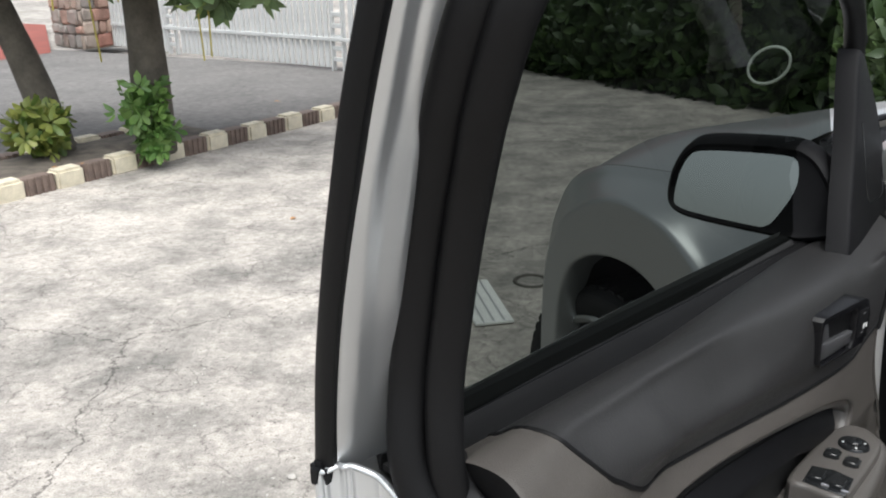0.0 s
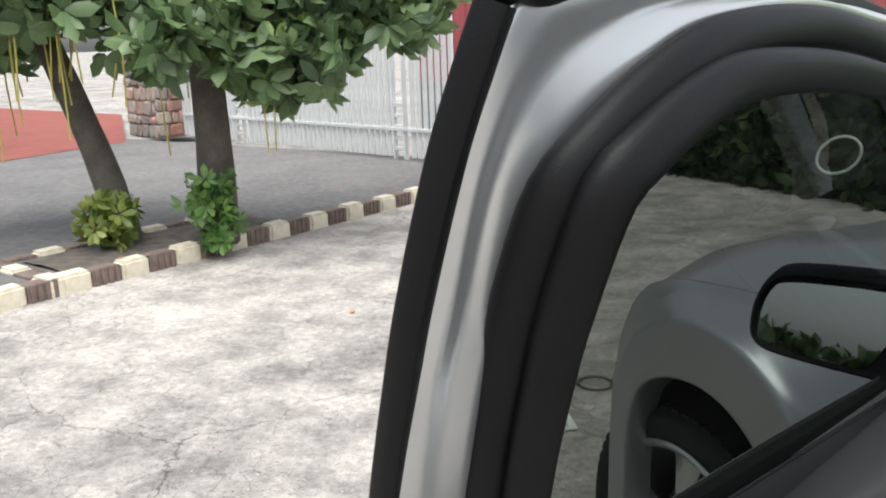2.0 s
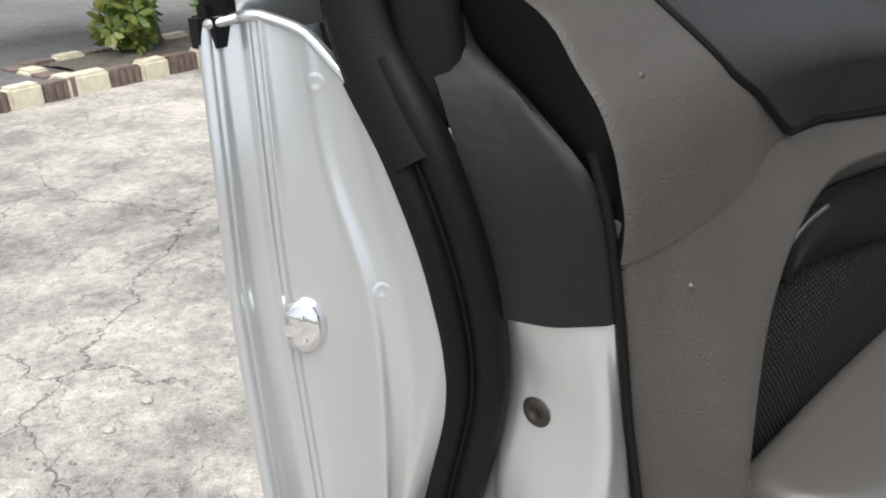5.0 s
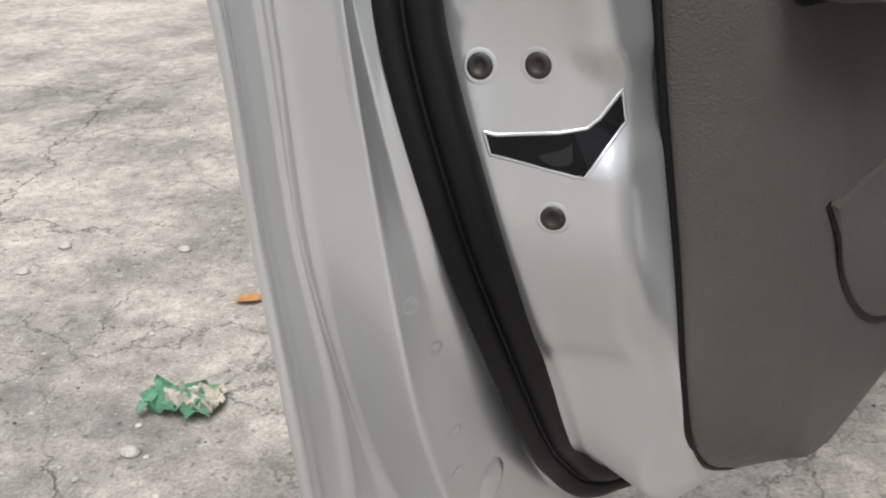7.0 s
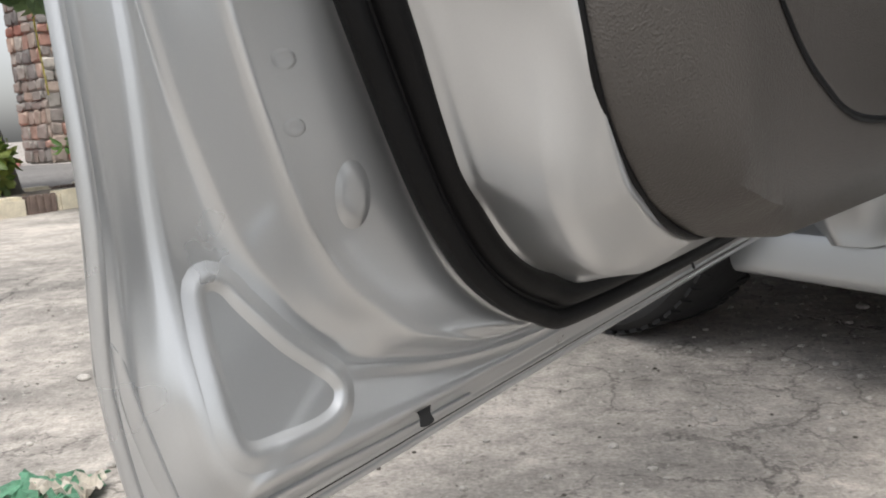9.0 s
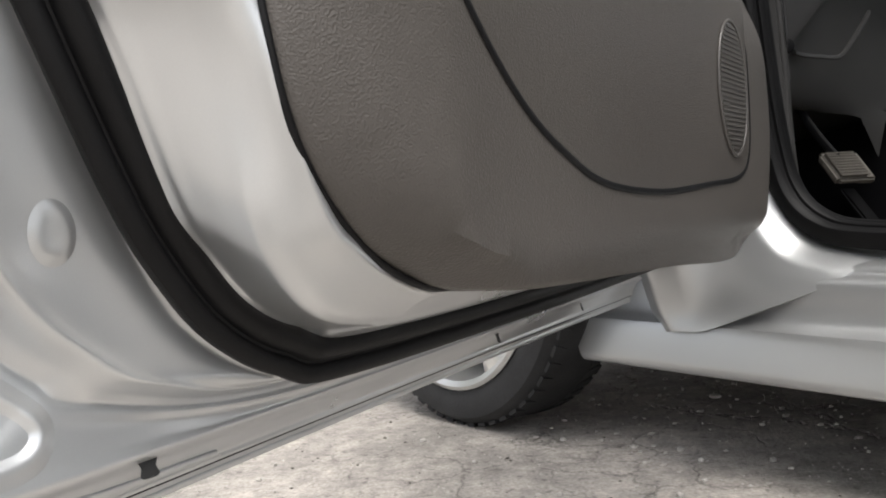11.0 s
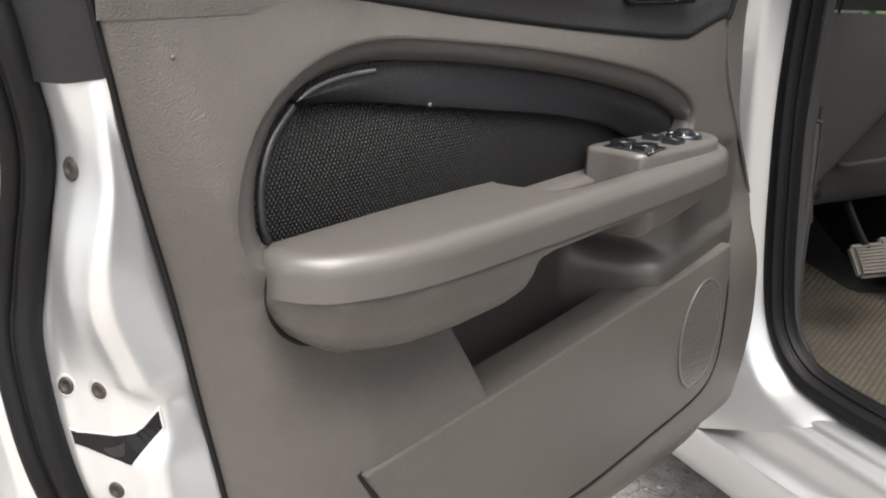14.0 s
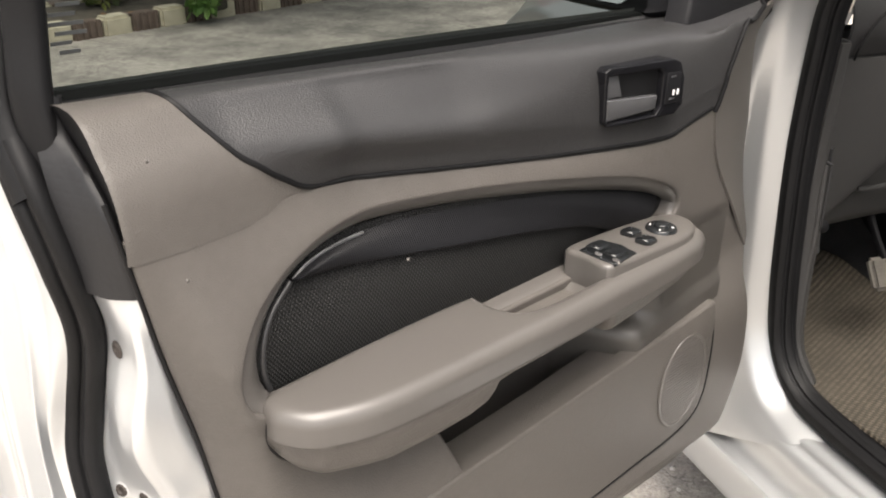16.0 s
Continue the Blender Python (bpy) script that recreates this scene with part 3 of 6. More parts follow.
def face_main(u, z):
    """The lining rolls back towards its rear and lower edges, and is level with the pocket below it."""
    e = np.interp(z, [.340, .362, .379, .398, .418, .442, .48, .552, .644, .716, .798, .86, .92, 1.0], [.29, .25, .215, .190, .172, .158, .1497, .1455, .1335, .1234, .1057, .0945, .088, .09])
    e0 = np.interp(z, [.35, .46, .552, .644, .716, .80, .92, 1.0], [.109, .108, .098, .089, .084, .083, .084, .082])
    uc = np.interp(z, [.36, .38, .41, .44, .48, .518, .573, .631, .678, .722, .756, .80, .85, .92], [.31, .255, .218, .200, .187, .181, .174, .167, .158, .150, .143, .137, .133, .128])
    e0 -= max(0.0, e - u) * .6
    w = min(1.0, max(0.0, (u - e) / (uc - e)))
    s_ = min(1.0, max(0.0, (.66 - z) / .09))
    s_ = s_ * s_ * (3 - 2 * s_) * min(1, max(0, (u - .16) / .08))
    full = face_m(u, z) + s_ * (.018 + .01 * u)
    low = min(1.0, max(0.0, (z - .345) / .03))
    w *= 1 - (1 - low) ** 2 * .35
    ur = np.interp(z, [.394, .414, .438, .469, .5065, .541, .572, .605, .639, .672, .696, .7226], [.4876, .398, .340, .297, .260, .233, .221, .207, .194, .177, .164, .157])
    step = .0035 * ease((u - ur + .007) / .014) * ease((.735 - z) / .02) * ease((z - .545) / .04)
    return e0 + (full - e0) * (1.35 * w - .35 * w * w if w < 1 else 1) - step


edge_l = [p for p in MAIN[10:] if p[0] < .22 and p[1] < .9] + [MAIN[0]]
GAP = [(.62, -.1035, .355), (.37, -.1035, .352), (.285, -.1045, .354), (.245, -.1055, .362)]
for u, z in edge_l:
    k = min(1, max(0, (z - .356) / .06))
    GAP.append((u - .0012 * k, -(face_main(u, z) - .0060), z - .0012 * (1 - k)))
dpart("lining_gap", tube(GAP + [(.082, -.070, .935)], ring_sec(.0022, .0024, 10), (-.5, -1, 0), 160), RUBBER, "black rubber edging round the lining")
dpart("lining", plate(main, face_main, .042, .004, [rec_o, cav], dplace, hole_depth=.05, fine=.02), TRIM, "pebbled grey plastic door lining")

# upper part of the lining: one moulded section, a dark roll let into the grey shoulder
def seam_z(u):
    return float(np.interp(u, [.08, .20, .285, .393, .53, .675, .722, .760, .804, .96], [.905, .906, .900, .886, .871, .858, .857, .868, .879, .93]))


def section(u):
    """From the seam over the crown down to the glass, at one place along the door."""
    hs, zs = face_main(u, seam_z(u)), seam_z(u)
    b = float(np.interp(u, [.19, .28, .45, .6, .8], [0, 1, .85, .35, .3]))
    ot = .052 - .160 * (u - .15) - .028 * float(np.interp(u, [.40, .75], [1, 0]))
    zt = .9715 - .014 * (u - .1)
    zc = .993 - .030 * (u - .1) + .014 * max(0, (u - .84) / .16)
    k = max(.3, min(1, (zc - zs) / .085))
    hi = hs + .016 * b * k
    fl = float(np.interp(u, [.42, .6], [0, 1]))
    return cat([((-hs + .004) * b - (face_main(u, zs - .016) + .0004) * (1 - b), zs - .002 * b - .016 * (1 - b)), (-hs - .001 * b - .0006 * (1 - b), zs + .002), (-hs - .004 * b + .0012 * (1 - b), zs + .014 * k), (-hs - .011 * b * k + .0035 * (1 - b), zs + .026 * k), (-hi + .0068 * (1 - b), zs + .036 * k), (-hi + .004 - .003 * fl + .0080 * (1 - b), zs + (.047 + .016 * fl) * k),
                (-hi + .016 - .009 * fl + .006 * (1 - b), zs + (.060 + .026 * fl) * k), (-hi + .034 - .012 * fl, zc - (.012 - .004 * fl) * k), (.5 * ot - .5 * hi - .005, zc - .002), (.72 * ot - .28 * hi, zc - .003), (ot - .012, zt + .006), (ot, zt), (ot + .003, zt - .012)], 40)


def on_section(u, s):
    q = section(u)
    x = s * (len(q) - 1)
    i = min(int(x), len(q) - 2)
    p = q[i] + (q[i + 1] - q[i]) * (x - i)
    return (u, p[0], p[1])


SEAM_S = [0, .012, .03, .06, .10, .21, .33, .45, .56, .66, .80, .97, 1]
SEAM_U = [.325, .296, .276, .258, .243, .216, .195, .180, .167, .158, .154, .154, .154]
END_U = [.797, .797, .798, .799, .802, .808, .812, .836, .866, .945, 1.01, 1.025, 1.03]


def roll_u(s):
    return float(np.interp(s, SEAM_S, SEAM_U))


rows = []
for w in np.r_[np.linspace(0, .2, 22), np.linspace(.215, .9, 46), np.linspace(.91, 1, 12)]:
    rows.append([on_section(roll_u(s_) + .001 + (float(np.interp(s_, SEAM_S, END_U)) - roll_u(s_)) * w, s_) for s_ in np.linspace(0, 1, 46)])
dpart("upper_roll", solid(grid_bm(rows)[0], .003), TRIM_DARK, "dark grained upper door roll", angle=80)
rows = []
for w in np.linspace(0, 1, 40):
    row = []
    for s_ in np.linspace(0, 1, 40):
        u0 = .0865 - .0015 * s_
        u = u0 + (roll_u(s_) + .001 - u0) * w
        p = on_section(u, s_)
        row.append(p)
    rows.append(row)
rows_end = [[p, (p[0] + .004, p[1] + .010, p[2] - .010), (p[0] + .012, p[1] + .035, p[2] - .040)] for p in rows[0]]
dpart("shoulder_end", grid_bm(rows_end)[0], RUBBER, "black end behind the shoulder")
dpart("lining_shoulder", grid_bm(rows)[0], TRIM, "grey top corner of the lining", angle=80)
SEAM = [on_section(roll_u(s_), s_) for s_ in np.linspace(.99, .04, 30)] + [(u, -(face_m(u, seam_z(u)) + .0005), seam_z(u)) for u in np.linspace(.300, .795, 44)]
dpart("seam", tube(SEAM, ring_sec(.0025, .0022, 8), (0, -1, .2), 120), RUBBER, "dark seam under the upper roll")
END_LINE = [on_section(float(np.interp(s_, SEAM_S, END_U)) + .0015, s_) for s_ in np.linspace(.03, .86, 30)]
dpart("roll_edge", tube([(u, o - .002, z) for u, o, z in END_LINE], ring_sec(.0026, .0030, 8), (0, -1, .2), 60), RUBBER, "dark edge of the roll towards the hinges")
# flank at the hinge end
FL_A = [(1.010, -.115, .9725), (.945, -.136, .974), (.868, -.153, .9655), (.838, -.158, .957), (.814, -.158, .917), (.808, -.159, .90), (.802, -.158, .877), (.809, -.158, .842), (.825, -.159, .803), (.859, -.160, .757), (.892, -.162, .716), (.946, -.163, .645)]
FL_B = [(1.020, -.110, .966), (.985, -.118, .956), (.965, -.121, .938), (.968, -.119, .915), (.975, -.117, .895), (.990, -.111, .872), (1.00, -.108, .855), (1.012, -.105, .83), (1.025, -.102, .80), (1.035, -.10, .745), (1.032, -.11, .69), (1.012, -.13, .645)]
FL_C = [(u + .02, o + .05, z) for u, o, z in FL_B]
dpart("lining_flank", solid(loft([FL_A, FL_B, FL_C], 40, 4), .003), TRIM, "grey hinge-side flank of the lining")

# wiper strips along the belt, inside and outside the glass
BELT = [(u, .052 - .160 * (u - .15), .9715 - .014 * (u - .1)) for u in (.085, .2, .4, .6, .8, .97)]
dpart("belt_strip", tube([(u, o + .005, z - .004) for u, o, z in BELT], [(-.008, -.012), (.040, -.014), (.040, -.004), (.006, -.001), (-.002, .006), (-.008, .004)], (0, 0, 1), 40), RUBBER, "wide black inner belt strip")
dpart("wiper_lip", tube([(u, o + .011, z - .003) for u, o, z in BELT], ring_sec(.0022, .005, 8), (0, .4, 1), 40), RUBBER, "thin rubber lip against the glass")
dpart("belt_moulding", tube([(u, o + .031, z + .001) for u, o, z in BELT], [(-.011, -.02), (.010, -.02), (.012, -.004), (.004, .004), (-.008, .005), (-.012, .002)], (0, 0, 1), 40), RUBBER_SOFT, "black outer belt moulding")
# dark sheet added across the slot in place of the shade down inside it
dpart("belt_slot_shade", tube([(u, o + .020, z - .016) for u, o, z in BELT], [(-.03, -.003), (.03, -.003), (.03, .003), (-.03, .003)], (0, 0, 1), 30), DARK, "dark sheet for the shade in the slot that the glass sinks into")

# ---- recessed insert ----
REC_I = [(.1775, .755), (.178, .785), (.194, .812), (.220, .832), (.255, .8435), (.300, .8475), (.35, .846), (.435, .838), (.545, .823), (.62, .808), (.681, .793), (.735, .773), (.752, .757), (.700, .738), (.450, .732), (.235, .732), (.190, .740)]
rec_i = even(REC_I, 110, True)
bm = bmesh.new()
rows = [[dplace(u, z, face_main(u, z) - .0045) for u, z in inset(rec_o, -.001)]]
ri = even(REC_I, 110, True)
for w, d in ((.35, .003), (.7, .009), (1, .020)):
    rows.append([dplace(a[0] * (1 - w) + b[0] * w, a[1] * (1 - w) + b[1] * w, face_main(*a) - .004 - d) for a, b in zip(rec_o, ri)])
grid_bm(rows, close_u=True, bm=bm)
bmesh.ops.recalc_face_normals(bm, faces=bm.faces)
dpart("recess_rim", bm, TRIM_SMOOTH, "smooth rounded rim of the recess")
clothm = mat("mesh_cloth", (.018, .018, .019), .55, var=.2, scale=10, spec=.22)
cn, cl = clothm.node_tree.nodes, clothm.node_tree.links
ct, cw1, cw2, cb = cn.new("ShaderNodeTexCoord"), cn.new("ShaderNodeTexWave"), cn.new("ShaderNodeTexWave"), cn.new("ShaderNodeBump")
cmax = cn.new("ShaderNodeMath")
cmax.operation = 'MULTIPLY'
for wv, rot in ((cw1, 35), (cw2, -35)):
    mp = cn.new("ShaderNodeMapping")
    mp.inputs["Rotation"].default_value = (0, radians(rot), 0)
    cl.new(ct.outputs["Object"], mp.inputs["Vector"])
    cl.new(mp.outputs[0], wv.inputs["Vector"])
    wv.inputs["Scale"].default_value = 105
    cl.new(wv.outputs["Fac"], cmax.inputs[0 if wv is cw1 else 1])
cb.inputs["Strength"].default_value, cb.inputs["Distance"].default_value = .9, .0015
cl.new(cmax.outputs[0], cb.inputs["Height"])
cl.new(cb.outputs[0], cn["Principled BSDF"].inputs["Normal"])
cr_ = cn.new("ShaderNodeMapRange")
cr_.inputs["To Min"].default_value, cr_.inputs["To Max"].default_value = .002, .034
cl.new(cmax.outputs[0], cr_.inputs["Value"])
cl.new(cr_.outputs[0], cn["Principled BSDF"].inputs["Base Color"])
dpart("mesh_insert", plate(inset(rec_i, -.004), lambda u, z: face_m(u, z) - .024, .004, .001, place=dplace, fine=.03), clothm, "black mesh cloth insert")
CLOTH_EDGE = mat("woven_edge", (.020, .020, .021), .38, var=.2, scale=40)
RIBBED = mat("ribbed_black", (.006, .006, .007), .45, spec=.16, var=.2, scale=10)
rn, rl = RIBBED.node_tree.nodes, RIBBED.node_tree.links
rt, rw, rb = rn.new("ShaderNodeTexCoord"), rn.new("ShaderNodeTexWave"), rn.new("ShaderNodeBump")
rw.inputs["Scale"].default_value = 130
rl.new(rt.outputs["Object"], rw.inputs["Vector"])
rb.inputs["Strength"].default_value, rb.inputs["Distance"].default_value = .45, .001
rl.new(rw.outputs["Fac"], rb.inputs["Height"])
rl.new(rb.outputs[0], rn["Principled BSDF"].inputs["Normal"])
BROW_T = [(.222, .832), (.255, .843), (.300, .847), (.364, .845), (.442, .837), (.530, .825), (.615, .808), (.687, .791), (.735, .772)]
BROW_L = [(.2205, .8310), (.2703, .8284), (.3324, .8202), (.4157, .8084), (.5071, .7948), (.5882, .777), (.6400, .757), (.665, .745), (.685, .735)]
bm = loft([[dplace(u, z, face_m(u, z) - .021) for u, z in BROW_T], [dplace(.5 * (a[0] + b[0]), .5 * (a[1] + b[1]) + .004, face_m(a[0], a[1]) - .010) for a, b in zip(BROW_T, BROW_L)],
           [dplace(u, z, face_m(u, z) - .016) for u, z in BROW_L], [dplace(u, z, face_m(u, z) - .026) for u, z in BROW_L]], 50, 5)
dpart("insert_brow", solid(bm, .002), RIBBED, "finely ribbed black brow above the cloth")
EDGE = [dplace(u, z, face_m(u, z) - .0225) for u, z in [(.184, .745), (.180, .762), (.182, .786), (.196, .810), (.221, .829)]]
TIP = [dplace(u, z, face_m(u, z) - .0185) for u, z in [(.222, .8315), (.236, .838), (.255, .8425), (.280, .8455), (.305, .8465)]]
# steel-coloured tube painting in the light caught by the brow's rear tip
dpart("brow_glint", tube(TIP, ring_sec(.0016, .0014, 8), (0, -1, 0), 24), STEEL, "bright strip for the highlight at the tip of the brow")
dpart("cloth_edge", tube(EDGE, ring_sec(.0028, .0024, 10), (0, -1, 0), 50), CLOTH_EDGE, "shiny woven black edge of the cloth")

for u, z in ((.118, .945), (.125, .868), (.330, .822)):
    p = on_section(u, .45) if z > .9 else dplace(u, z, face_main(u, z))
    dpart("trim_pin", lathe([(0, .0012), (.0012, .0010), (.0018, .0), (.0018, -.001)], 10, lambda x, y, h: (p[0] + x, p[1] - h, p[2] + y)), TRIM_SMOOTH, "small pale trim pin")

# ---- armrest ----
ARM = [(.166, .106), (.163, .125), (.170, .146), (.190, .166), (.25, .187), (.38, .199), (.55, .208), (.69, .210), (.735, .204), (.752, .190), (.752, .165), (.742, .150)]
ARM_IN = [(.735, .176), (.70, .179), (.60, .178), (.50, .175), (.45, .170), (.430, .155), (.424, .120), (.415, .106), (.30, .100), (.18, .098)]
aout = np.vstack([even(ARM, 70), even(ARM_IN, 50)])
SPLIT = .7195


def arm_top(u, h):
    return .747 + .002 * math.sin(u * 6)


flip = lambda u, h, z: (u, -h, z)
dpart("armrest_pad", plate(aout, arm_top, .030, .014, place=flip, steps=7), TRIM_SMOOTH, "smooth padded grey armrest top", angle=50)


def arm_low(u):
    return float(np.interp(u, [.163, .170, .18, .198, .23, .30, .345, .368, .378, .545, .56, .63, .70, .735, .752], [.712, .698, .685, .674, .670, .667, .669, .675, .685, .690, .677, .681, .690, .699, .708]))


au, ah = [p[0] for p in ARM[1:10]], [p[1] for p in ARM[1:10]]
rows = []
for u in np.r_[np.linspace(.1635, .21, 14), np.linspace(.22, .355, 14), np.linspace(.362, .390, 9), np.linspace(.40, .53, 8), np.linspace(.536, .57, 9), np.linspace(.58, .70, 10), np.linspace(.71, .751, 8)]:
    ho_, lo_ = float(np.interp(u, au, ah)) - .0015, arm_low(u)
    hi_, d = face_m(u, .70) - .012, SPLIT - .002 - lo_
    hi_ = min(hi_, ho_ - .02)
    cup = float(np.interp(u, [.372, .385, .538, .556], [0, 1, 1, 0]))
    zf = float(np.interp(u, [.163, .20, .245, .32, .36, .752], [.716, .7065, .7035, .705, .7075, .7075]))
    wall = [(u, -hi_, SPLIT - .001), (u, -ho_ + .001, SPLIT - .0012), (u, -ho_, SPLIT - .003), (u, -ho_ + .001, .5 * SPLIT + .5 * zf), (u, -ho_ + .0025, zf + .001), (u, -ho_ + .004, zf - .001), (u, -ho_ + .008, .5 * zf + .5 * lo_),
            (u, -ho_ + .013, .8 * lo_ + .2 * zf), (u, -ho_ + .022 * min(1, (ho_ - hi_) / .06), lo_ + .001), (u, -.5 * (ho_ + hi_), lo_), (u, -hi_, lo_ + .002)]
    roof = [(u, -hi_, SPLIT - .001), (u, -ho_ + .001, SPLIT - .0012), (u, -ho_, SPLIT - .003), (u, -ho_ + .0005, .7140), (u, -ho_ + .001, .7118), (u, -ho_ + .003, .7108), (u, -ho_ + .015, .7110),
            (u, -ho_ + .030, .7115), (u, -ho_ + .045, .7115), (u, -.5 * (ho_ - .045 + hi_), .7118), (u, -hi_, .712)]
    rows.append([tuple(np.array(a) * (1 - cup) + np.array(b) * cup) for a, b in zip(wall, roof)])
bm, vs = grid_bm(rows)
for r in (vs[0], vs[-1]):
    bm.faces.new(r)
bmesh.ops.recalc_face_normals(bm, faces=bm.faces)
dpart("armrest_base", bm, TRIM, "grained grey armrest base", angle=50)
BASE_GAP = [(.168, .738), (.1650, .728)] + [(u + .0008, arm_low(u) - .0006) for u in (.165, .170, .18, .198, .23, .28, .33, .38, .404)]
dpart("armrest_gap", tube([dplace(u, z, face_main(u, z) + .0004) for u, z in BASE_GAP], ring_sec(.0022, .0012, 8), (0, -1, 0), 70), RUBBER, "dark joint under the armrest")
bm = loft([[(.424, -.106, .744), (.45, -.108, .722), (.52, -.112, .720), (.575, -.116, .735)], [(.424, -.14, .742), (.45, -.142, .710), (.52, -.145, .708), (.575, -.146, .735)],
           [(.424, -.172, .744), (.45, -.175, .722), (.52, -.177, .720), (.575, -.178, .735)]], 30, 6)
dpart("pull_cup", solid(bm, .002), TRIM_SMOOTH, "grey hand cup in the armrest")


def pod_z(u):
    return .7605 - .030 * (u - .56)


pod = [(.560, .126), (.556, .150), (.553, .186), (.575, .1925), (.62, .1965), (.68, .2005), (.715, .198), (.737, .184), (.743, .166), (.735, .150), (.70, .138), (.62, .128)]
dpart("switch_pod", plate(even(pod, 60, True), lambda u, h: pod_z(u), .05, .006, place=flip), TRIM_SMOOTH, "grey pod that carries the window switches")


def rocker(u, h, w, d):
    bm = box_bm(-w / 2, w / 2, -d / 2, d / 2, -.003, .005, .0025, 3)
    for v in bm.verts:
        if v.co.z > 0:
            v.co.z += .0035 * abs(v.co.x) / (w / 2) * (1 if v.co.x < 0 else .2)
        v.co = Vector((u + v.co.x - .12 * v.co.y, -h + v.co.y, pod_z(u) + v.co.z))
    return bm


dpart("switch_plate", plate([(.563, .142), (.604, .142), (.610, .166), (.603, .190), (.560, .190), (.560, .166)], lambda u, h: pod_z(u) + .0012, .004, .0012, place=flip), GLOSS, "gloss black switch plate")
for u, h, w in ((.583, .154, .026), (.580, .178, .026), (.645, .156, .021), (.638, .180, .021)):
    dpart("window_switch", rocker(u, h, w, .018), GLOSS, "black rocker switch")
    dpart("switch_mark", box_bm(u + .001, u + .0045, -h - .0045, -h + .0045, pod_z(u) + .0052, pod_z(u) + .0060, .0002), WHITE_INK, "white switch mark")
for h in (.1665, .1885):
    dpart("switch_bezel", box_bm(.5635, .5665, -h - .0045, -h + .0045, pod_z(.56), pod_z(.56) + .0055, .0008), CHROME, "bright end of the switch plate")
bm = lathe([(.0, .0085), (.007, .0085), (.009, .0070), (.0095, .0045), (.0170, .0038), (.0185, .0022), (.019, -.002)], 32, lambda x, y, h: (.684 + x, -.172 + y, pod_z(.684) + h))
dpart("mirror_knob", bm, GLOSS, "round black mirror adjuster")
for a in range(4):
    c, s = math.cos(a * math.pi / 2 + .4), math.sin(a * math.pi / 2 + .4)
    dpart("knob_mark", lathe([(0, .0012), (.0012, .0010), (.0017, 0)], 8, lambda x, y, h: (.684 + .0128 * c + x, -.172 + .0128 * s + y, pod_z(.684) + .0036 + h)), WHITE_INK)

# ---- map pocket, speaker ----
POCK = [(.227, .565), (.238, .543), (.252, .516), (.280, .486), (.316, .457), (.360, .434), (.431, .411), (.55, .403), (.68, .408), (.79, .415), (.835, .440), (.846, .50), (.840, .596), (.826, .606), (.70, .596), (.535, .584), (.376, .573)]
pk = np.vstack([even(POCK[:14], 90), even(POCK[13:] + [POCK[0]], 40)[1:-1]])


def face_p(u, z):
    return .128 + .07 * u


dpart("map_pocket", plate(pk, face_p, .022, .004, place=dplace), TRIM, "grey map pocket panel")
LOWSEAM = [dplace(u, z, face_main(u, z) + .0004) for u, z in even(POCK[:13], 60)]
dpart("pocket_seam", tube(LOWSEAM, ring_sec(.0028, .0012, 8), (0, -1, 0), 60), RUBBER, "dark seam round the pocket")
# hollow behind the pocket
def hollow(u, z):
    """Depth of the pocket, with the speaker's housing standing in its front end."""
    base = .036 + .06 * u + .012 * max(0, (.60 - z) / .12)
    box = ease((u - .615) / .060) * max(ease((.640 - z + .10 * (u - .60)) / .035), .93 * ease((u - .65) / .07))
    return base + (.168 + .03 * (u - .6) - base) * box


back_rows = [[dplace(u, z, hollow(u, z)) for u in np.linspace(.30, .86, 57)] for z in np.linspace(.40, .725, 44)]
# trim colour darkened to carry the shade under the armrest
dpart("pocket_back", grid_bm(back_rows)[0], mat("pocket_shaded_trim", (.052, .048, .044), .42, var=.1, scale=8), "smooth hollow back of the pocket")
sp_c, sp_r = (.777, .506), (.052, .069)
spk = [(sp_c[0] + sp_r[0] * math.cos(a), sp_c[1] + sp_r[1] * math.sin(a)) for a in np.linspace(0, 2 * math.pi, 48, endpoint=False)]
dpart("speaker_grille", plate(spk, lambda u, z: face_p(u, z) + .0015, .004, .0012, place=dplace), TRIM_SMOOTH, "round perforated speaker grille")
dpart("speaker_ring", tube([dplace(u, z, face_p(u, z) + .0012) for u, z in spk], ring_sec(.0022, .0016, 8), (0, -1, 0), 60, True), TRIM_SMOOTH, "raised speaker ring")
bm = bmesh.new()
for k in range(27):
    z = sp_c[1] - .062 + k * .00477
    w = sp_r[0] * .93 * math.sqrt(max(0, 1 - ((z - sp_c[1]) / (sp_r[1] * .95)) ** 2))
    if w > .006:
        g = bmesh.ops.create_cube(bm, size=1)
        for v in g["verts"]:
            uu = sp_c[0] + v.co.x * 2 * w
            v.co = Vector(dplace(uu, z + v.co.y * .0022, face_p(uu, z) + .0015 + v.co.z * .002))
tagged(dpart("grille_ribs", bm, TRIM_SMOOTH, smooth=False), kind="stuff")

# ---- inner handle ----
HB = [(.594, .949), (.600, .953), (.690, .9525), (.700, .948), (.708, .930), (.709, .900), (.699, .890), (.606, .8885), (.597, .895)]
hb = np.vstack([np.linspace(a, b, 6, endpoint=False) for a, b in zip(np.array(HB), np.roll(np.array(HB), -1, 0))])
HO = [(.599, .9445), (.672, .944), (.6765, .938), (.6765, .900), (.671, .893), (.604, .893), (.601, .897)]
ho = np.vstack([np.linspace(a, b, 6, endpoint=False) for a, b in zip(np.array(HO), np.roll(np.array(HO), -1, 0))])


def face_h(u):
    return .1405 + .25 * (u - .614)


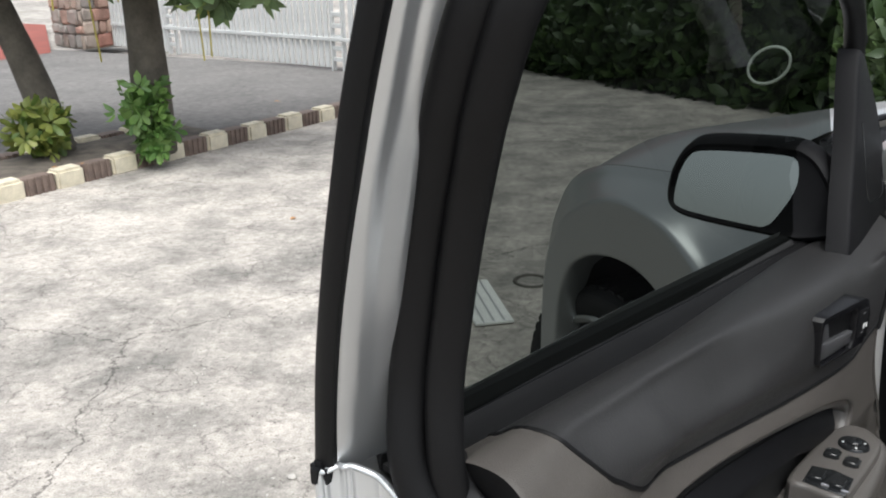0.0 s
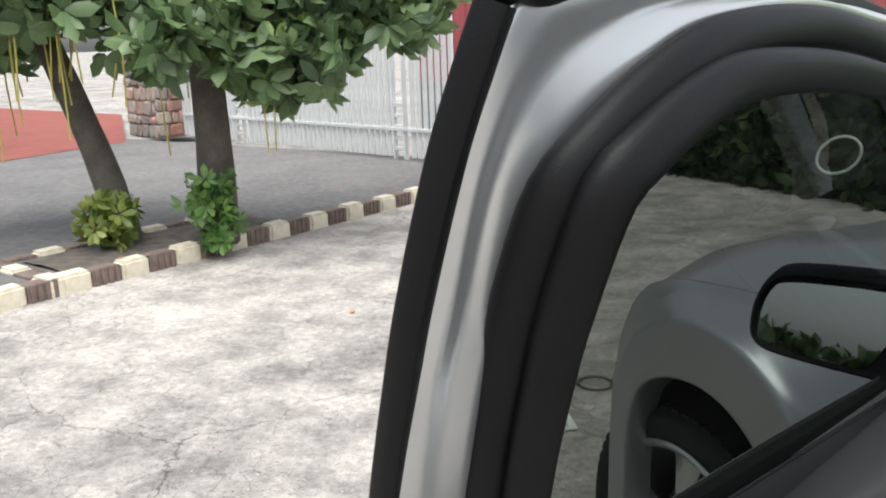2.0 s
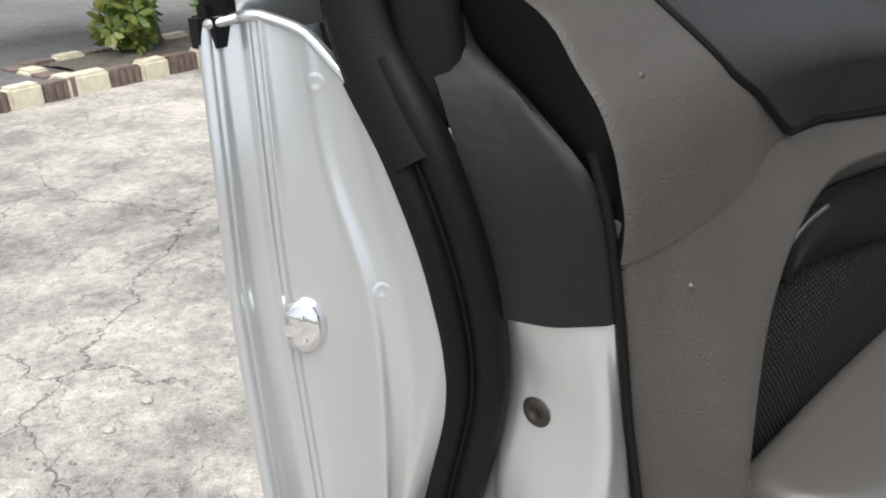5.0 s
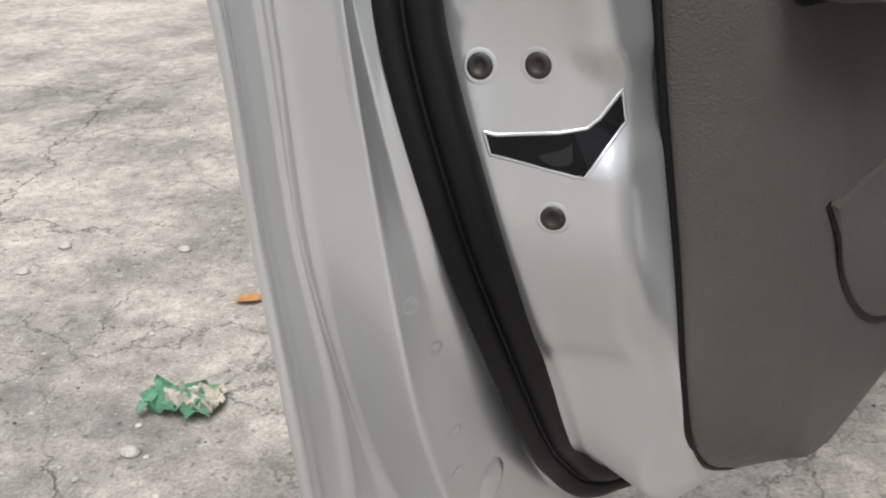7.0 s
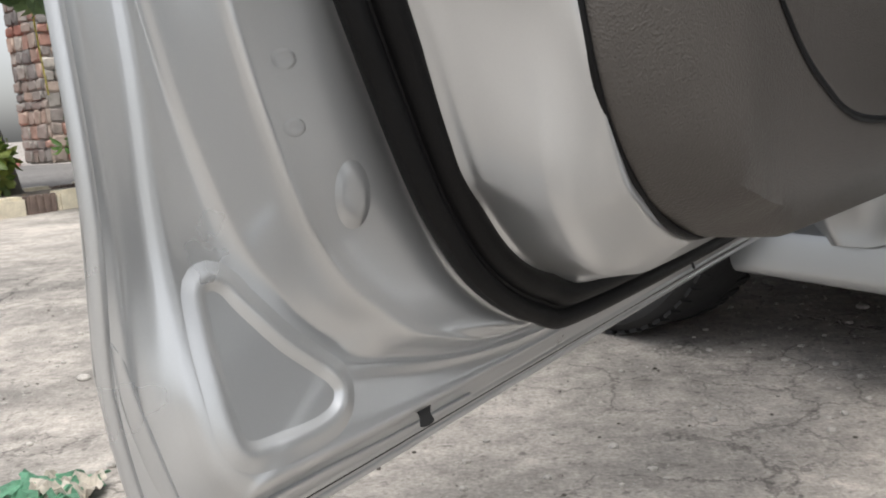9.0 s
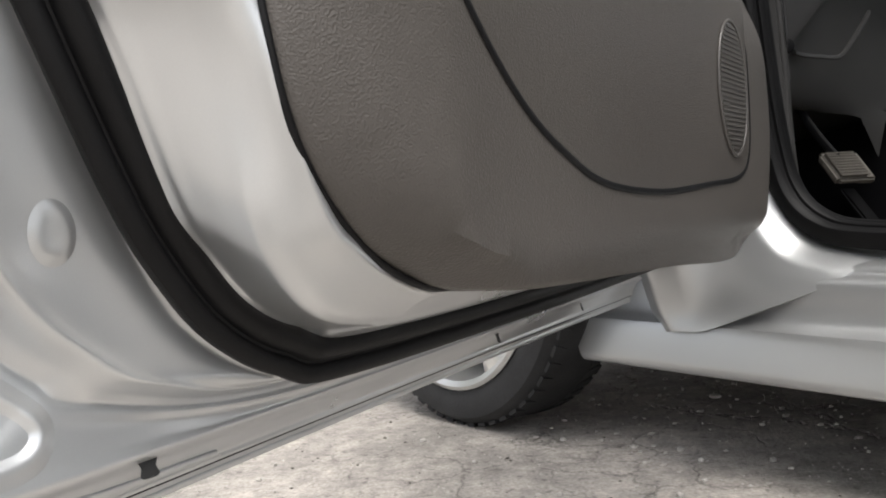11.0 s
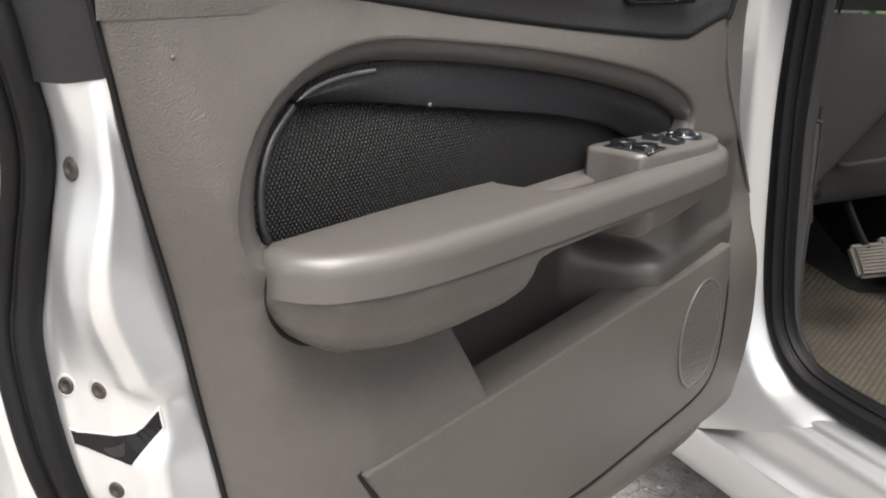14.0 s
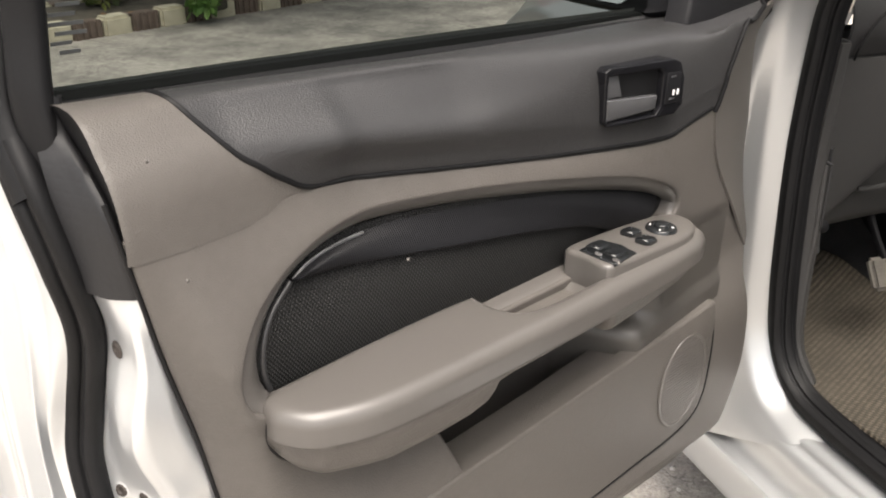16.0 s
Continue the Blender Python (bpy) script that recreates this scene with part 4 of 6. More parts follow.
BEZEL = mat("black_bezel", (.006, .006, .007), .26, spec=.16, var=.1)
dpart("handle_bezel", plate(hb, lambda u, z: face_h(u), .03, .0014, [ho], dplace, hole_depth=.008), BEZEL, "gloss black handle surround")
# black colour stands for the shade of a deeper bowl
dpart("handle_bowl", plate(inset(ho, -.003), lambda u, z: face_h(u) - .0075, .004, .001, place=dplace), RUBBER, "shallow handle bowl coloured black for deep shade")
SATIN = mat("satin_grey", (.080, .080, .084), .30, .35, var=.05)
BAR = [(.6010, .9185), (.6715, .9150), (.6730, .8985), (.6045, .8940)]
lv = np.vstack([np.linspace(a, b, 5, endpoint=False) for a, b in zip(np.array(BAR), np.roll(np.array(BAR), -1, 0))])
dpart("handle_lever", plate(lv, lambda u, z: face_h(u) - .0010 - .16 * abs(z - .912), .006, .0018, place=dplace), SATIN, "satin grey release lever")
dpart("lever_root", plate([(.6005, .9430), (.6170, .9430), (.6245, .9195), (.6010, .9195)], lambda u, z: face_h(u) - .0050, .004, .0010, place=dplace), SATIN, "satin grey root of the lever")
dpart("lock_button", plate([(.681, .9030), (.7035, .9035), (.7010, .9380), (.681, .9385)], lambda u, z: face_h(u) + .0012, .003, .001, place=dplace), PLASTIC, "black lock button")
for z in (.909, .934):
    dpart("button_line", box_bm(.684, .699, -face_h(.69) - .0022, -face_h(.69) - .0005, z - .0005, z + .0005), SATIN)
for du in (.691, .697):
    dpart("lock_mark", plate([(du - .0011, .913), (du + .0011, .913), (du + .0011, .919), (du - .0011, .919)], lambda u, z: face_h(u) + .0023, .0006, .0002, place=dplace), WHITE_INK)

# ---- latch, screws, plugs on the end face ----
def on_end(u, o, z, nrm, r, prof, n=24):
    """A turned piece standing on the steel at a place, along nrm."""
    nrm = Vector(nrm).normalized()
    q = nrm.to_track_quat('Z', 'Y').to_matrix()
    return lathe([(a * r, b * r) for a, b in prof], n, lambda x, y, h: Vector((u, o, z)) + q @ Vector((x, y, h)))


from mathutils.bvhtree import BVHTree
me_ = door.data
STEEL_TREE = BVHTree.FromPolygons([v.co for v in me_.vertices], [tuple(q.vertices) for q in me_.polygons])


def on_steel(p, way, lift=0.0):
    """The place where a line through p meets the pressed steel, lifted off it."""
    way = Vector(way).normalized()
    hit, nrm, _, _ = STEEL_TREE.ray_cast(Vector(p) - way * .12, way)
    if hit is None:
        return Vector(p)
    if nrm.dot(way) > 0:
        nrm = -nrm
    return hit + nrm * lift


def pressed(name, rings, way, material=None, label=""):
    """A soft pressing laid on the steel: rings of points with heights."""
    rows = [[on_steel(p, way, h) for p in r] for r, h in rings]
    bm, vs = grid_bm(rows, close_u=True)
    try:
        bm.faces.new(vs[-1])
    except ValueError:
        pass
    bmesh.ops.recalc_face_normals(bm, faces=bm.faces)
    return dpart(name, bm, material or SILVER_IN, label, angle=70)


def disc_rings(c, ax, ay, prof, n=28):
    """Rings round c in the plane of two axes: pairs of radius and height."""
    c, ax, ay = Vector(c), Vector(ax), Vector(ay)
    return [([c + ax * (r * math.cos(2 * math.pi * k / n)) + ay * (r * math.sin(2 * math.pi * k / n)) for k in range(n)], h) for r, h in prof]


BOLT = [(0, .18), (.30, .18), (.34, .42), (.62, .42), (.86, .30), (.95, .1), (1.0, -.3)]
END_W = (.93, .36, 0)
RUST = mat("dark_bolt", (.045, .038, .034), .5, .5, var=.4, scale=200, grain=900)
for u, o, z in ((.0742, -.024, .6582), (.0832, -.0488, .660), (.0859, -.0565, .5907)):
    pressed("bolt_dimple", disc_rings((u, o, z), (.36, -.93, 0), (0, 0, 1), [(.0082, .0001), (.0074, .0004), (.0066, .0005), (.0058, .0003)]), END_W, None, "pressed dimple round the bolt")
    pressed("latch_bolt", disc_rings((u, o, z), (.36, -.93, 0), (0, 0, 1), [(.0060, .0003), (.0055, .0012), (.0042, .0016), (.0028, .0013), (.0024, .0006), (.0004, .0006)]), END_W, RUST, "dark countersunk torx bolt")
pressed("lining_screw", disc_rings((.0855, -.038, .801), (.36, -.93, 0), (0, 0, 1), [(.0075, .0004), (.0066, .0016), (.0045, .0024), (.0030, .0020), (.0026, .0010), (.0004, .0010)]), END_W, RUST, "dark countersunk screw")
pressed("overslam_pad", disc_rings((.0355, .060, .840), (.43, -.9, 0), (0, 0, 1.35), [(.0105, .0002), (.0100, .0030), (.0085, .0052), (.0055, .0064), (.002, .0068)]), (.9, .43, 0), CHROME, "worn bright bump stop")
for u, o, z, r in ((.0525, .024, .861, .0048), (.0525, .0027, .5482, .005), (.0631, .0, .5184, .0045), (.0697, -.0048, .4604, .0045), (.0692, -.007, .4329, .004), (.053, .055, .955, .005)):
    pressed("spot_weld", disc_rings((u, o, z), (.6, -.8, 0), (0, 0, 1), [(r * .95, .0001), (r * .75, .0004), (r * .55, .0005), (r * .3, .0002), (r * .1, .0001)], 18), (.8, .6, 0), None, "small round pressing")
pressed("drain_plug", disc_rings((.0976, -.012, .4008), (.0105, 0, 0), (0, 0, .0125), [(1.25, .0001), (1.15, .0005), (.95, .0015), (.70, .0021), (.40, .0023), (.1, .0023)], 36), (0, 1, 0), None, "round pressed blanking plug")
# latch opening: not cut, a dark patch on the steel carries its inner shade
LAT = [(-.0261, .6297), (-.0319, .6284), (-.0687, .6323), (-.0735, .6365), (-.0815, .6482), (-.0836, .6337), (-.0698, .6114), (-.0653, .6113), (-.029, .6193)]
lat = np.vstack([np.linspace(a, b, 7, endpoint=False) for a, b in zip(np.array(LAT), np.roll(np.array(LAT), -1, 0))])


def lat_at(poly):
    return [Vector((.0735 - .36 * (o + .022), o, z)) for o, z in poly]


rows = [[on_steel(p, END_W, h) for p in lat_at(inset(lat, d))] for d, h in ((-.0007, .0001), (-.0003, .0004), (.0, .0006), (.0004, .0005), (.0008, .0004))]
bm, vs = grid_bm(rows, close_u=True)
bmesh.ops.recalc_face_normals(bm, faces=bm.faces)
dpart("latch_lip", bm, SILVER_IN, "bare metal lip of the latch opening", angle=80)
bm = bmesh.new()
fill_loops(bm, [[bm.verts.new(on_steel(p, END_W, .0006)) for p in lat_at(inset(lat, .0008))]])
dpart("latch_mouth", bm, mat("latch_cavity_shade", (.005, .005, .006), .15, spec=.2, var=.3, scale=60), "dark patch for the shaded latch opening", smooth=False)
bm = bmesh.new()
claw = even([(-.050, .620), (-.058, .616), (-.068, .619), (-.072, .628), (-.066, .629), (-.060, .624)], 24, True)
fill_loops(bm, [[bm.verts.new(on_steel(p, END_W, .0010)) for p in lat_at(claw)]])
dpart("latch_claw", bm, mat("greased_steel", (.03, .03, .032), .3, .6, var=.3), "greasy dark latch claw", smooth=False)

# pressed triangle and drain slots at the lower corner
TRI = [(.0397, .3716), (.0328, .3687), (.0304, .3563), (.0286, .3403), (.0278, .3124), (.0323, .3015), (.0498, .299), (.0772, .2997), (.0887, .3066), (.087, .3177), (.0663, .3388), (.0519, .3585), (.0464, .3676)]
tri = even(TRI, 90, True)
rings = [([Vector((u, .02, z)) for u, z in inset(tri, d)], h) for d, h in ((-.0085, .0001), (-.006, .0009), (-.0035, .0020), (-.0015, .0026), (.0, .0025), (.0015, .0017), (.0030, .0007), (.0044, .0001))]
rows = [[on_steel(p, (0, 1, 0), h) for p in r] for r, h in rings]
bm, _ = grid_bm(rows, close_u=True)
bmesh.ops.recalc_face_normals(bm, faces=bm.faces)
dpart("pressed_triangle", bm, SILVER_IN, "pressed triangular panel rim", angle=80)
# uncut slots: a flat dark patch each, coloured for the shade in the hole
for u, k in ((.149, 1), (.571, .6), (.80, .5)):
    sl = even([(u - .006 * k, .2850), (u + .007 * k, .2855), (u + .004 * k, .2800), (u + .0045 * k, .2750), (u - .007 * k, .2755), (u - .0055 * k, .2805)], 24, True)
    bm = bmesh.new()
    mid_slot = on_steel((u, .02, .281), (0, 1, 0), .0022)
    fill_loops(bm, [[bm.verts.new(mid_slot + Vector((a - u, (b - .281) * .35, b - .281))) for a, b in sl]])
    dpart("drain_slot", bm, DARK, "dark patch for the shaded drain slot", smooth=False)

# ---- mirror ----
MIR = [(-.05, .966), (.0, .963), (.10, .964), (.145, .969), (.162, .984), (.164, 1.010), (.158, 1.038), (.142, 1.065), (.11, 1.080), (.0, 1.089), (-.035, 1.084), (-.06, 1.065), (-.082, 1.030), (-.09, .985)]
MIR_GLASS = [(.140, .9735), (.151, .982), (.152, 1.005), (.148, 1.030), (.138, 1.052), (.120, 1.0635), (.05, 1.071), (-.012, 1.0735), (-.025, 1.064), (-.027, 1.035), (-.014, 1.002), (.006, .974), (.04, .9695), (.10, .970)]
mr = even(MIR, 64, True)


def mir_place(o, z, h):
    """h runs forward from the mirror's face."""
    return (.850 + .12 * (o - .04) + h + .20 * (z - 1.03), o, z)


rows = []
for d, h in ((.010, .004), (.004, -.002), (.000, .002), (-.004, .012), (-.006, .030), (.002, .058), (.016, .082), (.034, .094)):
    rows.append([mir_place(a, b, h) for a, b in inset(mr, d)])
bm, vs = grid_bm(rows, close_u=True)
bm.faces.new(vs[-1])
bm.faces.new(vs[0])
bmesh.ops.recalc_face_normals(bm, faces=bm.faces)
dpart("mirror_housing", bm, PLASTIC, "black grained mirror housing")
mirror = bpy.data.materials.new("mirror_silver")
mirror.use_nodes = True
mb = mirror.node_tree.nodes["Principled BSDF"]
mb.inputs["Metallic"].default_value, mb.inputs["Roughness"].default_value, mb.inputs["Base Color"].default_value = 1, .015, (.90, .925, .93, 1)
bm = bmesh.new()
bm.faces.new([bm.verts.new(mir_place(a, b, .0022)) for a, b in even(MIR_GLASS, 56, True)])
dpart("mirror_glass", bm, mirror, "bluish mirror glass", smooth=False)
dpart("mirror_stalk", box_bm(.865, .935, -.100, -.03, .985, 1.045, .015), PLASTIC, "black mirror foot")
SAIL = [(.784, .950), (.90, .945), (1.0, .950), (1.022, .985), (1.026, 1.05), (1.015, 1.10), (.985, 1.16), (.94, 1.215), (.905, 1.18), (.862, 1.097), (.820, 1.033), (.792, .985)]
dpart("mirror_sail", plate(even(SAIL, 40, True), lambda u, z: .112 - .20 * (z - 1.0), .03, .006, place=dplace), PLASTIC, "black triangular mirror panel")
dpart("sail_line", tube([dplace(u, z, .1122 - .20 * (z - 1.0)) for u, z in ((.905, 1.12), (.902, 1.03), (.908, 1.012), (.93, 1.006), (.985, 1.003), (.998, 1.012), (1.0, 1.04))], ring_sec(.0012, .0010, 6), (0, -1, 0), 30), GLOSS, "fine moulded line on the mirror panel")


# ---- car body ----
def cpart(name, bm, material, label="", **kw):
    return part(name, bm, material, car, label, **kw)


SILL = [(.128, .142), (.104, .143), (.0985, .150), (.099, .165), (.106, .206), (.112, .212), (.130, .222), (.139, .240), (.143, .262), (.150, .276), (.166, .284), (.172, .292), (.190, .300), (.215, .304), (.225, .318)]
rows = []
for y in np.linspace(.215, -1.15, 40):
    rows.append([(x, y + max(0, min(z, .23) - .143) * .45 * max(0, (y + .2) / .415) - max(0, z - .235) * 1.3 * max(0, (y + .2) / .415), z) for x, z in cat(SILL, 45)])
cpart("sill", solid(grid_bm(rows)[0], .0015), SILVER, "silver painted door sill")
# hinge pillar, flowing into the sill
PA = [(.20, -.80, 1.40), (.13, -.46, 1.27), (.085, -.26, 1.145), (.066, -.165, 1.080), (.060, -.105, 1.020), (.054, -.035, .95), (.055, -.002, .80), (.055, .0, .60), (.060, .0, .45), (.075, -.002, .34), (.098, -.01, .245), (.100, -.03, .205)]
PB = [(.24, -.80, 1.385), (.185, -.46, 1.255), (.145, -.25, 1.135), (.128, -.135, 1.075), (.125, -.068, 1.010), (.125, -.033, .95), (.130, -.006, .80), (.135, -.006, .62), (.138, -.012, .48), (.142, -.030, .38), (.146, -.085, .298), (.146, -.19, .268)]
PC = [(.255, -.80, 1.375), (.20, -.465, 1.245), (.162, -.255, 1.125), (.148, -.145, 1.068), (.146, -.078, 1.005), (.148, -.042, .95), (.152, -.034, .80), (.155, -.036, .62), (.158, -.044, .48), (.160, -.062, .39), (.160, -.115, .312), (.160, -.21, .283)]
PD = [(.285, -.80, 1.37), (.235, -.47, 1.24), (.200, -.25, 1.135), (.190, -.130, 1.070), (.188, -.078, 1.010), (.186, -.052, .95), (.185, -.052, .80), (.188, -.060, .62), (.192, -.070, .48), (.194, -.085, .40), (.194, -.135, .328), (.194, -.24, .302)]
PE = [(.295, -.79, 1.37), (.245, -.46, 1.24), (.210, -.24, 1.135), (.200, -.125, 1.070), (.198, -.076, 1.010), (.196, -.054, .95), (.195, -.056, .80), (.198, -.062, .62), (.202, -.072, .48), (.204, -.088, .40), (.204, -.140, .330), (.204, -.24, .304)]
cpart("hinge_pillar", solid(ridged([[(x + .03, y + .10, z - .01) for x, y, z in PA], [(x - .012, y + .05, z) for x, y, z in PA], PA, PB, PC, PD, PE], 90), .0015), SILVER, "silver painted hinge pillar", angle=75)
cpart("pillar_trim", solid(loft([[(.216, -.048, .943), (.221, -.062, 1.023), (.236, -.104, 1.102), (.258, -.205, 1.174), (.315, -.67, 1.376)], [(.226, -.076, .943), (.230, -.090, 1.030), (.243, -.132, 1.102), (.262, -.235, 1.167), (.312, -.71, 1.356)]], 30, 4), .004), mat("cream_trim", (.60, .56, .49), .6, var=.05), "cream inner pillar trim")
AS = [(.20, -1.15, .326), (.20, -.80, .326), (.20, -.42, .327), (.20, -.22, .333), (.20, -.150, .352), (.199, -.108, .40), (.197, -.088, .48), (.194, -.076, .60), (.192, -.066, .75), (.195, -.066, .90), (.198, -.069, .96), (.203, -.094, 1.035), (.210, -.147, 1.095), (.222, -.25, 1.165), (.252, -.46, 1.27), (.29, -.80, 1.38)]


def as_up(p):
    w = min(1, max(0, (p[2] - .33) / .12))
    return (-.35, -.9 * w, .9 * (1 - w))


AP_SEC = [(-.018, -.012), (-.0185, .004), (-.0150, .0110), (-.008, .0135), (-.0030, .0125), (-.0012, .0090), (.0012, .0090), (.0030, .0125), (.008, .0135), (.0150, .0110), (.0185, .004), (.018, -.012)]
cpart("aperture_seal", tube(AS, AP_SEC, as_up, 150), RUBBER, "black rubber door opening seal")
cpart("seal_edge", tube([(x + .013, y - .009 * min(1, max(0, (z - .33) / .1)), z + .012 * (1 - min(1, max(0, (z - .33) / .1)))) for x, y, z in AS], ring_sec(.008, .007, 10, 2.6), as_up, 150), RUBBER, "inner fold of the opening seal")
cpart("kick_panel", solid(loft([[(.215, -.085, .90), (.215, -.080, .72), (.220, -.085, .52), (.225, -.10, .40), (.235, -.14, .345)], [(.240, -.070, .90), (.240, -.066, .72), (.248, -.07, .52), (.252, -.08, .40), (.26, -.12, .335)], [(.248, .05, .90), (.25, .10, .72), (.262, .14, .52), (.268, .14, .40), (.275, .12, .32)], [(.25, .30, .90), (.26, .35, .72), (.27, .38, .52), (.28, .38, .40), (.285, .36, .30)]], 30, 4), .004), leather_mat("cabin_grey", (.038, .0372, .0368), .5, 700, .3), "grey foot well side trim")
DASH = [m_ for m_ in bpy.data.materials if m_.name == "cabin_grey"][0]
cpart("kick_gap", tube([(.246, -.077, .735), (.249, -.075, .70), (.253, -.078, .60), (.256, -.082, .555)], ring_sec(.003, .003, 8), (-1, 0, 0), 20), DARK)

cpart("kick_strip", solid(loft([[(.226, -.050, .708), (.226, -.050, .60), (.226, -.054, .48), (.228, -.070, .39), (.236, -.12, .335)], [(.231, -.066, .709), (.231, -.068, .60), (.231, -.072, .48), (.233, -.088, .39), (.240, -.135, .340)], [(.236, -.084, .710), (.236, -.090, .60), (.237, -.092, .48), (.240, -.104, .39), (.248, -.145, .338)], [(.250, -.080, .710), (.250, -.086, .60), (.252, -.088, .48), (.255, -.098, .39), (.262, -.135, .335)]], 30, 4), .002), DASH, "grey cover strip beside the foot well", angle=60)
cpart("strip_gap", tube([(.228, -.052, .7115), (.240, -.085, .713), (.2405, -.0885, .70), (.2405, -.092, .62), (.243, -.088, .600)], ring_sec(.0022, .0022, 8), (-.6, -.8, 0), 40), DARK, "dark joint round the cover strip")
cpart("strip_clip", on_end(.250, -.086, .604, (-.4, -.9, 0), .012, [(0, .35), (.6, .3), (.9, .1), (1, -.3)], 16), PLASTIC, "black clip beside the foot well")

# dashboard
DX = [.245, .30, .40, .55, .75, 1.0, 1.4]
side = []
for x in DX:
    k = (x - .245)
    zk = .552 + .70 * min(k, .30) + .30 * max(0, k - .30)
    side.append([(x, -.052 + .05 * k, .868 - .02 * k), (x, -.050 + .05 * k, .80), (x, -.044 + .05 * k, .5 * (.82 + zk)), (x, -.036 + .05 * k, zk + .012), (x, -.028 + .06 * k, zk - .002), (x, -.010 + .10 * k, zk - .022 - .03 * k), (x, .010 + .12 * k, .545 + .02 * k), (x, .10, .540), (x, .34, .50)])
bm, _ = grid_bm([cat(r, 40) for r in cat(np.array(side).reshape(len(DX), -1), 50).reshape(50, 9, 3)])
cpart("dash_lower", solid(bm, .004), DASH, "grey lower dashboard", angle=60)
side = []
for x in DX:
    k = (x - .245)
    side.append([(x, -.055 + .10 * k, .872 - .02 * k), (x, -.068 + .06 * k, .91 + .01 * k), (x, -.062 + .06 * k, .948 + .01 * k), (x, -.045 + .08 * k, .968 + .01 * k), (x, .02 + .05 * k, .970 + .01 * k), (x, .09, .945)])
bm, _ = grid_bm([cat(r, 26) for r in cat(np.array(side).reshape(len(DX), -1), 40).reshape(40, 6, 3)])
cpart("dash_upper", solid(bm, .004), TRIM_DARK, "dark upper dashboard", angle=60)
lightdash = mat("pale_dash_top", (.32, .335, .325), .55, var=.05, scale=6)
rows = [[(x, -.046 + .13 * w + .05 * (x - .245), .9695 + .012 * math.sin(min(1, w * 6) * math.pi / 2) + .006 * w + .008 * (x - .245)) for w in np.r_[0, .015, .04, .08, np.linspace(.15, 1, 10)]] for x in np.linspace(.252, 1.38, 30)]
cpart("dash_top", solid(grid_bm(rows)[0], -.003), lightdash, "pale dashboard top", angle=60)
for k in range(5):
    cpart("vent_slat", box_bm(.300 + k * .013, .308 + k * .013, -.030 + k * .006, .010 + k * .006, .980, .9895, .001), PLASTIC)
cpart("vent_frame", box_bm(.292, .368, -.034, .030, .974, .9845, .003), DARK, "dark demister vent")
cpart("dash_seam", tube([(.262, -.066, .868), (.262, -.071, .890), (.282, -.070, .920), (.318, -.064, .950), (.352, -.050, .971), (.385, -.020, .984), (.400, .02, .986), (.392, .05, .988)], ring_sec(.0020, .0020, 8), (0, -1, .3), 50), RUBBER, "dark dashboard seam")
cpart("dash_screw", on_end(.236, -.066, .861, (-.5, -.85, .1), .0045, BOLT, 12), CHROME, "small bright screw")
cpart("dash_pocket", tube([(.400, .0, .619), (.42, .001, .616), (.47, .003, .616), (.52, .005, .617), (.55, .006, .624), (.60, .008, .662), (.65, .010, .705)], ring_sec(.0045, .003, 8), (0, -1, .3), 40), DASH, "grey lip of the cubby under the dashboard")

# floor, carpet, mat, pedals
carpet = mat("dark_carpet", (.015, .015, .016), .95, var=.4, scale=30, bump=.6, bump_scale=900)
rows = [[(x, y, .268 + .20 * max(0, (y - .18) / .3) ** 1.3 + .02 * math.sin(x * 9)) for x in np.linspace(.22, 1.5, 20)] for y in np.linspace(-1.1, .62, 24)]
cpart("carpet", grid_bm(rows)[0], carpet, "dark carpeted floor")
matm = mat("woven_mat", (.125, .105, .078), .85, var=.2, scale=12)
mn, ml = matm.node_tree.nodes, matm.node_tree.links
mt, mb_, mm, mv = mn.new("ShaderNodeTexCoord"), mn.new("ShaderNodeBump"), mn.new("ShaderNodeMapRange"), mn.new("ShaderNodeTexVoronoi")
mp = mn.new("ShaderNodeMapping")
mp.inputs["Rotation"].default_value, mp.inputs["Scale"].default_value = (0, 0, radians(20)), (1, 1.5, .2)
ml.new(mt.outputs["Object"], mp.inputs["Vector"])
ml.new(mp.outputs[0], mv.inputs["Vector"])
mv.inputs["Scale"].default_value, mv.inputs["Randomness"].default_value = 95, .12
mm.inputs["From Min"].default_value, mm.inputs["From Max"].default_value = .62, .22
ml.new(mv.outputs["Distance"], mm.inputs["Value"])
mb_.inputs["Strength"].default_value, mb_.inputs["Distance"].default_value = 1.0, .004
ml.new(mm.outputs["Result"], mb_.inputs["Height"])
ml.new(mb_.outputs[0], mn["Principled BSDF"].inputs["Normal"])
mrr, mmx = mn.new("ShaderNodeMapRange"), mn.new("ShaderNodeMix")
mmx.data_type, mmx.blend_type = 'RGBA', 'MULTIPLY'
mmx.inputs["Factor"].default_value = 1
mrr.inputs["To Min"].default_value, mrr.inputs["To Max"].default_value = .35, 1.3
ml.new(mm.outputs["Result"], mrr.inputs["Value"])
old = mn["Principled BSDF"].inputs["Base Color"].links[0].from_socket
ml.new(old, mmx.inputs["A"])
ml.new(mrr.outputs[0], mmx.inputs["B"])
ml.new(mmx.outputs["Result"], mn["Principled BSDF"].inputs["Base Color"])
MATO = [(.262, -.10), (.30, -.22), (.33, -.55), (.80, -.55), (.84, -.12), (.80, .10), (.72, .16), (.66, .26), (.52, .30), (.36, .30), (.28, .18)]


def mat_z(x, y):
    return .284 + .20 * max(0, (y - .16) / .3) ** 1.3 + .035 * max(0, (.34 - x) / .08) ** 2 * .5


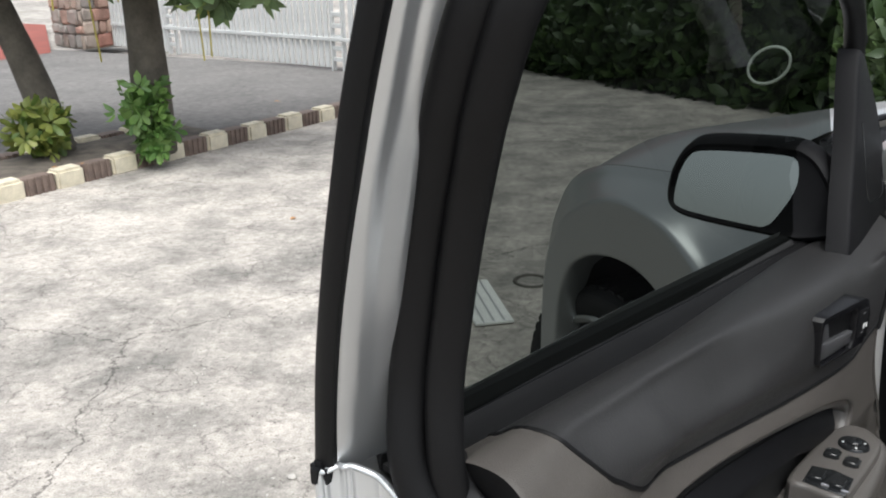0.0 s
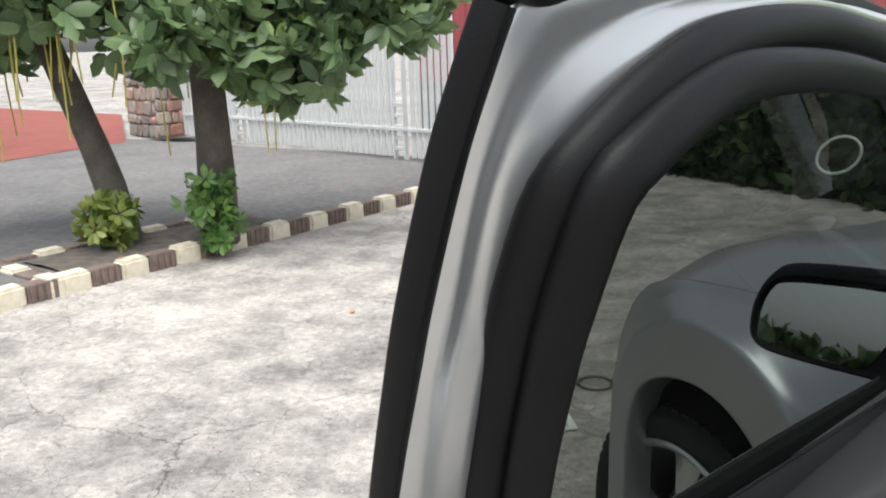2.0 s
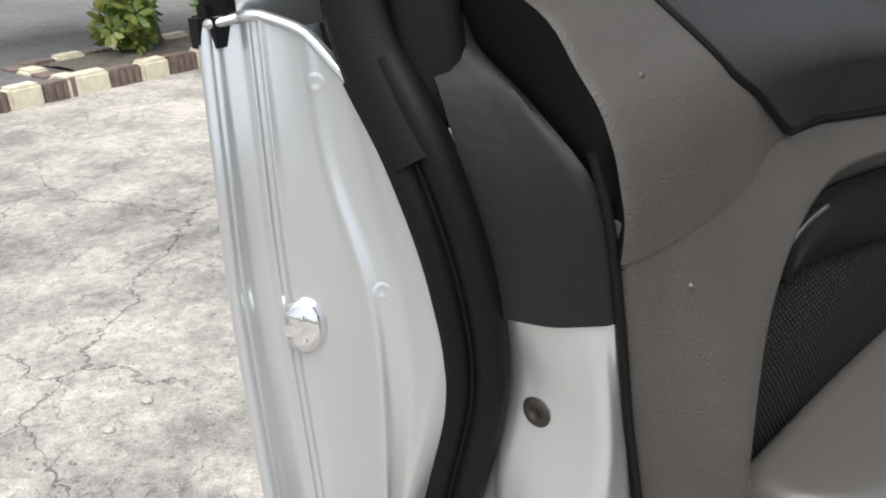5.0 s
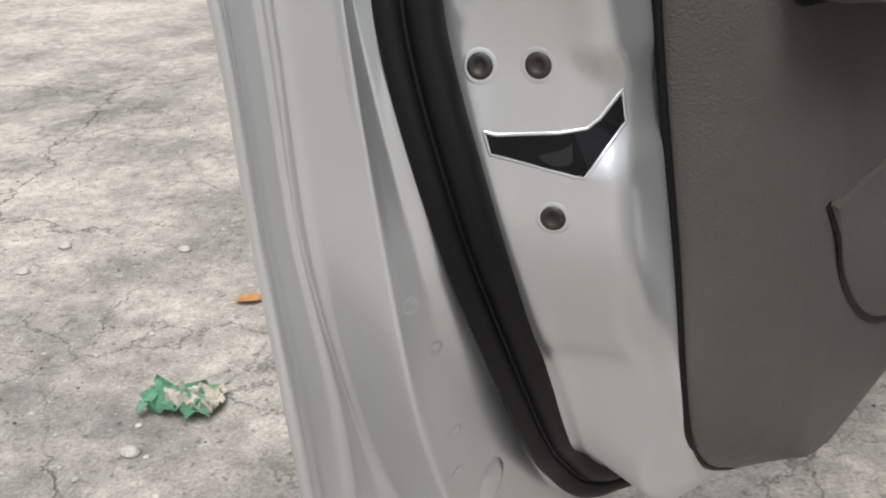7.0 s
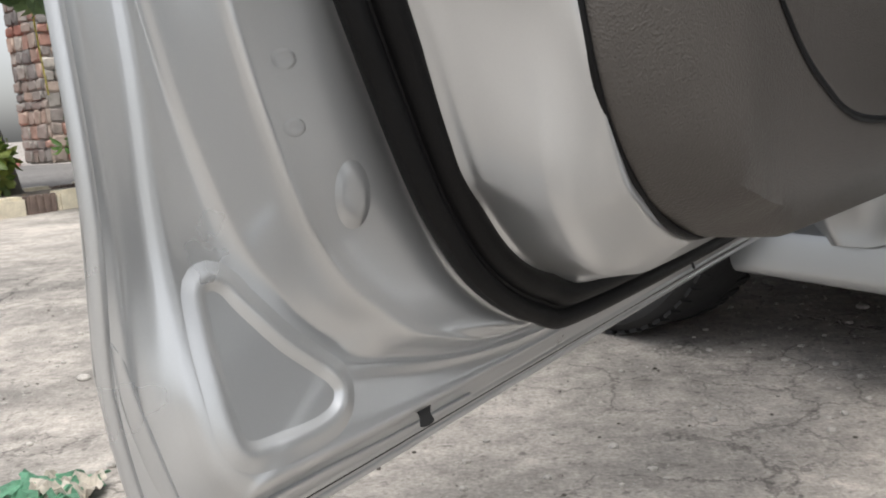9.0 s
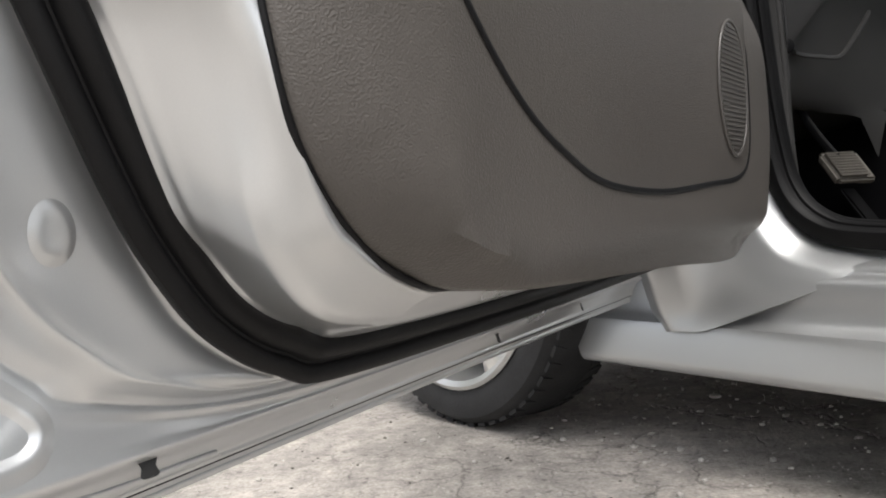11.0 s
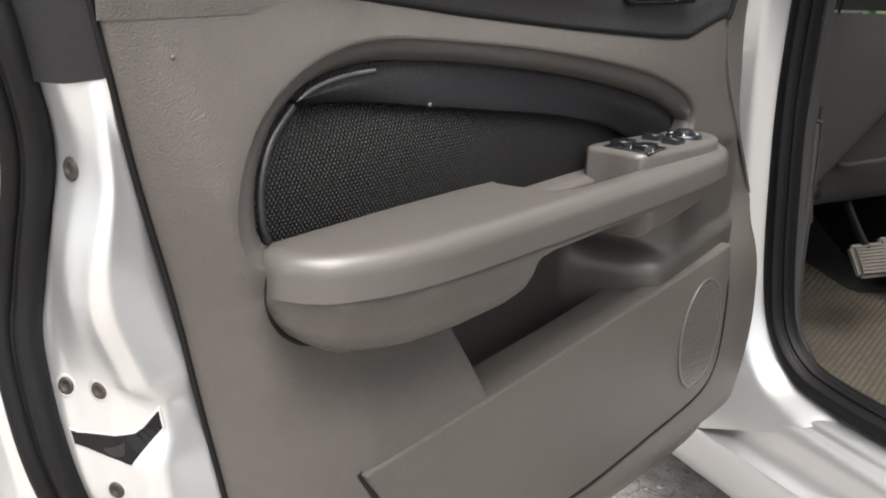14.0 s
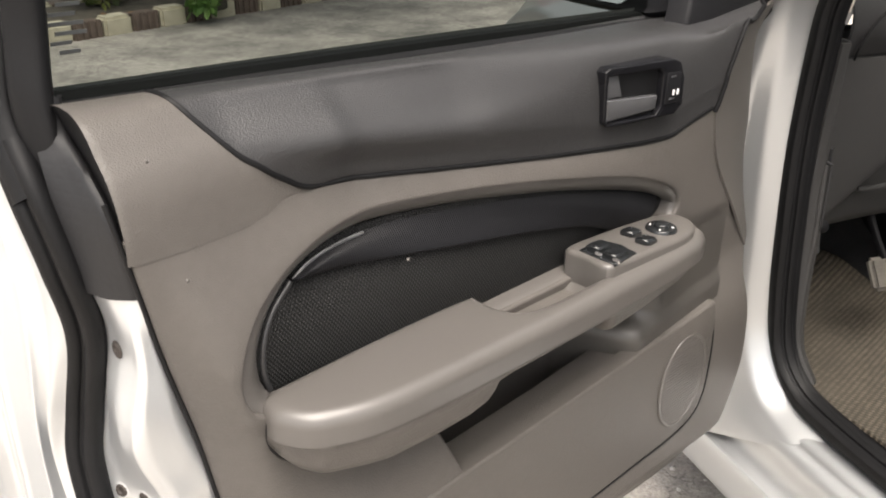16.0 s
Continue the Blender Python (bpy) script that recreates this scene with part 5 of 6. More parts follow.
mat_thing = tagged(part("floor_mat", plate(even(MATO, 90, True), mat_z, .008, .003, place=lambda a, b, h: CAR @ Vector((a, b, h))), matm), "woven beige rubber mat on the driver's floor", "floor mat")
PEDAL = mat("worn_pedal", (.115, .104, .09), .7, var=.25, scale=30, bump=.4, bump_scale=300)
bm = box_bm(-.040, .040, -.010, .010, -.032, .032, .007, 3)
cpart("brake_pedal", bm, PEDAL, "worn pale brake pedal").matrix_local = pose(.532, .004, .429, -38, 0, -8)
for k in range(9):
    cpart("pedal_rib", box_bm(-.036, .036, -.0125, -.0095, -.0265 + k * .0062, -.0233 + k * .0062, .0008), PEDAL).matrix_local = pose(.532, .004, .429, -38, 0, -8)
cpart("clutch_pedal", box_bm(-.018, .018, -.008, .008, -.032, .032, .004), PEDAL, "worn grey second pedal").matrix_local = pose(.604, .02, .428, -38, 0, -8)
cpart("pedal_arm", tube([(.530, .012, .445), (.522, .05, .50), (.515, .11, .60)], ring_sec(.008, .006, 8), (1, 0, 0), 16), PLASTIC, "black pedal arm")
cpart("throttle_pedal", box_bm(-.02, .02, -.006, .006, -.06, .06, .004), PLASTIC, "black throttle pedal").matrix_local = pose(.76, .10, .345, -40, 0, -8)
cpart("bulkhead", box_bm(.24, 1.5, .42, .44, .22, .80, .01), DARK, "dark bulkhead")
cpart("tunnel", box_bm(.80, 1.0, -.9, .42, .25, .52, .05, 4), PLASTIC, "dark centre tunnel")

# front wing with its flared arch, from the rear of the arch over the top to the front
WC = (.475, .325)
ARCH = [(.165, .42), (.178, .56), (.223, .671), (.303, .730), (.391, .750), (.484, .737), (.553, .700), (.590, .650), (.615, .548), (.620, .36)]
RIDGE = [(.095, .42), (.100, .62), (.145, .765), (.250, .852), (.350, .879), (.438, .874), (.520, .840), (.600, .775), (.655, .640), (.665, .36)]
SHLD = [(.030, .42), (.020, .70), (.060, .860), (.215, .893), (.350, .897), (.475, .889), (.600, .866), (.720, .800), (.785, .660), (.790, .36)]
GAPL = [(.012, .42), (.000, .74), (.020, .918), (.205, .921), (.360, .916), (.500, .903), (.660, .874), (.800, .805), (.845, .660), (.850, .36)]


def rail3(line, xs):
    return [(x, y, z) for x, (y, z) in zip(xs, line)]


def toward(a, b, w):
    return [(p[0] + (q[0] - p[0]) * w, p[1] + (q[1] - p[1]) * w) for p, q in zip(a, b)]


fx = [.02, .01, .0, 0, 0, 0, .0, .0, .0, .0]
wing_rails = [rail3(toward(ARCH, RIDGE, -.05), [x + .04 for x in fx]), rail3(ARCH, [x - .022 for x in fx]), rail3(toward(ARCH, RIDGE, .05), [x - .030 for x in fx]), rail3(toward(ARCH, RIDGE, .80), [x - .038 for x in fx]),
              rail3(RIDGE, [x - .037 for x in fx]), rail3(toward(RIDGE, SHLD, .16), [x - .014 for x in fx]), rail3(toward(RIDGE, SHLD, .5), [.0, .0, .002, .012, .018, .018, .015, .022, .04, .045]),
              rail3(SHLD, [.0, .0, .03, .062, .070, .072, .070, .065, .062, .06]), rail3(toward(SHLD, GAPL, .6), [.004, .004, .07, .088, .090, .092, .092, .10, .11, .105]), rail3(GAPL, [.01, .01, .102, .103, .104, .105, .115, .145, .17, .16]),
              rail3(GAPL, [.03, .03, .104, .105, .106, .107, .118, .16, .20, .19])]
cpart("front_wing", solid(ridged(wing_rails, 100, .35), -.0015), SILVER, "silver painted front wing with a flared arch", angle=60)
BGAP = [(.107, .02, .917), (.107, .205, .920), (.108, .360, .915), (.110, .500, .902), (.122, .660, .873), (.165, .800, .803)]
cpart("bonnet_gap", tube(BGAP, ring_sec(.003, .003, 8), (0, 0, 1), 40), DARK, "dark bonnet gap")
def scuttle(w):
    """How far forward the foot of the windscreen lies, across the car."""
    return .10 + .28 * max(0, math.sin(math.pi * w)) ** .6


rows = []
for w in np.linspace(0, 1, 30):
    x = .110 + w * 1.29
    e = math.sin(math.pi * w)
    k = min(1, e * 1.6)
    yr = scuttle(w)
    rows.append([(x, yr, .920 + .050 * k), (x, yr + .05, .921 + .054 * k), (x, .360 + .11 * e, .917 + .052 * k), (x, .500 + .05 * e, .904 + .048 * k), (x + .012 * (1 - 2 * w), .660 + .05 * k, .875 + .042 * k), (x + .05 * (1 - 2 * w), .80 + .10 * k, .805 + .035 * k), (x + .06 * (1 - 2 * w), .85 + .17 * k, .70 + .02 * k)])
cpart("bonnet", solid(grid_bm([cat(r, 36) for r in rows])[0], .0015), SILVER, "silver bonnet")
bm = loft([[(.165, .79, .805), (.32, .96, .76), (.8, 1.06, .74), (1.3, .96, .76)], [(.170, .845, .66), (.34, 1.00, .64), (.8, 1.10, .62), (1.3, 1.00, .64)], [(.165, .850, .45), (.34, 1.00, .45), (.8, 1.10, .44), (1.3, 1.00, .45)], [(.19, .80, .20), (.36, .95, .2), (.8, 1.04, .2), (1.3, .95, .2)]], 40, 5)
cpart("front_bumper", solid(bm, .002), SILVER, "silver front bumper")
cpart("bumper_side", solid(loft([rail3([(.655, .640), (.665, .50), (.660, .30)], (.030, .030, .040)), rail3([(.76, .64), (.77, .5), (.76, .26)], (.052, .048, .055)), rail3([(.83, .63), (.835, .48), (.82, .25)], (.095, .090, .095)), rail3([(.87, .62), (.875, .45), (.85, .24)], (.165, .16, .17))], 20, 5), -.0015), SILVER, "silver bumper corner")
cpart("bumper_seam", tube([(.012, .652, .655), (-.004, .645, .60), (-.012, .640, .56), (-.014, .636, .52)], ring_sec(.0015, .0015, 6), (-1, 0, 0), 14), CHROME, "bright edge of the bumper joint")
rows = [[(.15 + w * 1.21, scuttle(w) - d, z + .045 * math.sin(math.pi * w)) for d, z in ((-.01, .895), (.02, .912), (.07, .915), (.11, .905))] for w in np.linspace(.02, .98, 30)]
cpart("cowl", solid(grid_bm(rows)[0], .004), PLASTIC, "black windscreen cowl")
cpart("wiper", tube([(.11 + w * 1.29, scuttle(w) - .035 - .03 * (w - .2), .948 + .04 * math.sin(math.pi * w)) for w in np.linspace(.20, .62, 8)], ring_sec(.009, .007, 8), (0, 0, 1), 30), PLASTIC, "black wiper arm")
rows = []
for w in np.linspace(.03, .97, 18):
    e = math.sin(math.pi * w)
    b0, b1 = Vector((.15 + w * 1.21, scuttle(w) - .10, .925 + .04 * e)), Vector((.29 + w * .97, -.74 + .06 * e, 1.385 + .045 * e))
    rows.append([b0.lerp(b1, q) + Vector((0, .03, .05)) * math.sin(math.pi * q) * .5 for q in np.linspace(0, 1, 10)])
ws = cpart("windscreen", grid_bm(rows)[0], GLASS, "curved windscreen glass")
ws.visible_shadow = False
rows = [[(.215 + 1.12 * w, y, 1.445 - .085 * abs(2 * w - 1) ** 3 - .06 * max(0, (-1.9 - y) / .45) ** 2 - .035 * max(0, (y + 1.0) / .26) ** 2) for w in np.linspace(0, 1, 26)] for y in np.linspace(-.74, -2.35, 26)]
cpart("roof", solid(grid_bm(rows)[0], .01), SILVER, "curved silver roof")
rows = []
for w in np.linspace(.02, .98, 20):
    e = math.sin(math.pi * w)
    a_, b_ = Vector((.225 + 1.10 * w, -2.36 - .02 * e, 1.30 + .075 * e)), Vector((.09 + 1.37 * w, -2.58 - .08 * e, 1.00))
    rows.append([a_.lerp(b_, q) + Vector((0, -.03, .02)) * math.sin(math.pi * q) for q in np.linspace(0, 1, 8)])
hatch_pane = cpart("hatch_glass", grid_bm(rows)[0], GLASS, "sloping rear hatch glass")
hatch_pane.visible_shadow = False
rows = [[(1.50 - .42 * max(0, z - .99), y - .15 * (z - .99), z) for z in np.linspace(.97, 1.37, 8)] for y in np.linspace(-.45, -2.28, 12)]
far_pane = cpart("far_window", grid_bm(rows)[0], GLASS, "tinted far side windows")
far_pane.visible_shadow = False
rows = [[(1.52 + (-.02 if z > .3 else 0) - .25 * max(0, z - .95), y, z) for z in np.linspace(.2, .98, 10)] for y in np.linspace(.8, -2.6, 20)]
cpart("far_side", solid(grid_bm(rows)[0], .01), SILVER, "silver far body side")
cpart("underbody", box_bm(.16, 1.46, -2.5, .75, .17, .24, .02), DARK, "dark underbody")
rows = [[(.02 + .02 * math.sin(z * 3) + .14 * max(0, z - .95), y, z) for z in np.linspace(.2, 1.0, 14)] for y in np.linspace(-1.16, -2.6, 16)]
cpart("rear_side", solid(grid_bm(rows)[0], -.01), SILVER, "silver rear body side")
rows = [[(.045 + .28 * (z - .99), y - .15 * (z - .99), z) for z in np.linspace(.99, 1.36, 8)] for y in np.linspace(-1.22, -2.25, 10)]
cpart("rear_window", solid(grid_bm(rows)[0], -.004), GLOSS, "dark rear side window")
rows = [[(.050 + .28 * (z - .99), y - .15 * (z - .99), z) for z in np.linspace(.99, 1.43, 8)] for y in np.linspace(-1.12, -1.23, 4)]
cpart("centre_pillar", solid(grid_bm(rows)[0], -.02), PLASTIC, "black centre pillar")
rows = []
for w in np.linspace(0, 1, 24):
    e = math.sin(math.pi * w) ** .5
    rows.append(cat([(.06 + 1.42 * w, -2.56 - .09 * e, 1.01), (.04 + 1.46 * w, -2.58 - .10 * e, .92), (.03 + 1.48 * w, -2.59 - .11 * e, .70), (.02 + 1.50 * w, -2.60 - .13 * e, .58), (.02 + 1.50 * w, -2.60 - .16 * e, .50), (.03 + 1.48 * w, -2.58 - .15 * e, .34), (.06 + 1.42 * w, -2.54 - .08 * e, .22)], 24))
cpart("tail", solid(grid_bm(rows)[0], .004), SILVER, "rounded silver tail with its bumper")
rows = [[(.30 - h, WC[0] - .04 + .345 * math.cos(a), WC[1] + .05 + .375 * math.sin(a)) for h in (.0, .10, .20, .235)] for a in np.linspace(radians(-10), radians(190), 40)]
cpart("wheel_liner", solid(grid_bm(rows)[0], .004), DARK, "black wheel arch liner")
cpart("arch_back", box_bm(.31, .33, .08, .80, .17, .82, .01), DARK, "dark inner arch panel")


def wheel_at(m):
    w = part("wheel", lathe([(.243, .0), (.254, -.006), (.280, -.012), (.300, -.008), (.308, .002), (.3135, .012), (.3160, .028), (.317, .075), (.3160, .122), (.3135, .138), (.307, .149), (.28, .158), (.24, .165), (.235, .1)], 96, lambda x, y, h: (h, x, y), caps=False), TYRE, car, "front wheel with a black tyre and alloy rim")
    w.matrix_local = m
    part("rim", lathe([(.247, -.002), (.249, -.008), (.242, -.012), (.232, -.006), (.222, .03), (.216, .08), (.214, .18), (.238, .19)], 60, lambda x, y, h: (h, x, y), caps=False), ALLOY, w, "bright alloy rim")
    bm = bmesh.new()
    for k in range(5):
        a = 2 * math.pi * k / 5 + .35
        for sg in (-1,):
            pts = []
            for r, hw, h in ((.04, .030, .004), (.10, .026, .0), (.16, .028, -.002), (.205, .036, .002), (.232, .050, .004)):
                pts.append((r, hw, h))
            rows = []
            for r, hw, h in pts:
                row = []
                for s, dh in ((-1, .030), (-1, .006), (-.8, 0), (.8, 0), (1, .006), (1, .030)):
                    px, py = r, s * hw
                    row.append((h + dh, px * math.cos(a) - py * math.sin(a), px * math.sin(a) + py * math.cos(a)))
                rows.append(row)
            grid_bm(rows, bm=bm)
    bmesh.ops.recalc_face_normals(bm, faces=bm.faces)
    part("spokes", bm, ALLOY, w, "five bright spokes")
    part("hub_cap", lathe([(0, -.006), (.026, -.004), (.034, .002), (.036, .03)], 30, lambda x, y, h: (h, x, y)), ALLOY, w)
    part("brake_disc", lathe([(.02, .07), (.135, .07), (.14, .09), (.02, .095)], 40, lambda x, y, h: (h, x, y)), STEEL, w)
    bm = bmesh.new()
    for k in range(60):
        a = 2 * math.pi * k / 60
        for x0, x1, tw in ((.006, .034, .25), (.116, .144, -.25)):
            g = bmesh.ops.create_cube(bm, size=1)
            for v in g["verts"]:
                aa = a + v.co.y * .065 + v.co.x * tw * .1
                r = .3185 if v.co.z > 0 else .312
                v.co = Vector((x0 + (v.co.x + .5) * (x1 - x0), r * math.cos(aa), r * math.sin(aa)))
    tagged(part("tread", bm, TYRE, w, smooth=False), kind="stuff")
    return w


wheel_at(pose(.032, .500, .317, 0, 0, 1))


# ---- ground ----
def ground_mat(name, base, dark, scale=1.0, crack=True):
    m = bpy.data.materials.new(name)
    m.use_nodes = True
    n, l = m.node_tree.nodes, m.node_tree.links
    b = n["Principled BSDF"]
    tc = n.new("ShaderNodeTexCoord")

    def noise(s, d=8, r=.6):
        t = n.new("ShaderNodeTexNoise")
        t.inputs["Scale"].default_value, t.inputs["Detail"].default_value, t.inputs["Roughness"].default_value = s * scale, d, r
        l.new(tc.outputs["Object"], t.inputs["Vector"])
        return t
    big, mid_, fine, grit = noise(.55, 6), noise(3.2, 8, .68), noise(28, 6, .7), noise(170, 4, .6)

    def ramp(src, a, c, lo, hi):
        r = n.new("ShaderNodeMapRange")
        r.inputs["From Min"].default_value, r.inputs["From Max"].default_value = a, c
        r.inputs["To Min"].default_value, r.inputs["To Max"].default_value = lo, hi
        l.new(src, r.inputs["Value"])
        return r.outputs[0]

    def math2(op, x, y):
        k = n.new("ShaderNodeMath")
        k.operation = op
        for i, v in enumerate((x, y)):
            if isinstance(v, (int, float)):
                k.inputs[i].default_value = v
            else:
                l.new(v, k.inputs[i])
        return k.outputs[0]
    f1 = math2('MULTIPLY', ramp(big.outputs["Fac"], .36, .60, .0, 1.0), .45)
    f2 = math2('MULTIPLY', ramp(mid_.outputs["Fac"], .38, .62, 0, 1), .55)
    f = math2('ADD', f1, f2)
    cm = n.new("ShaderNodeMix")
    cm.data_type = 'RGBA'
    cm.inputs["A"].default_value, cm.inputs["B"].default_value = (*dark, 1), (*base, 1)
    l.new(f, cm.inputs["Factor"])
    g1 = ramp(fine.outputs["Fac"], .3, .7, .66, 1.26)
    g2 = ramp(grit.outputs["Fac"], .3, .7, .72, 1.25)
    mul = math2('MULTIPLY', g1, g2)
    height = math2('ADD', math2('MULTIPLY', fine.outputs["Fac"], .5), math2('MULTIPLY', grit.outputs["Fac"], .35))
    if crack:
        v, wob, ad = n.new("ShaderNodeTexVoronoi"), noise(2.5, 6, .7), n.new("ShaderNodeMixRGB")
        v.feature = 'DISTANCE_TO_EDGE'
        v.inputs["Scale"].default_value = .95
        ad.inputs["Fac"].default_value = .22
        l.new(tc.outputs["Object"], ad.inputs[1])
        l.new(wob.outputs["Color"], ad.inputs[2])
        l.new(ad.outputs[0], v.inputs["Vector"])
        gate_ = noise(1.1, 3)
        line = math2('ADD', ramp(v.outputs["Distance"], .0008, .0034, 0, 1), ramp(gate_.outputs["Fac"], .40, .50, 1, 0))
        line = math2('MINIMUM', line, 1.0)
        mul = math2('MULTIPLY', mul, ramp(line, 0, 1, .42, 1))
        height = math2('ADD', height, math2('MULTIPLY', line, .5))
        v2, ad2, gate2 = n.new("ShaderNodeTexVoronoi"), n.new("ShaderNodeMixRGB"), noise(2.3, 3)
        wob2 = noise(9, 5, .7)
        v2.feature = 'DISTANCE_TO_EDGE'
        v2.inputs["Scale"].default_value = 7.5
        ad2.inputs["Fac"].default_value = .09
        l.new(tc.outputs["Object"], ad2.inputs[1])
        l.new(wob2.outputs["Color"], ad2.inputs[2])
        l.new(ad2.outputs[0], v2.inputs["Vector"])
        hair = math2('MINIMUM', math2('ADD', ramp(v2.outputs["Distance"], .004, .022, 0, 1), ramp(gate2.outputs["Fac"], .46, .54, 1, 0)), 1.0)
        mul = math2('MULTIPLY', mul, ramp(hair, 0, 1, .58, 1))
        height = math2('ADD', height, math2('MULTIPLY', hair, .25))
        pit = noise(60, 3, .5)
        mul = math2('MULTIPLY', mul, ramp(pit.outputs["Fac"], .30, .40, .55, 1))
    out = n.new("ShaderNodeMix")
    out.data_type, out.blend_type = 'RGBA', 'MULTIPLY'
    out.inputs["Factor"].default_value = 1
    l.new(cm.outputs["Result"], out.inputs["A"])
    l.new(mul, out.inputs["B"])
    l.new(out.outputs["Result"], b.inputs["Base Color"])
    b.inputs["Roughness"].default_value = .9
    bn = n.new("ShaderNodeBump")
    bn.inputs["Strength"].default_value, bn.inputs["Distance"].default_value = .6, .009
    l.new(height, bn.inputs["Height"])
    l.new(bn.outputs[0], b.inputs["Normal"])
    return m


CONC = ground_mat("worn_concrete", (.54, .495, .45), (.15, .143, .133))
CONC_SM = ground_mat("smooth_concrete", (.19, .181, .175), (.125, .12, .117), .5, False)
bm = bmesh.new()
bm.faces.new([bm.verts.new(p) for p in ((-300, -300, 0), (300, -300, 0), (300, 300, 0), (-300, 300, 0))])
tagged(part("ground", bm, CONC, smooth=False), "cracked and stained pale concrete yard", "ground", kind="structure")

# raised forecourt behind the kerb
KERB = [(-3.03, 4.431), (-1.355, 7.754)]
kd = (Vector(KERB[1]) - Vector(KERB[0])).normalized()
kn = Vector((-kd.y, kd.x))
bm = bmesh.new()
a0, a1 = Vector(KERB[0]) - kd * 8 + kn * .10, Vector(KERB[1]) + kd * .8 + kn * .10
bot = [(a0.x, a0.y), (a1.x, a1.y), (-1.0, 9.6), (-6.6, 12.0), (-30, 24), (-30, -5)]
lo = [bm.verts.new((x, y, -.02)) for x, y in bot]
hi = [bm.verts.new((x, y, .085)) for x, y in bot]
bm.faces.new(hi)
for i in range(len(bot)):
    j = (i + 1) % len(bot)
    bm.faces.new([lo[i], lo[j], hi[j], hi[i]])
tagged(part("pavement", bm, CONC_SM, smooth=False), "smooth grey concrete forecourt behind the kerb", "pavement", kind="structure")

cream = mat("cream_paint", (.66, .60, .47), .7, var=.22, scale=14, grain=120, bump=.3, bump_scale=120)
brown = mat("brown_paint", (.17, .125, .105), .75, var=.3, scale=14, grain=120, bump=.3, bump_scale=120)
kerb = tagged(new("kerb"), "low kerb of cream and ribbed brown painted blocks", "kerb", kind="structure")
KL, KW, KH = .20, .13, .115
bm = box_bm(-KL / 2 + .004, KL / 2 - .004, 0, KW, -.02, KH, .018, 2)
cream_block = bpy.data.meshes.new("cream_block")
bm.to_mesh(cream_block)
bm.free()
cream_block.materials.append(cream)
bm = box_bm(-KL / 2 + .004, KL / 2 - .004, .012, KW, -.02, KH - .012, .006, 1)
for k in range(4):
    box_bm(-.082 + k * .046, -.055 + k * .046, 0, .02, -.01, KH - .006, .003, 1, bm)
rib_block = bpy.data.meshes.new("ribbed_block")
bm.to_mesh(rib_block)
bm.free()
rib_block.materials.append(brown)
ang = math.atan2(kd.y, kd.x)
for run, (start, dirn, count) in enumerate(((Vector(KERB[1]) + kd * .36, -kd, 48), )):
    for k in range(count):
        p = start + dirn * (KL * k)
        ob = new("block", cream_block if k % 2 == 0 else rib_block)
        ob.parent = kerb
        ob.matrix_local = Matrix.Translation((p.x, p.y, random.uniform(-.006, .006))) @ pose(0, 0, 0, random.uniform(-1.5, 1.5), 0, math.degrees(ang) + random.uniform(-1.5, 1.5))
for k in range(10):
    for base, dv in (((-2.84, 4.81), kn), ):
        p = Vector(base) + dv * (.10 + KL * k) * 1.0
        if k < 4:
            ob = new("block", cream_block if k % 2 == 0 else rib_block)
            ob.parent = kerb
            ob.matrix_local = Matrix.Translation((p.x, p.y, 0)) @ pose(0, 0, 0, 0, 0, math.degrees(ang) + 90)
    q = Vector((-2.84, 4.81)) + kn * .72 + kd * (.1 + KL * k)
    if k < 8:
        ob = new("block", cream_block if k % 2 else rib_block)
        ob.parent = kerb
        ob.matrix_local = Matrix.Translation((q.x, q.y, 0)) @ pose(0, 0, 0, 0, 0, math.degrees(ang))
soil = mat("dark_soil", (.11, .094, .078), .95, var=.5, scale=10, grain=120, bump=1, bump_scale=60)
bm = bmesh.new()
c0 = Vector((-2.80, 4.86)) + kn * .1
rows = []
for i in range(16):
    rows.append([(c0.x + kd.x * 1.7 * i / 15 + kn.x * .6 * j / 7, c0.y + kd.y * 1.7 * i / 15 + kn.y * .6 * j / 7, .088 + .014 * math.sin(math.pi * j / 7) + random.uniform(-.003, .008)) for j in range(8)])
tagged(part("soil", grid_bm(rows)[0], soil), "dark planter soil with dead leaves", "soil", kind="stuff")

# striped post at the end of the kerb
post = tagged(new("striped_post"), "square concrete post painted in cream and brown bands", "post")
post.matrix_world = pose(-1.00, 8.45, 0, 0, 0, -20)
for k in range(5):
    for side_ in range(4):
        m_ = (cream, brown)[(k + side_) % 2]
        bm = box_bm(-.205, .205, -.207, -.16, .005 + k * .139, .005 + k * .139 + .138, .003, 1)
        part("band", bm, m_, post).matrix_local = pose(0, 0, 0, 0, 0, 90 * side_)
part("core", box_bm(-.200, .200, -.200, .200, 0, .703, .008), cream, post)

# white slatted gate
WHITE = mat("white_paint", (.58, .59, .585), .5, var=.1, scale=5, grain=60)
gate = tagged(new("gate"), "tall white gate of upright metal slats", "gate")
g0, g1 = Vector((-1.323, 9.293)), Vector((-5.92, 12.225))
gd = (g1 - g0).normalized()
gl_ = (g1 - g0).length
gate.matrix_world = Matrix.Translation((g0.x, g0.y, .085)) @ pose(0, 0, 0, 0, 0, math.degrees(math.atan2(gd.y, gd.x)))
bm = box_bm(-.031, .031, -.012, .012, .03, 2.5, .004, 1)
slat = bpy.data.meshes.new("slat")
bm.to_mesh(slat)
bm.free()
slat.materials.append(WHITE)
x = .05
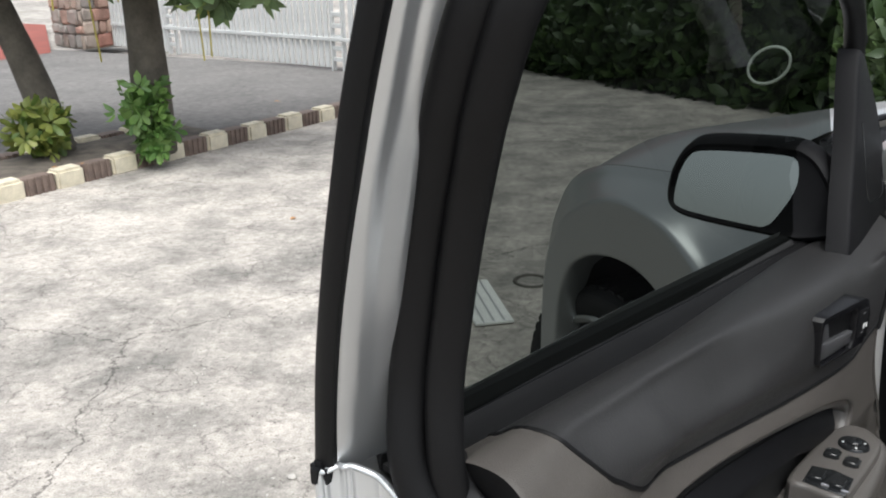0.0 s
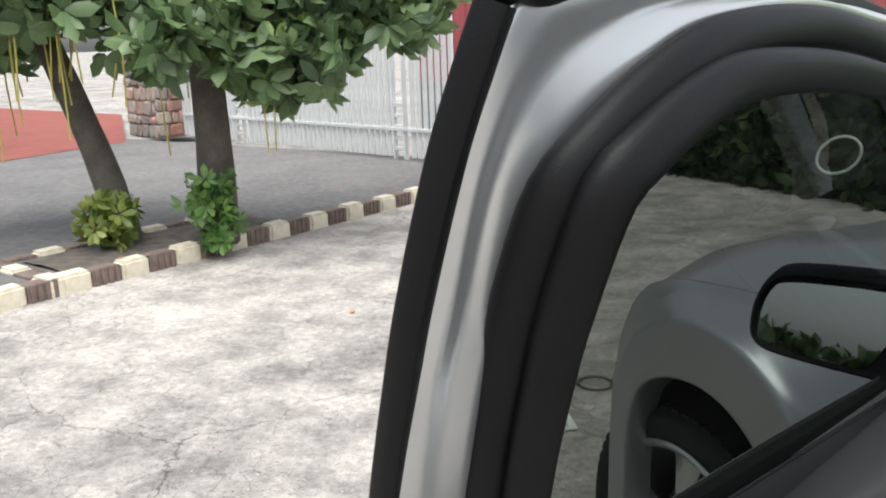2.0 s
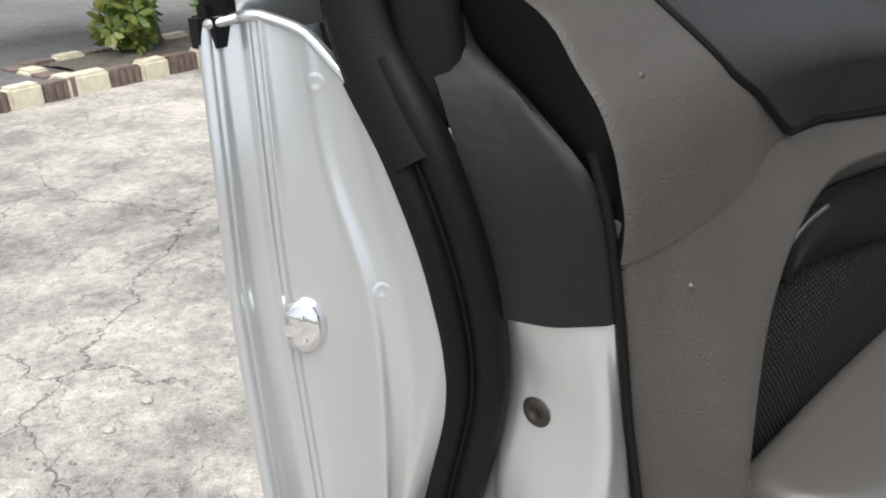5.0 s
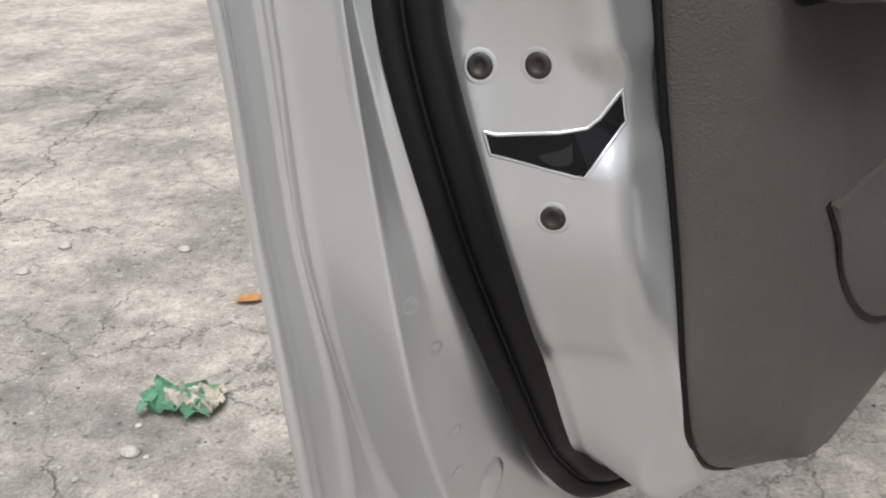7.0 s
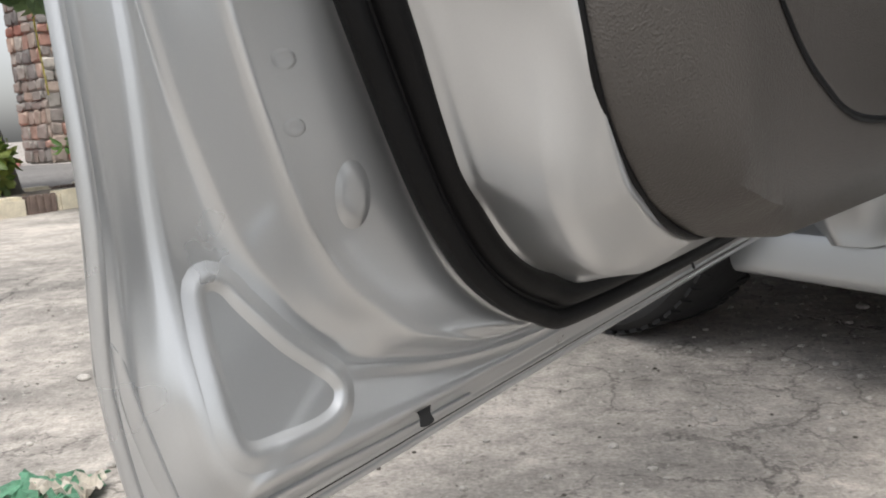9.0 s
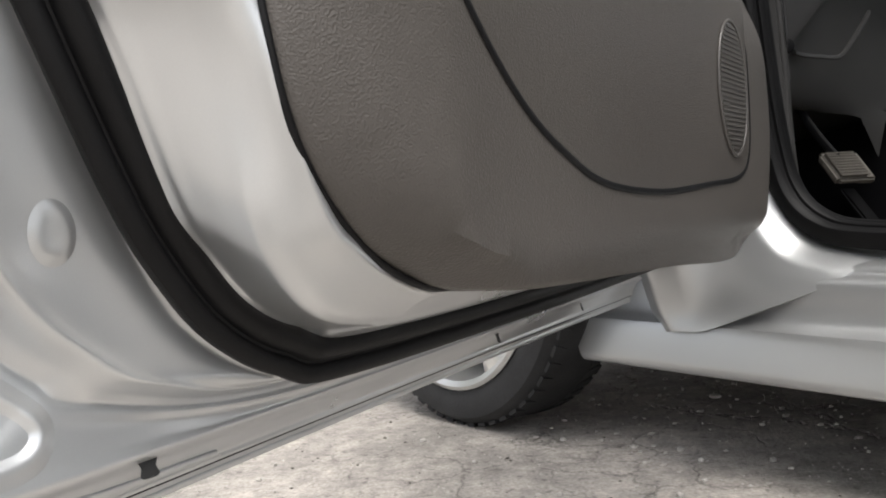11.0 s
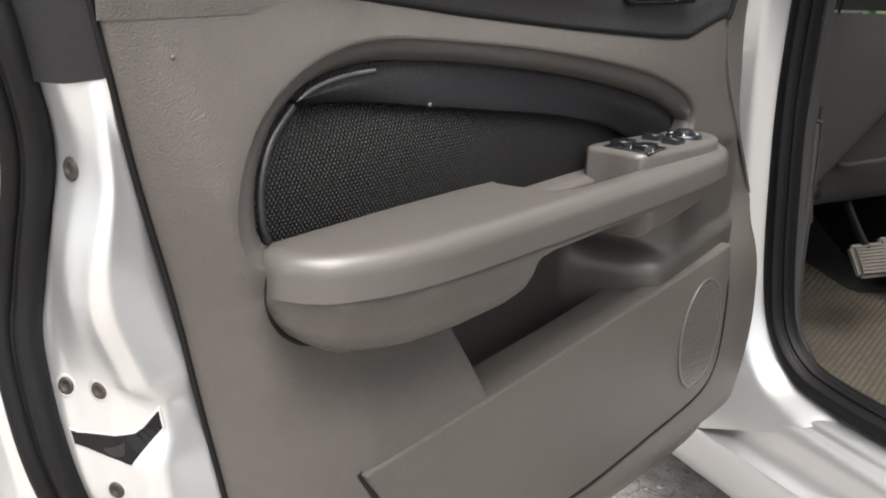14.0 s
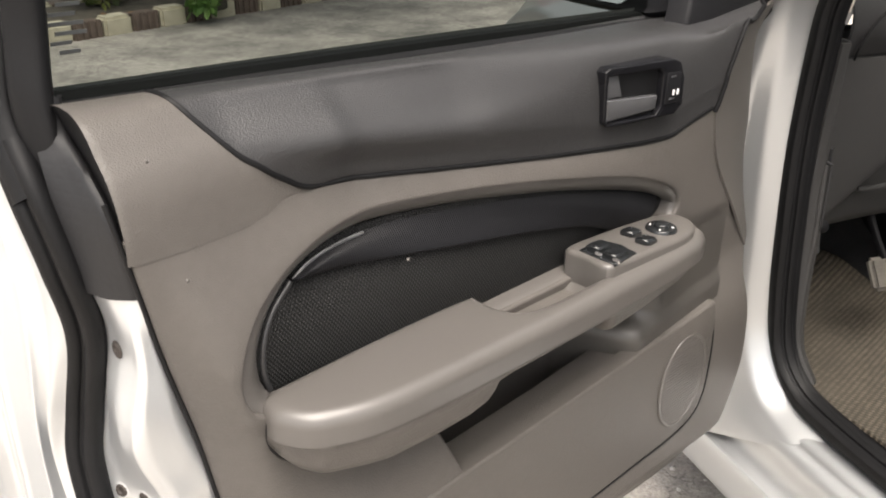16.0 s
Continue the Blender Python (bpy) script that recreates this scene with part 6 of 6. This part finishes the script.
while x < gl_:
    if not any(abs(x - px) < .13 for px in (.85, 4.0)):
        ob = new("slat", slat)
        ob.parent = gate
        ob.matrix_local = Matrix.Translation((x, 0, 0))
    x += .098
for z in (.34, 2.2):
    part("rail", box_bm(0, gl_, .012, .035, z - .02, z + .02, .004, 1), WHITE, gate)
for px in (.85, 4.0):
    for s in (-.10, .075):
        part("gate_post", box_bm(px + s, px + s + .035, -.03, .02, 0, 2.5, .005, 1), WHITE, gate)
    for z in (.10, .22, .34, .46, .58):
        part("rung", box_bm(px - .066, px + .076, -.02, .01, z, z + .045, .004, 1), WHITE, gate)

# rough stone pillar
stone_m = mat("mixed_stone", (.34, .27, .235), .8, var=.4, scale=5, grain=60, bump=.6, bump_scale=40)
sn_, sl_ = stone_m.node_tree.nodes, stone_m.node_tree.links
oi, sr = sn_.new("ShaderNodeObjectInfo"), sn_.new("ShaderNodeValToRGB")
sl_.new(oi.outputs["Random"], sr.inputs[0])
sr.color_ramp.elements[0].color, sr.color_ramp.elements[1].color = (.30, .12, .09, 1), (.46, .42, .37, 1)
e_ = sr.color_ramp.elements.new(.35)
e_.color = (.42, .33, .27, 1)
e_ = sr.color_ramp.elements.new(.7)
e_.color = (.17, .16, .155, 1)
mx_ = [q for q in sn_ if q.type == 'MIX'][0]
sl_.new(sr.outputs[0], mx_.inputs["A"])
pillar = tagged(new("stone_pillar"), "gate pillar faced with rough mixed stones", "pillar")
pillar.matrix_world = pose(-6.35, 12.50, .085, 0, 0, 148)
part("core", box_bm(-.38, .38, -.38, .38, 0, 2.6, .02), mat("mortar", (.33, .31, .29), .9), pillar)
rs = random.Random(4)
for side_ in range(4):
    z = .02
    while z < 2.55:
        h = rs.uniform(.12, .22)
        x = -.40
        while x < .38:
            w = min(rs.uniform(.12, .28), .41 - x)
            bm = box_bm(x + .008, x + w - .008, -.415 - rs.uniform(0, .03), -.36, z + .008, z + h - .008, .02, 1)
            for v in bm.verts:
                v.co += Vector((rs.uniform(-.012, .012), 0, rs.uniform(-.02, .02)))
            part("stone", bm, stone_m, pillar).matrix_local = pose(0, 0, 0, 0, 0, 90 * side_)
            x += w
        z += h
# red paved strip and the darker fence beyond it
red = mat("red_paving", (.24, .066, .05), .8, var=.2, scale=3, grain=40)
bm = bmesh.new()
bm.faces.new([bm.verts.new(p) for p in ((-6.6, 11.7, .091), (-9.5, 16.4, .091), (-30, 27, .091), (-30, 5, .091), (-7.2, 9.5, .091))])
tagged(part("red_paving", bm, red, smooth=False), "brick-red paved strip", "paving", kind="structure")
fence = tagged(new("fence"), "grey metal fence of upright bars", "fence")
fence.matrix_world = Matrix.Translation((-7.2, 12.6, .09)) @ pose(0, 0, 0, 0, 0, 165)
GREYM = mat("grey_metal", (.36, .36, .37), .5, var=.1)
bm = box_bm(-.025, .025, -.012, .012, 0, 2.2, .003, 1)
bar = bpy.data.meshes.new("bar")
bm.to_mesh(bar)
bm.free()
bar.materials.append(GREYM)
for k in range(110):
    ob = new("bar", bar)
    ob.parent = fence
    ob.matrix_local = Matrix.Translation((k * .11, 2.4, 0))
for z in (.25, 1.9):
    part("rail", box_bm(0, 12, 2.40, 2.43, z, z + .05, .003, 1), GREYM, fence)

# red sheet-metal wall
redm = mat("red_sheet", (.27, .055, .062), .55, var=.15, scale=1.2, grain=30)
wall = tagged(new("red_wall"), "red corrugated sheet-metal wall", "wall", kind="structure")
wall.matrix_world = pose(-2.6, 13.2, 0, 0, 0, -2)
rows = []
for k in range(281):
    x = k * .03
    d = .018 if (k % 6) in (1, 2) else 0
    rows.append([(x, -d, .75), (x, -d, 2.7)])
part("sheet", solid(grid_bm(rows)[0], .002), redm, wall, smooth=False)
part("post", box_bm(6.52, 6.60, -.06, -.01, .0, 2.7, .01), WHITE, wall)
part("footing", box_bm(0, 8.4, -.02, .12, 0, .75, .01), mat("dark_block", (.10, .10, .095), .9, var=.3), wall)


# ---- plants ----
def leaf_mat(name, color, color2, rough=.45):
    m = mat(name, color, rough, var=.25, scale=3, grain=60)
    n, l = m.node_tree.nodes, m.node_tree.links
    g, r = n.new("ShaderNodeNewGeometry"), n.new("ShaderNodeValToRGB")
    r.color_ramp.elements[0].color, r.color_ramp.elements[1].color = (*color, 1), (*color2, 1)
    l.new(g.outputs["Random Per Island"], r.inputs[0])
    mx = [q for q in n if q.type == 'MIX'][0]
    l.new(r.outputs[0], mx.inputs["A"])
    b = n["Principled BSDF"]
    tl, ad = n.new("ShaderNodeBsdfTranslucent"), n.new("ShaderNodeMixShader")
    l.new(mx.outputs["Result"], tl.inputs["Color"])
    ad.inputs[0].default_value = .28
    l.new(b.outputs[0], ad.inputs[1])
    l.new(tl.outputs[0], ad.inputs[2])
    l.new(ad.outputs[0], n["Material Output"].inputs["Surface"])
    return m


LEAF = leaf_mat("tree_leaf", (.060, .105, .042), (.19, .27, .12))
LEAF_Y = leaf_mat("young_leaf", (.16, .25, .06), (.27, .37, .11))
LEAF_D = leaf_mat("hedge_leaf", (.030, .055, .020), (.075, .12, .04))
PLANT = leaf_mat("shrub_leaf", (.07, .16, .035), (.16, .27, .07))
BARK = mat("bark", (.085, .075, .06), .9, var=.4, scale=8, grain=50, bump=1.0, bump_scale=35)


def add_leaf(vs, fs, at, along, side, length, width, curl=.15):
    """A folded oval leaf of eight corners."""
    along, side = along.normalized(), side.normalized()
    up = along.cross(side)
    k = len(vs)
    for a, s, u in ((0, 0, 0), (.3, -.45, .06), (.3, .45, .06), (.3, 0, 0), (.68, -.5, .03), (.68, .5, .03), (.68, 0, -.03), (1, 0, -curl)):
        vs.append(at + along * (a * length) + side * (s * width) + up * (u * length))
    for q in ((0, 3, 1), (0, 2, 3), (1, 3, 6, 4), (3, 2, 5, 6), (4, 6, 7), (6, 5, 7)):
        fs.append(tuple(k + j for j in q))


def leaf_mesh(name, spots, rng, length, width, per, material, parent=None, droop=.2, label="", kind=""):
    vs, fs = [], []
    for at in spots:
        tip = Vector((rng.uniform(-1, 1), rng.uniform(-1, 1), rng.uniform(-.3, .8))).normalized()
        a0 = rng.uniform(0, 6.28)
        sx = tip.orthogonal().normalized()
        sy = tip.cross(sx)
        for k in range(per):
            a = a0 + 6.28 * k / per + rng.uniform(-.25, .25)
            out = sx * math.cos(a) + sy * math.sin(a)
            along = out + tip * rng.uniform(-.1, .7) + Vector((0, 0, -droop))
            add_leaf(vs, fs, Vector(at) + out * .01, along, along.cross(tip), length * rng.uniform(.65, 1.15), width * rng.uniform(.75, 1.15), rng.uniform(.05, .3))
    me = bpy.data.meshes.new(name)
    me.from_pydata([tuple(v) for v in vs], [], fs)
    me.materials.append(material)
    for p in me.polygons:
        p.use_smooth = True
    ob = new(name, me)
    if parent is not None:
        ob.parent = parent
    if label or kind:
        tagged(ob, label, kind=kind)
    return ob


def limb(path, r0, r1, bm=None, n=14, sides=12, rng=random):
    p = even(path, n)
    rows = []
    for i, c in enumerate(p):
        w = i / (n - 1)
        t = Vector(p[min(i + 1, n - 1)] - p[max(i - 1, 0)]).normalized()
        s = t.orthogonal().normalized()
        q = t.cross(s)
        r = r0 + (r1 - r0) * w
        rows.append([tuple(Vector(c) + (s * math.cos(6.283 * k / sides) + q * math.sin(6.283 * k / sides)) * r * (1 + .10 * math.sin(3 * 6.283 * k / sides + 5 * w) + rng.uniform(-.03, .03))) for k in range(sides)])
    bm, vs = grid_bm(rows, close_u=True, bm=bm)
    bm.faces.new(vs[-1])
    return bm


def tree(base, lean, trunk_r, seed, clumps, label):
    rng = random.Random(seed)
    t = tagged(new("tree"), label, "tree")
    t.matrix_world = Matrix.Translation((base[0], base[1], .06))
    top = Vector((lean[0], lean[1], 1.75))
    bm = limb([(0, 0, 0), (lean[0] * .22, lean[1] * .22, .5), (lean[0] * .58, lean[1] * .58, 1.1), tuple(top)], trunk_r * 1.12, trunk_r * .8, rng=rng)
    part("trunk", bm, BARK, t, "rough grey-brown trunk")
    spots, young = [], []
    for cx, cy, cz, rr, cnt in clumps:
        c = Vector((cx, cy, cz))
        part("limb", limb([tuple(top), tuple((top + c) / 2 + Vector((0, 0, .12))), tuple(c)], trunk_r * .38, .012, sides=8, rng=rng), BARK, t)
        for k in range(int(cnt * .72)):
            d = Vector((rng.gauss(0, 1), rng.gauss(0, 1), rng.gauss(0, .75)))
            d = d.normalized() * rr * rng.uniform(.35, 1.05)
            (young if rng.random() < .09 else spots).append(tuple(c + d))
    leaf_mesh("crown", spots, rng, .185, .085, 7, LEAF, t, .25, "dense crown of glossy oval leaves", "stuff")
    leaf_mesh("young_shoots", young, rng, .15, .065, 6, LEAF_Y, t, .1, "yellow-green young shoots", "stuff")
    return t


tree((-3.0, 5.75), (-.62, .10, 0), .098, 3,
     [(-.75, -.35, 1.62, .42, 90), (-.20, -.45, 1.72, .40, 80), (-1.0, .3, 1.75, .5, 100), (-.3, .4, 1.9, .5, 110), (.2, .1, 2.1, .55, 120), (-.6, 0, 2.5, .7, 130), (-1.4, -.2, 1.75, .5, 100), (-1.0, -.5, 2.0, .5, 90)],
     "leaning shade tree with a dense low crown")
tree((-2.37, 5.90), (-.03, .02, 0), .120, 7,
     [(.05, -.45, 1.42, .30, 70), (.45, -.15, 1.30, .34, 90), (.80, .1, 1.32, .34, 90), (.1, .3, 1.65, .4, 100), (1.15, .35, 1.55, .36, 100), (.5, -.1, 1.8, .5, 130), (-.35, -.3, 1.65, .38, 80), (1.4, .8, 1.8, .4, 100), (.2, .2, 2.4, .7, 130), (1.0, .2, 1.95, .45, 100)],
     "upright shade tree with a dense low crown")

# hanging yellow roots
vine_m = mat("yellow_vine", (.42, .36, .08), .7, var=.3)
rng = random.Random(11)
vines = tagged(new("hanging_vines"), "thin yellow aerial roots hanging from the crown", "vine", kind="stuff")
bm = bmesh.new()
for k in range(34):
    if k < 22:
        x, y = -2.98 + rng.uniform(-.75, .42), 5.5 + rng.uniform(-.35, .4)
    else:
        x, y = -2.43 + rng.uniform(-.15, .6), 5.9 + rng.uniform(-.3, .4)
    z1, z0 = 1.7, rng.choice((.7, .85, .95, 1.05, 1.1, 1.2))
    tube([(x, y, z1), (x + rng.uniform(-.03, .03), y, (z0 + z1) / 2), (x + rng.uniform(-.05, .05), y + rng.uniform(-.03, .03), z0)], ring_sec(.006, .006, 5), (1, 0, 0), 8, bm=bm)
part("strands", bm, vine_m, vines, kind="stuff")


def shrub(x, y, z, h, r, cnt, seed, material, label):
    rng = random.Random(seed)
    s = tagged(new("shrub"), label, "shrub")
    s.matrix_world = Matrix.Translation((x, y, z))
    spots = []
    bm = bmesh.new()
    for k in range(10):
        tip = (rng.gauss(0, r * .5), rng.gauss(0, r * .5), h * rng.uniform(.5, 1))
        limb([(rng.uniform(-.03, .03), rng.uniform(-.03, .03), -.02), (tip[0] * .4, tip[1] * .4, tip[2] * .55), tip], .008, .003, bm, 5, 5, rng)
        spots += [tuple(Vector(tip) * w + Vector((rng.gauss(0, .03), rng.gauss(0, .03), 0))) for w in (.45, .7, .9, 1)]
    part("stems", bm, BARK, s)
    for k in range(cnt):
        spots.append((rng.gauss(0, r * .5), rng.gauss(0, r * .5), rng.uniform(.06, h)))
    leaf_mesh("leaves", spots, rng, .10, .042, 6, material, s, .35, "", "stuff")
    return s


shrub(-2.97, 5.52, .09, .36, .17, 40, 21, leaf_mat("croton_leaf", (.07, .14, .025), (.24, .26, .06)), "small yellow-green croton shrub at the tree's foot")
shrub(-2.30, 5.68, .06, .50, .14, 60, 22, PLANT, "leafy green shrub climbing at the trunk's foot")

# hedge across the road
rng = random.Random(31)
hb0, hb1 = Vector((-.6, 11.0)), Vector((5.5, 3.6))
spots = []
for k in range(5200):
    w = rng.random() ** 1.1
    p = hb0.lerp(hb1, w)
    dpt = abs(rng.gauss(0, .5))
    hh = .55 + .75 * min(1, w / .25)
    z = hh * rng.random() ** .8 * (.75 + .35 * math.sin(w * 31) * math.sin(w * 13 + 1))
    nrm = Vector((.77, .63))
    spots.append((p.x + nrm.x * (dpt + .2 * z), p.y + nrm.y * (dpt + .2 * z), max(.03, z)))
hedge = leaf_mesh("hedge", spots, rng, .20, .085, 6, LEAF_D, None, .2)
tagged(hedge, "overgrown dark green hedge along the yard", "hedge", kind="stuff")
bm = bmesh.new()
pts = [(hb0.x + .5, hb0.y + .5), (hb1.x + .5, hb1.y + .5), (hb1.x + 1.4, hb1.y + 1.3), (hb0.x + 1.4, hb0.y + 1.3)]
lo = [bm.verts.new((x, y, 0)) for x, y in pts]
hi = [bm.verts.new((x, y, .5 if k in (0, 3) else 1.0)) for k, (x, y) in enumerate(pts)]
bm.faces.new(hi)
for i in range(4):
    bm.faces.new([lo[i], lo[(i + 1) % 4], hi[(i + 1) % 4], hi[i]])
tagged(part("hedge_bank", bm, soil, smooth=False), "dark earth bank inside the hedge", "bank", kind="structure")
# distant trees behind the yard, which the door mirror shows
rng = random.Random(77)
spots = []
for k in range(2600):
    a = radians(rng.uniform(150, 372))
    d = rng.uniform(55, 70)
    top = 1.9 + .6 * math.sin(a * 9) + .4 * math.sin(a * 23 + 1)
    spots.append((d * math.cos(a), d * math.sin(a), max(.3, top * rng.random() ** .7)))
far = leaf_mesh("far_trees", spots, rng, 1.5, .9, 5, LEAF_D, None, .2)
tagged(far, "distant dark tree belt behind the yard", "trees", kind="stuff")
# bright meadow beyond
GRASS = mat("far_grass", (.16, .24, .08), .9, var=.35, scale=.8, grain=14, bump=.5, bump_scale=8)
rows = [[(x, y, .02 + 3.2 * max(0, (y - 14 + max(0, 6 - x) * 1.2) / 40) + .2 * math.sin(x * .7) * math.sin(y * .4)) for x in np.linspace(3, 80, 24)] for y in np.linspace(9, 120, 30)]
tagged(part("meadow", grid_bm(rows)[0], GRASS), "bright green rough meadow rising behind the hedge", "meadow", kind="structure")

# litter and grit
paper = mat("crumpled_wrapper", (.46, .42, .36), .6, var=.4, scale=60)
green = mat("green_print", (.085, .22, .135), .6, var=.5, scale=60)
rng = random.Random(5)


def scrap(name, x, y, r, seed, m1, m2, label, category):
    rng = random.Random(seed)
    t = tagged(new(name), label, category)
    t.matrix_world = Matrix.Translation((x, y, .002))
    for mm_, sc, off in ((m1, 1.0, 0), (m2, .75, .02)):
        n = 9
        rows = [[((i - n / 2) / n * 2 * r * sc * rng.uniform(.8, 1.2) + off, (j - n / 2) / n * 1.3 * r * sc * rng.uniform(.75, 1.25), .004 + rng.uniform(0, .022) + off * .2) for j in range(n + 1)] for i in range(n + 1)]
        part("sheet", solid(grid_bm(rows)[0], .0008), mm_, t, smooth=False)
    return t


scrap("wrapper", -.235, 1.48, .056, 3, green, paper, "crumpled green and white wrapper on the concrete", "litter")
dead = mat("dead_leaf", (.40, .20, .07), .7, var=.3, scale=60)
for x, y, a, s in ((-.275, 1.778, 20, .06), (-1.05, 4.6, 70, .05), (-2.1, 7.6, 10, .06), (-2.6, 5.3, 120, .05), (-2.75, 5.2, 60, .05)):
    vs, fs = [], []
    add_leaf(vs, fs, Vector((0, 0, .006 if x > -2 else .12)), Vector((math.cos(radians(a)), math.sin(radians(a)), .05)), Vector((-math.sin(radians(a)), math.cos(radians(a)), 0)), s, s * .5, .1)
    me = bpy.data.meshes.new("fallen_leaf")
    me.from_pydata([tuple(v) for v in vs], [], fs)
    me.materials.append(dead)
    ob = tagged(new("fallen_leaf", me), "dry orange-brown fallen leaf", "leaf", "fallen leaves")
    ob.location = (x, y, 0)
# gravel
stone_l = mat("pale_gravel", (.42, .40, .37), .9, var=.35, scale=60, bump=.6, bump_scale=200)
rng = random.Random(8)
bm = bmesh.new()
for k in range(2600):
    if k < 2000:
        x, y = rng.uniform(-1.1, 1.2), rng.uniform(.95, 2.9)
    else:
        x, y = rng.uniform(-3, 1.5), rng.uniform(1.0, 5.2)
    r = .0014 * (1 + 3.6 * rng.random() ** 6)
    g = bmesh.ops.create_icosphere(bm, subdivisions=1, radius=r)
    sc = (rng.uniform(.8, 1.4), rng.uniform(.7, 1.2), rng.uniform(.5, .8))
    for v in g["verts"]:
        v.co = Vector((x + v.co.x * sc[0] + rng.uniform(-.2, .2) * r, y + v.co.y * sc[1], r * .35 + v.co.z * sc[2]))
tagged(part("gravel", bm, stone_l, smooth=False), "loose pale grit scattered on the concrete", "gravel", kind="stuff")
stones = [(-.72, 1.967, .013), (-.739, 1.851, .012), (-.459, 1.975, .011), (-.259, 1.368, .012), (.01, 2.64, .012), (.98, 2.22, .010), (.3, 2.4, .009), (-.35, 2.3, .012)]
for x, y, r in stones:
    bm = bmesh.new()
    bmesh.ops.create_icosphere(bm, subdivisions=2, radius=r)
    for v in bm.verts:
        v.co = Vector((v.co.x * 1.25, v.co.y * .9, v.co.z * .6 + r * .4)) * (1 + .18 * noise.noise(v.co * 90))
    ob = tagged(part("pebble", bm, stone_l), "small pale stone lying on the concrete", "stone", "loose stones")
    ob.location = (x, y, 0)

# odds and ends on the yard
hoopm = mat("pale_pipe", (.62, .68, .60), .5, var=.1)
ring = [(.16 * math.cos(a), .0, .23 + .135 * math.sin(a) + .04 * math.cos(a)) for a in np.linspace(0, 2 * math.pi, 40, endpoint=False)]
hoop = tagged(part("wire_hoop", tube(ring, ring_sec(.011, .011, 8), (0, 1, 0), 60, True), hoopm), "pale plastic hoop caught in the hedge", "hoop")
hoop.matrix_world = pose(1.93, 7.28, .22, 0, 0, -35)
cover = lathe([(.060, .0), (.066, .006), (.074, .006), (.080, .0)], 40, lambda x, y, h: (x, y, h), caps=False)
tagged(part("ground_ring", cover, mat("rusty_iron", (.10, .09, .08), .7, .4, var=.3, scale=40)), "dark iron ring let into the concrete", "ring").location = (.25, 3.81, .001)
board = tagged(new("white_board"), "pale grooved board lying flat on the concrete", "board")
board.matrix_world = pose(.06, 3.55, .004, 0, 0, 18)
boardm = mat("pale_board", (.74, .74, .72), .45, var=.08, scale=20)
part("panel", box_bm(-.075, .075, -.22, .22, 0, .012, .003), boardm, board)
for k in range(3):
    part("groove", box_bm(-.045 + k * .04, -.037 + k * .04, -.21, .21, .012, .0135), GREYM, board)

rng = random.Random(18)
bm = bmesh.new()
for k in range(900):
    x, y = rng.uniform(-1.2, 1.3), rng.uniform(.95, 3.2)
    r = .0010 * (1 + 2.6 * rng.random() ** 5)
    g = bmesh.ops.create_icosphere(bm, subdivisions=1, radius=r)
    for v in g["verts"]:
        v.co = Vector((x + v.co.x * rng.uniform(.8, 1.5), y + v.co.y * rng.uniform(.7, 1.2), r * .3 + v.co.z * .6))
tagged(part("dark_grit", bm, mat("dark_grit", (.09, .08, .07), .9, var=.4, scale=60), smooth=False), "dark crumbs of soil scattered on the concrete", "grit", kind="stuff")
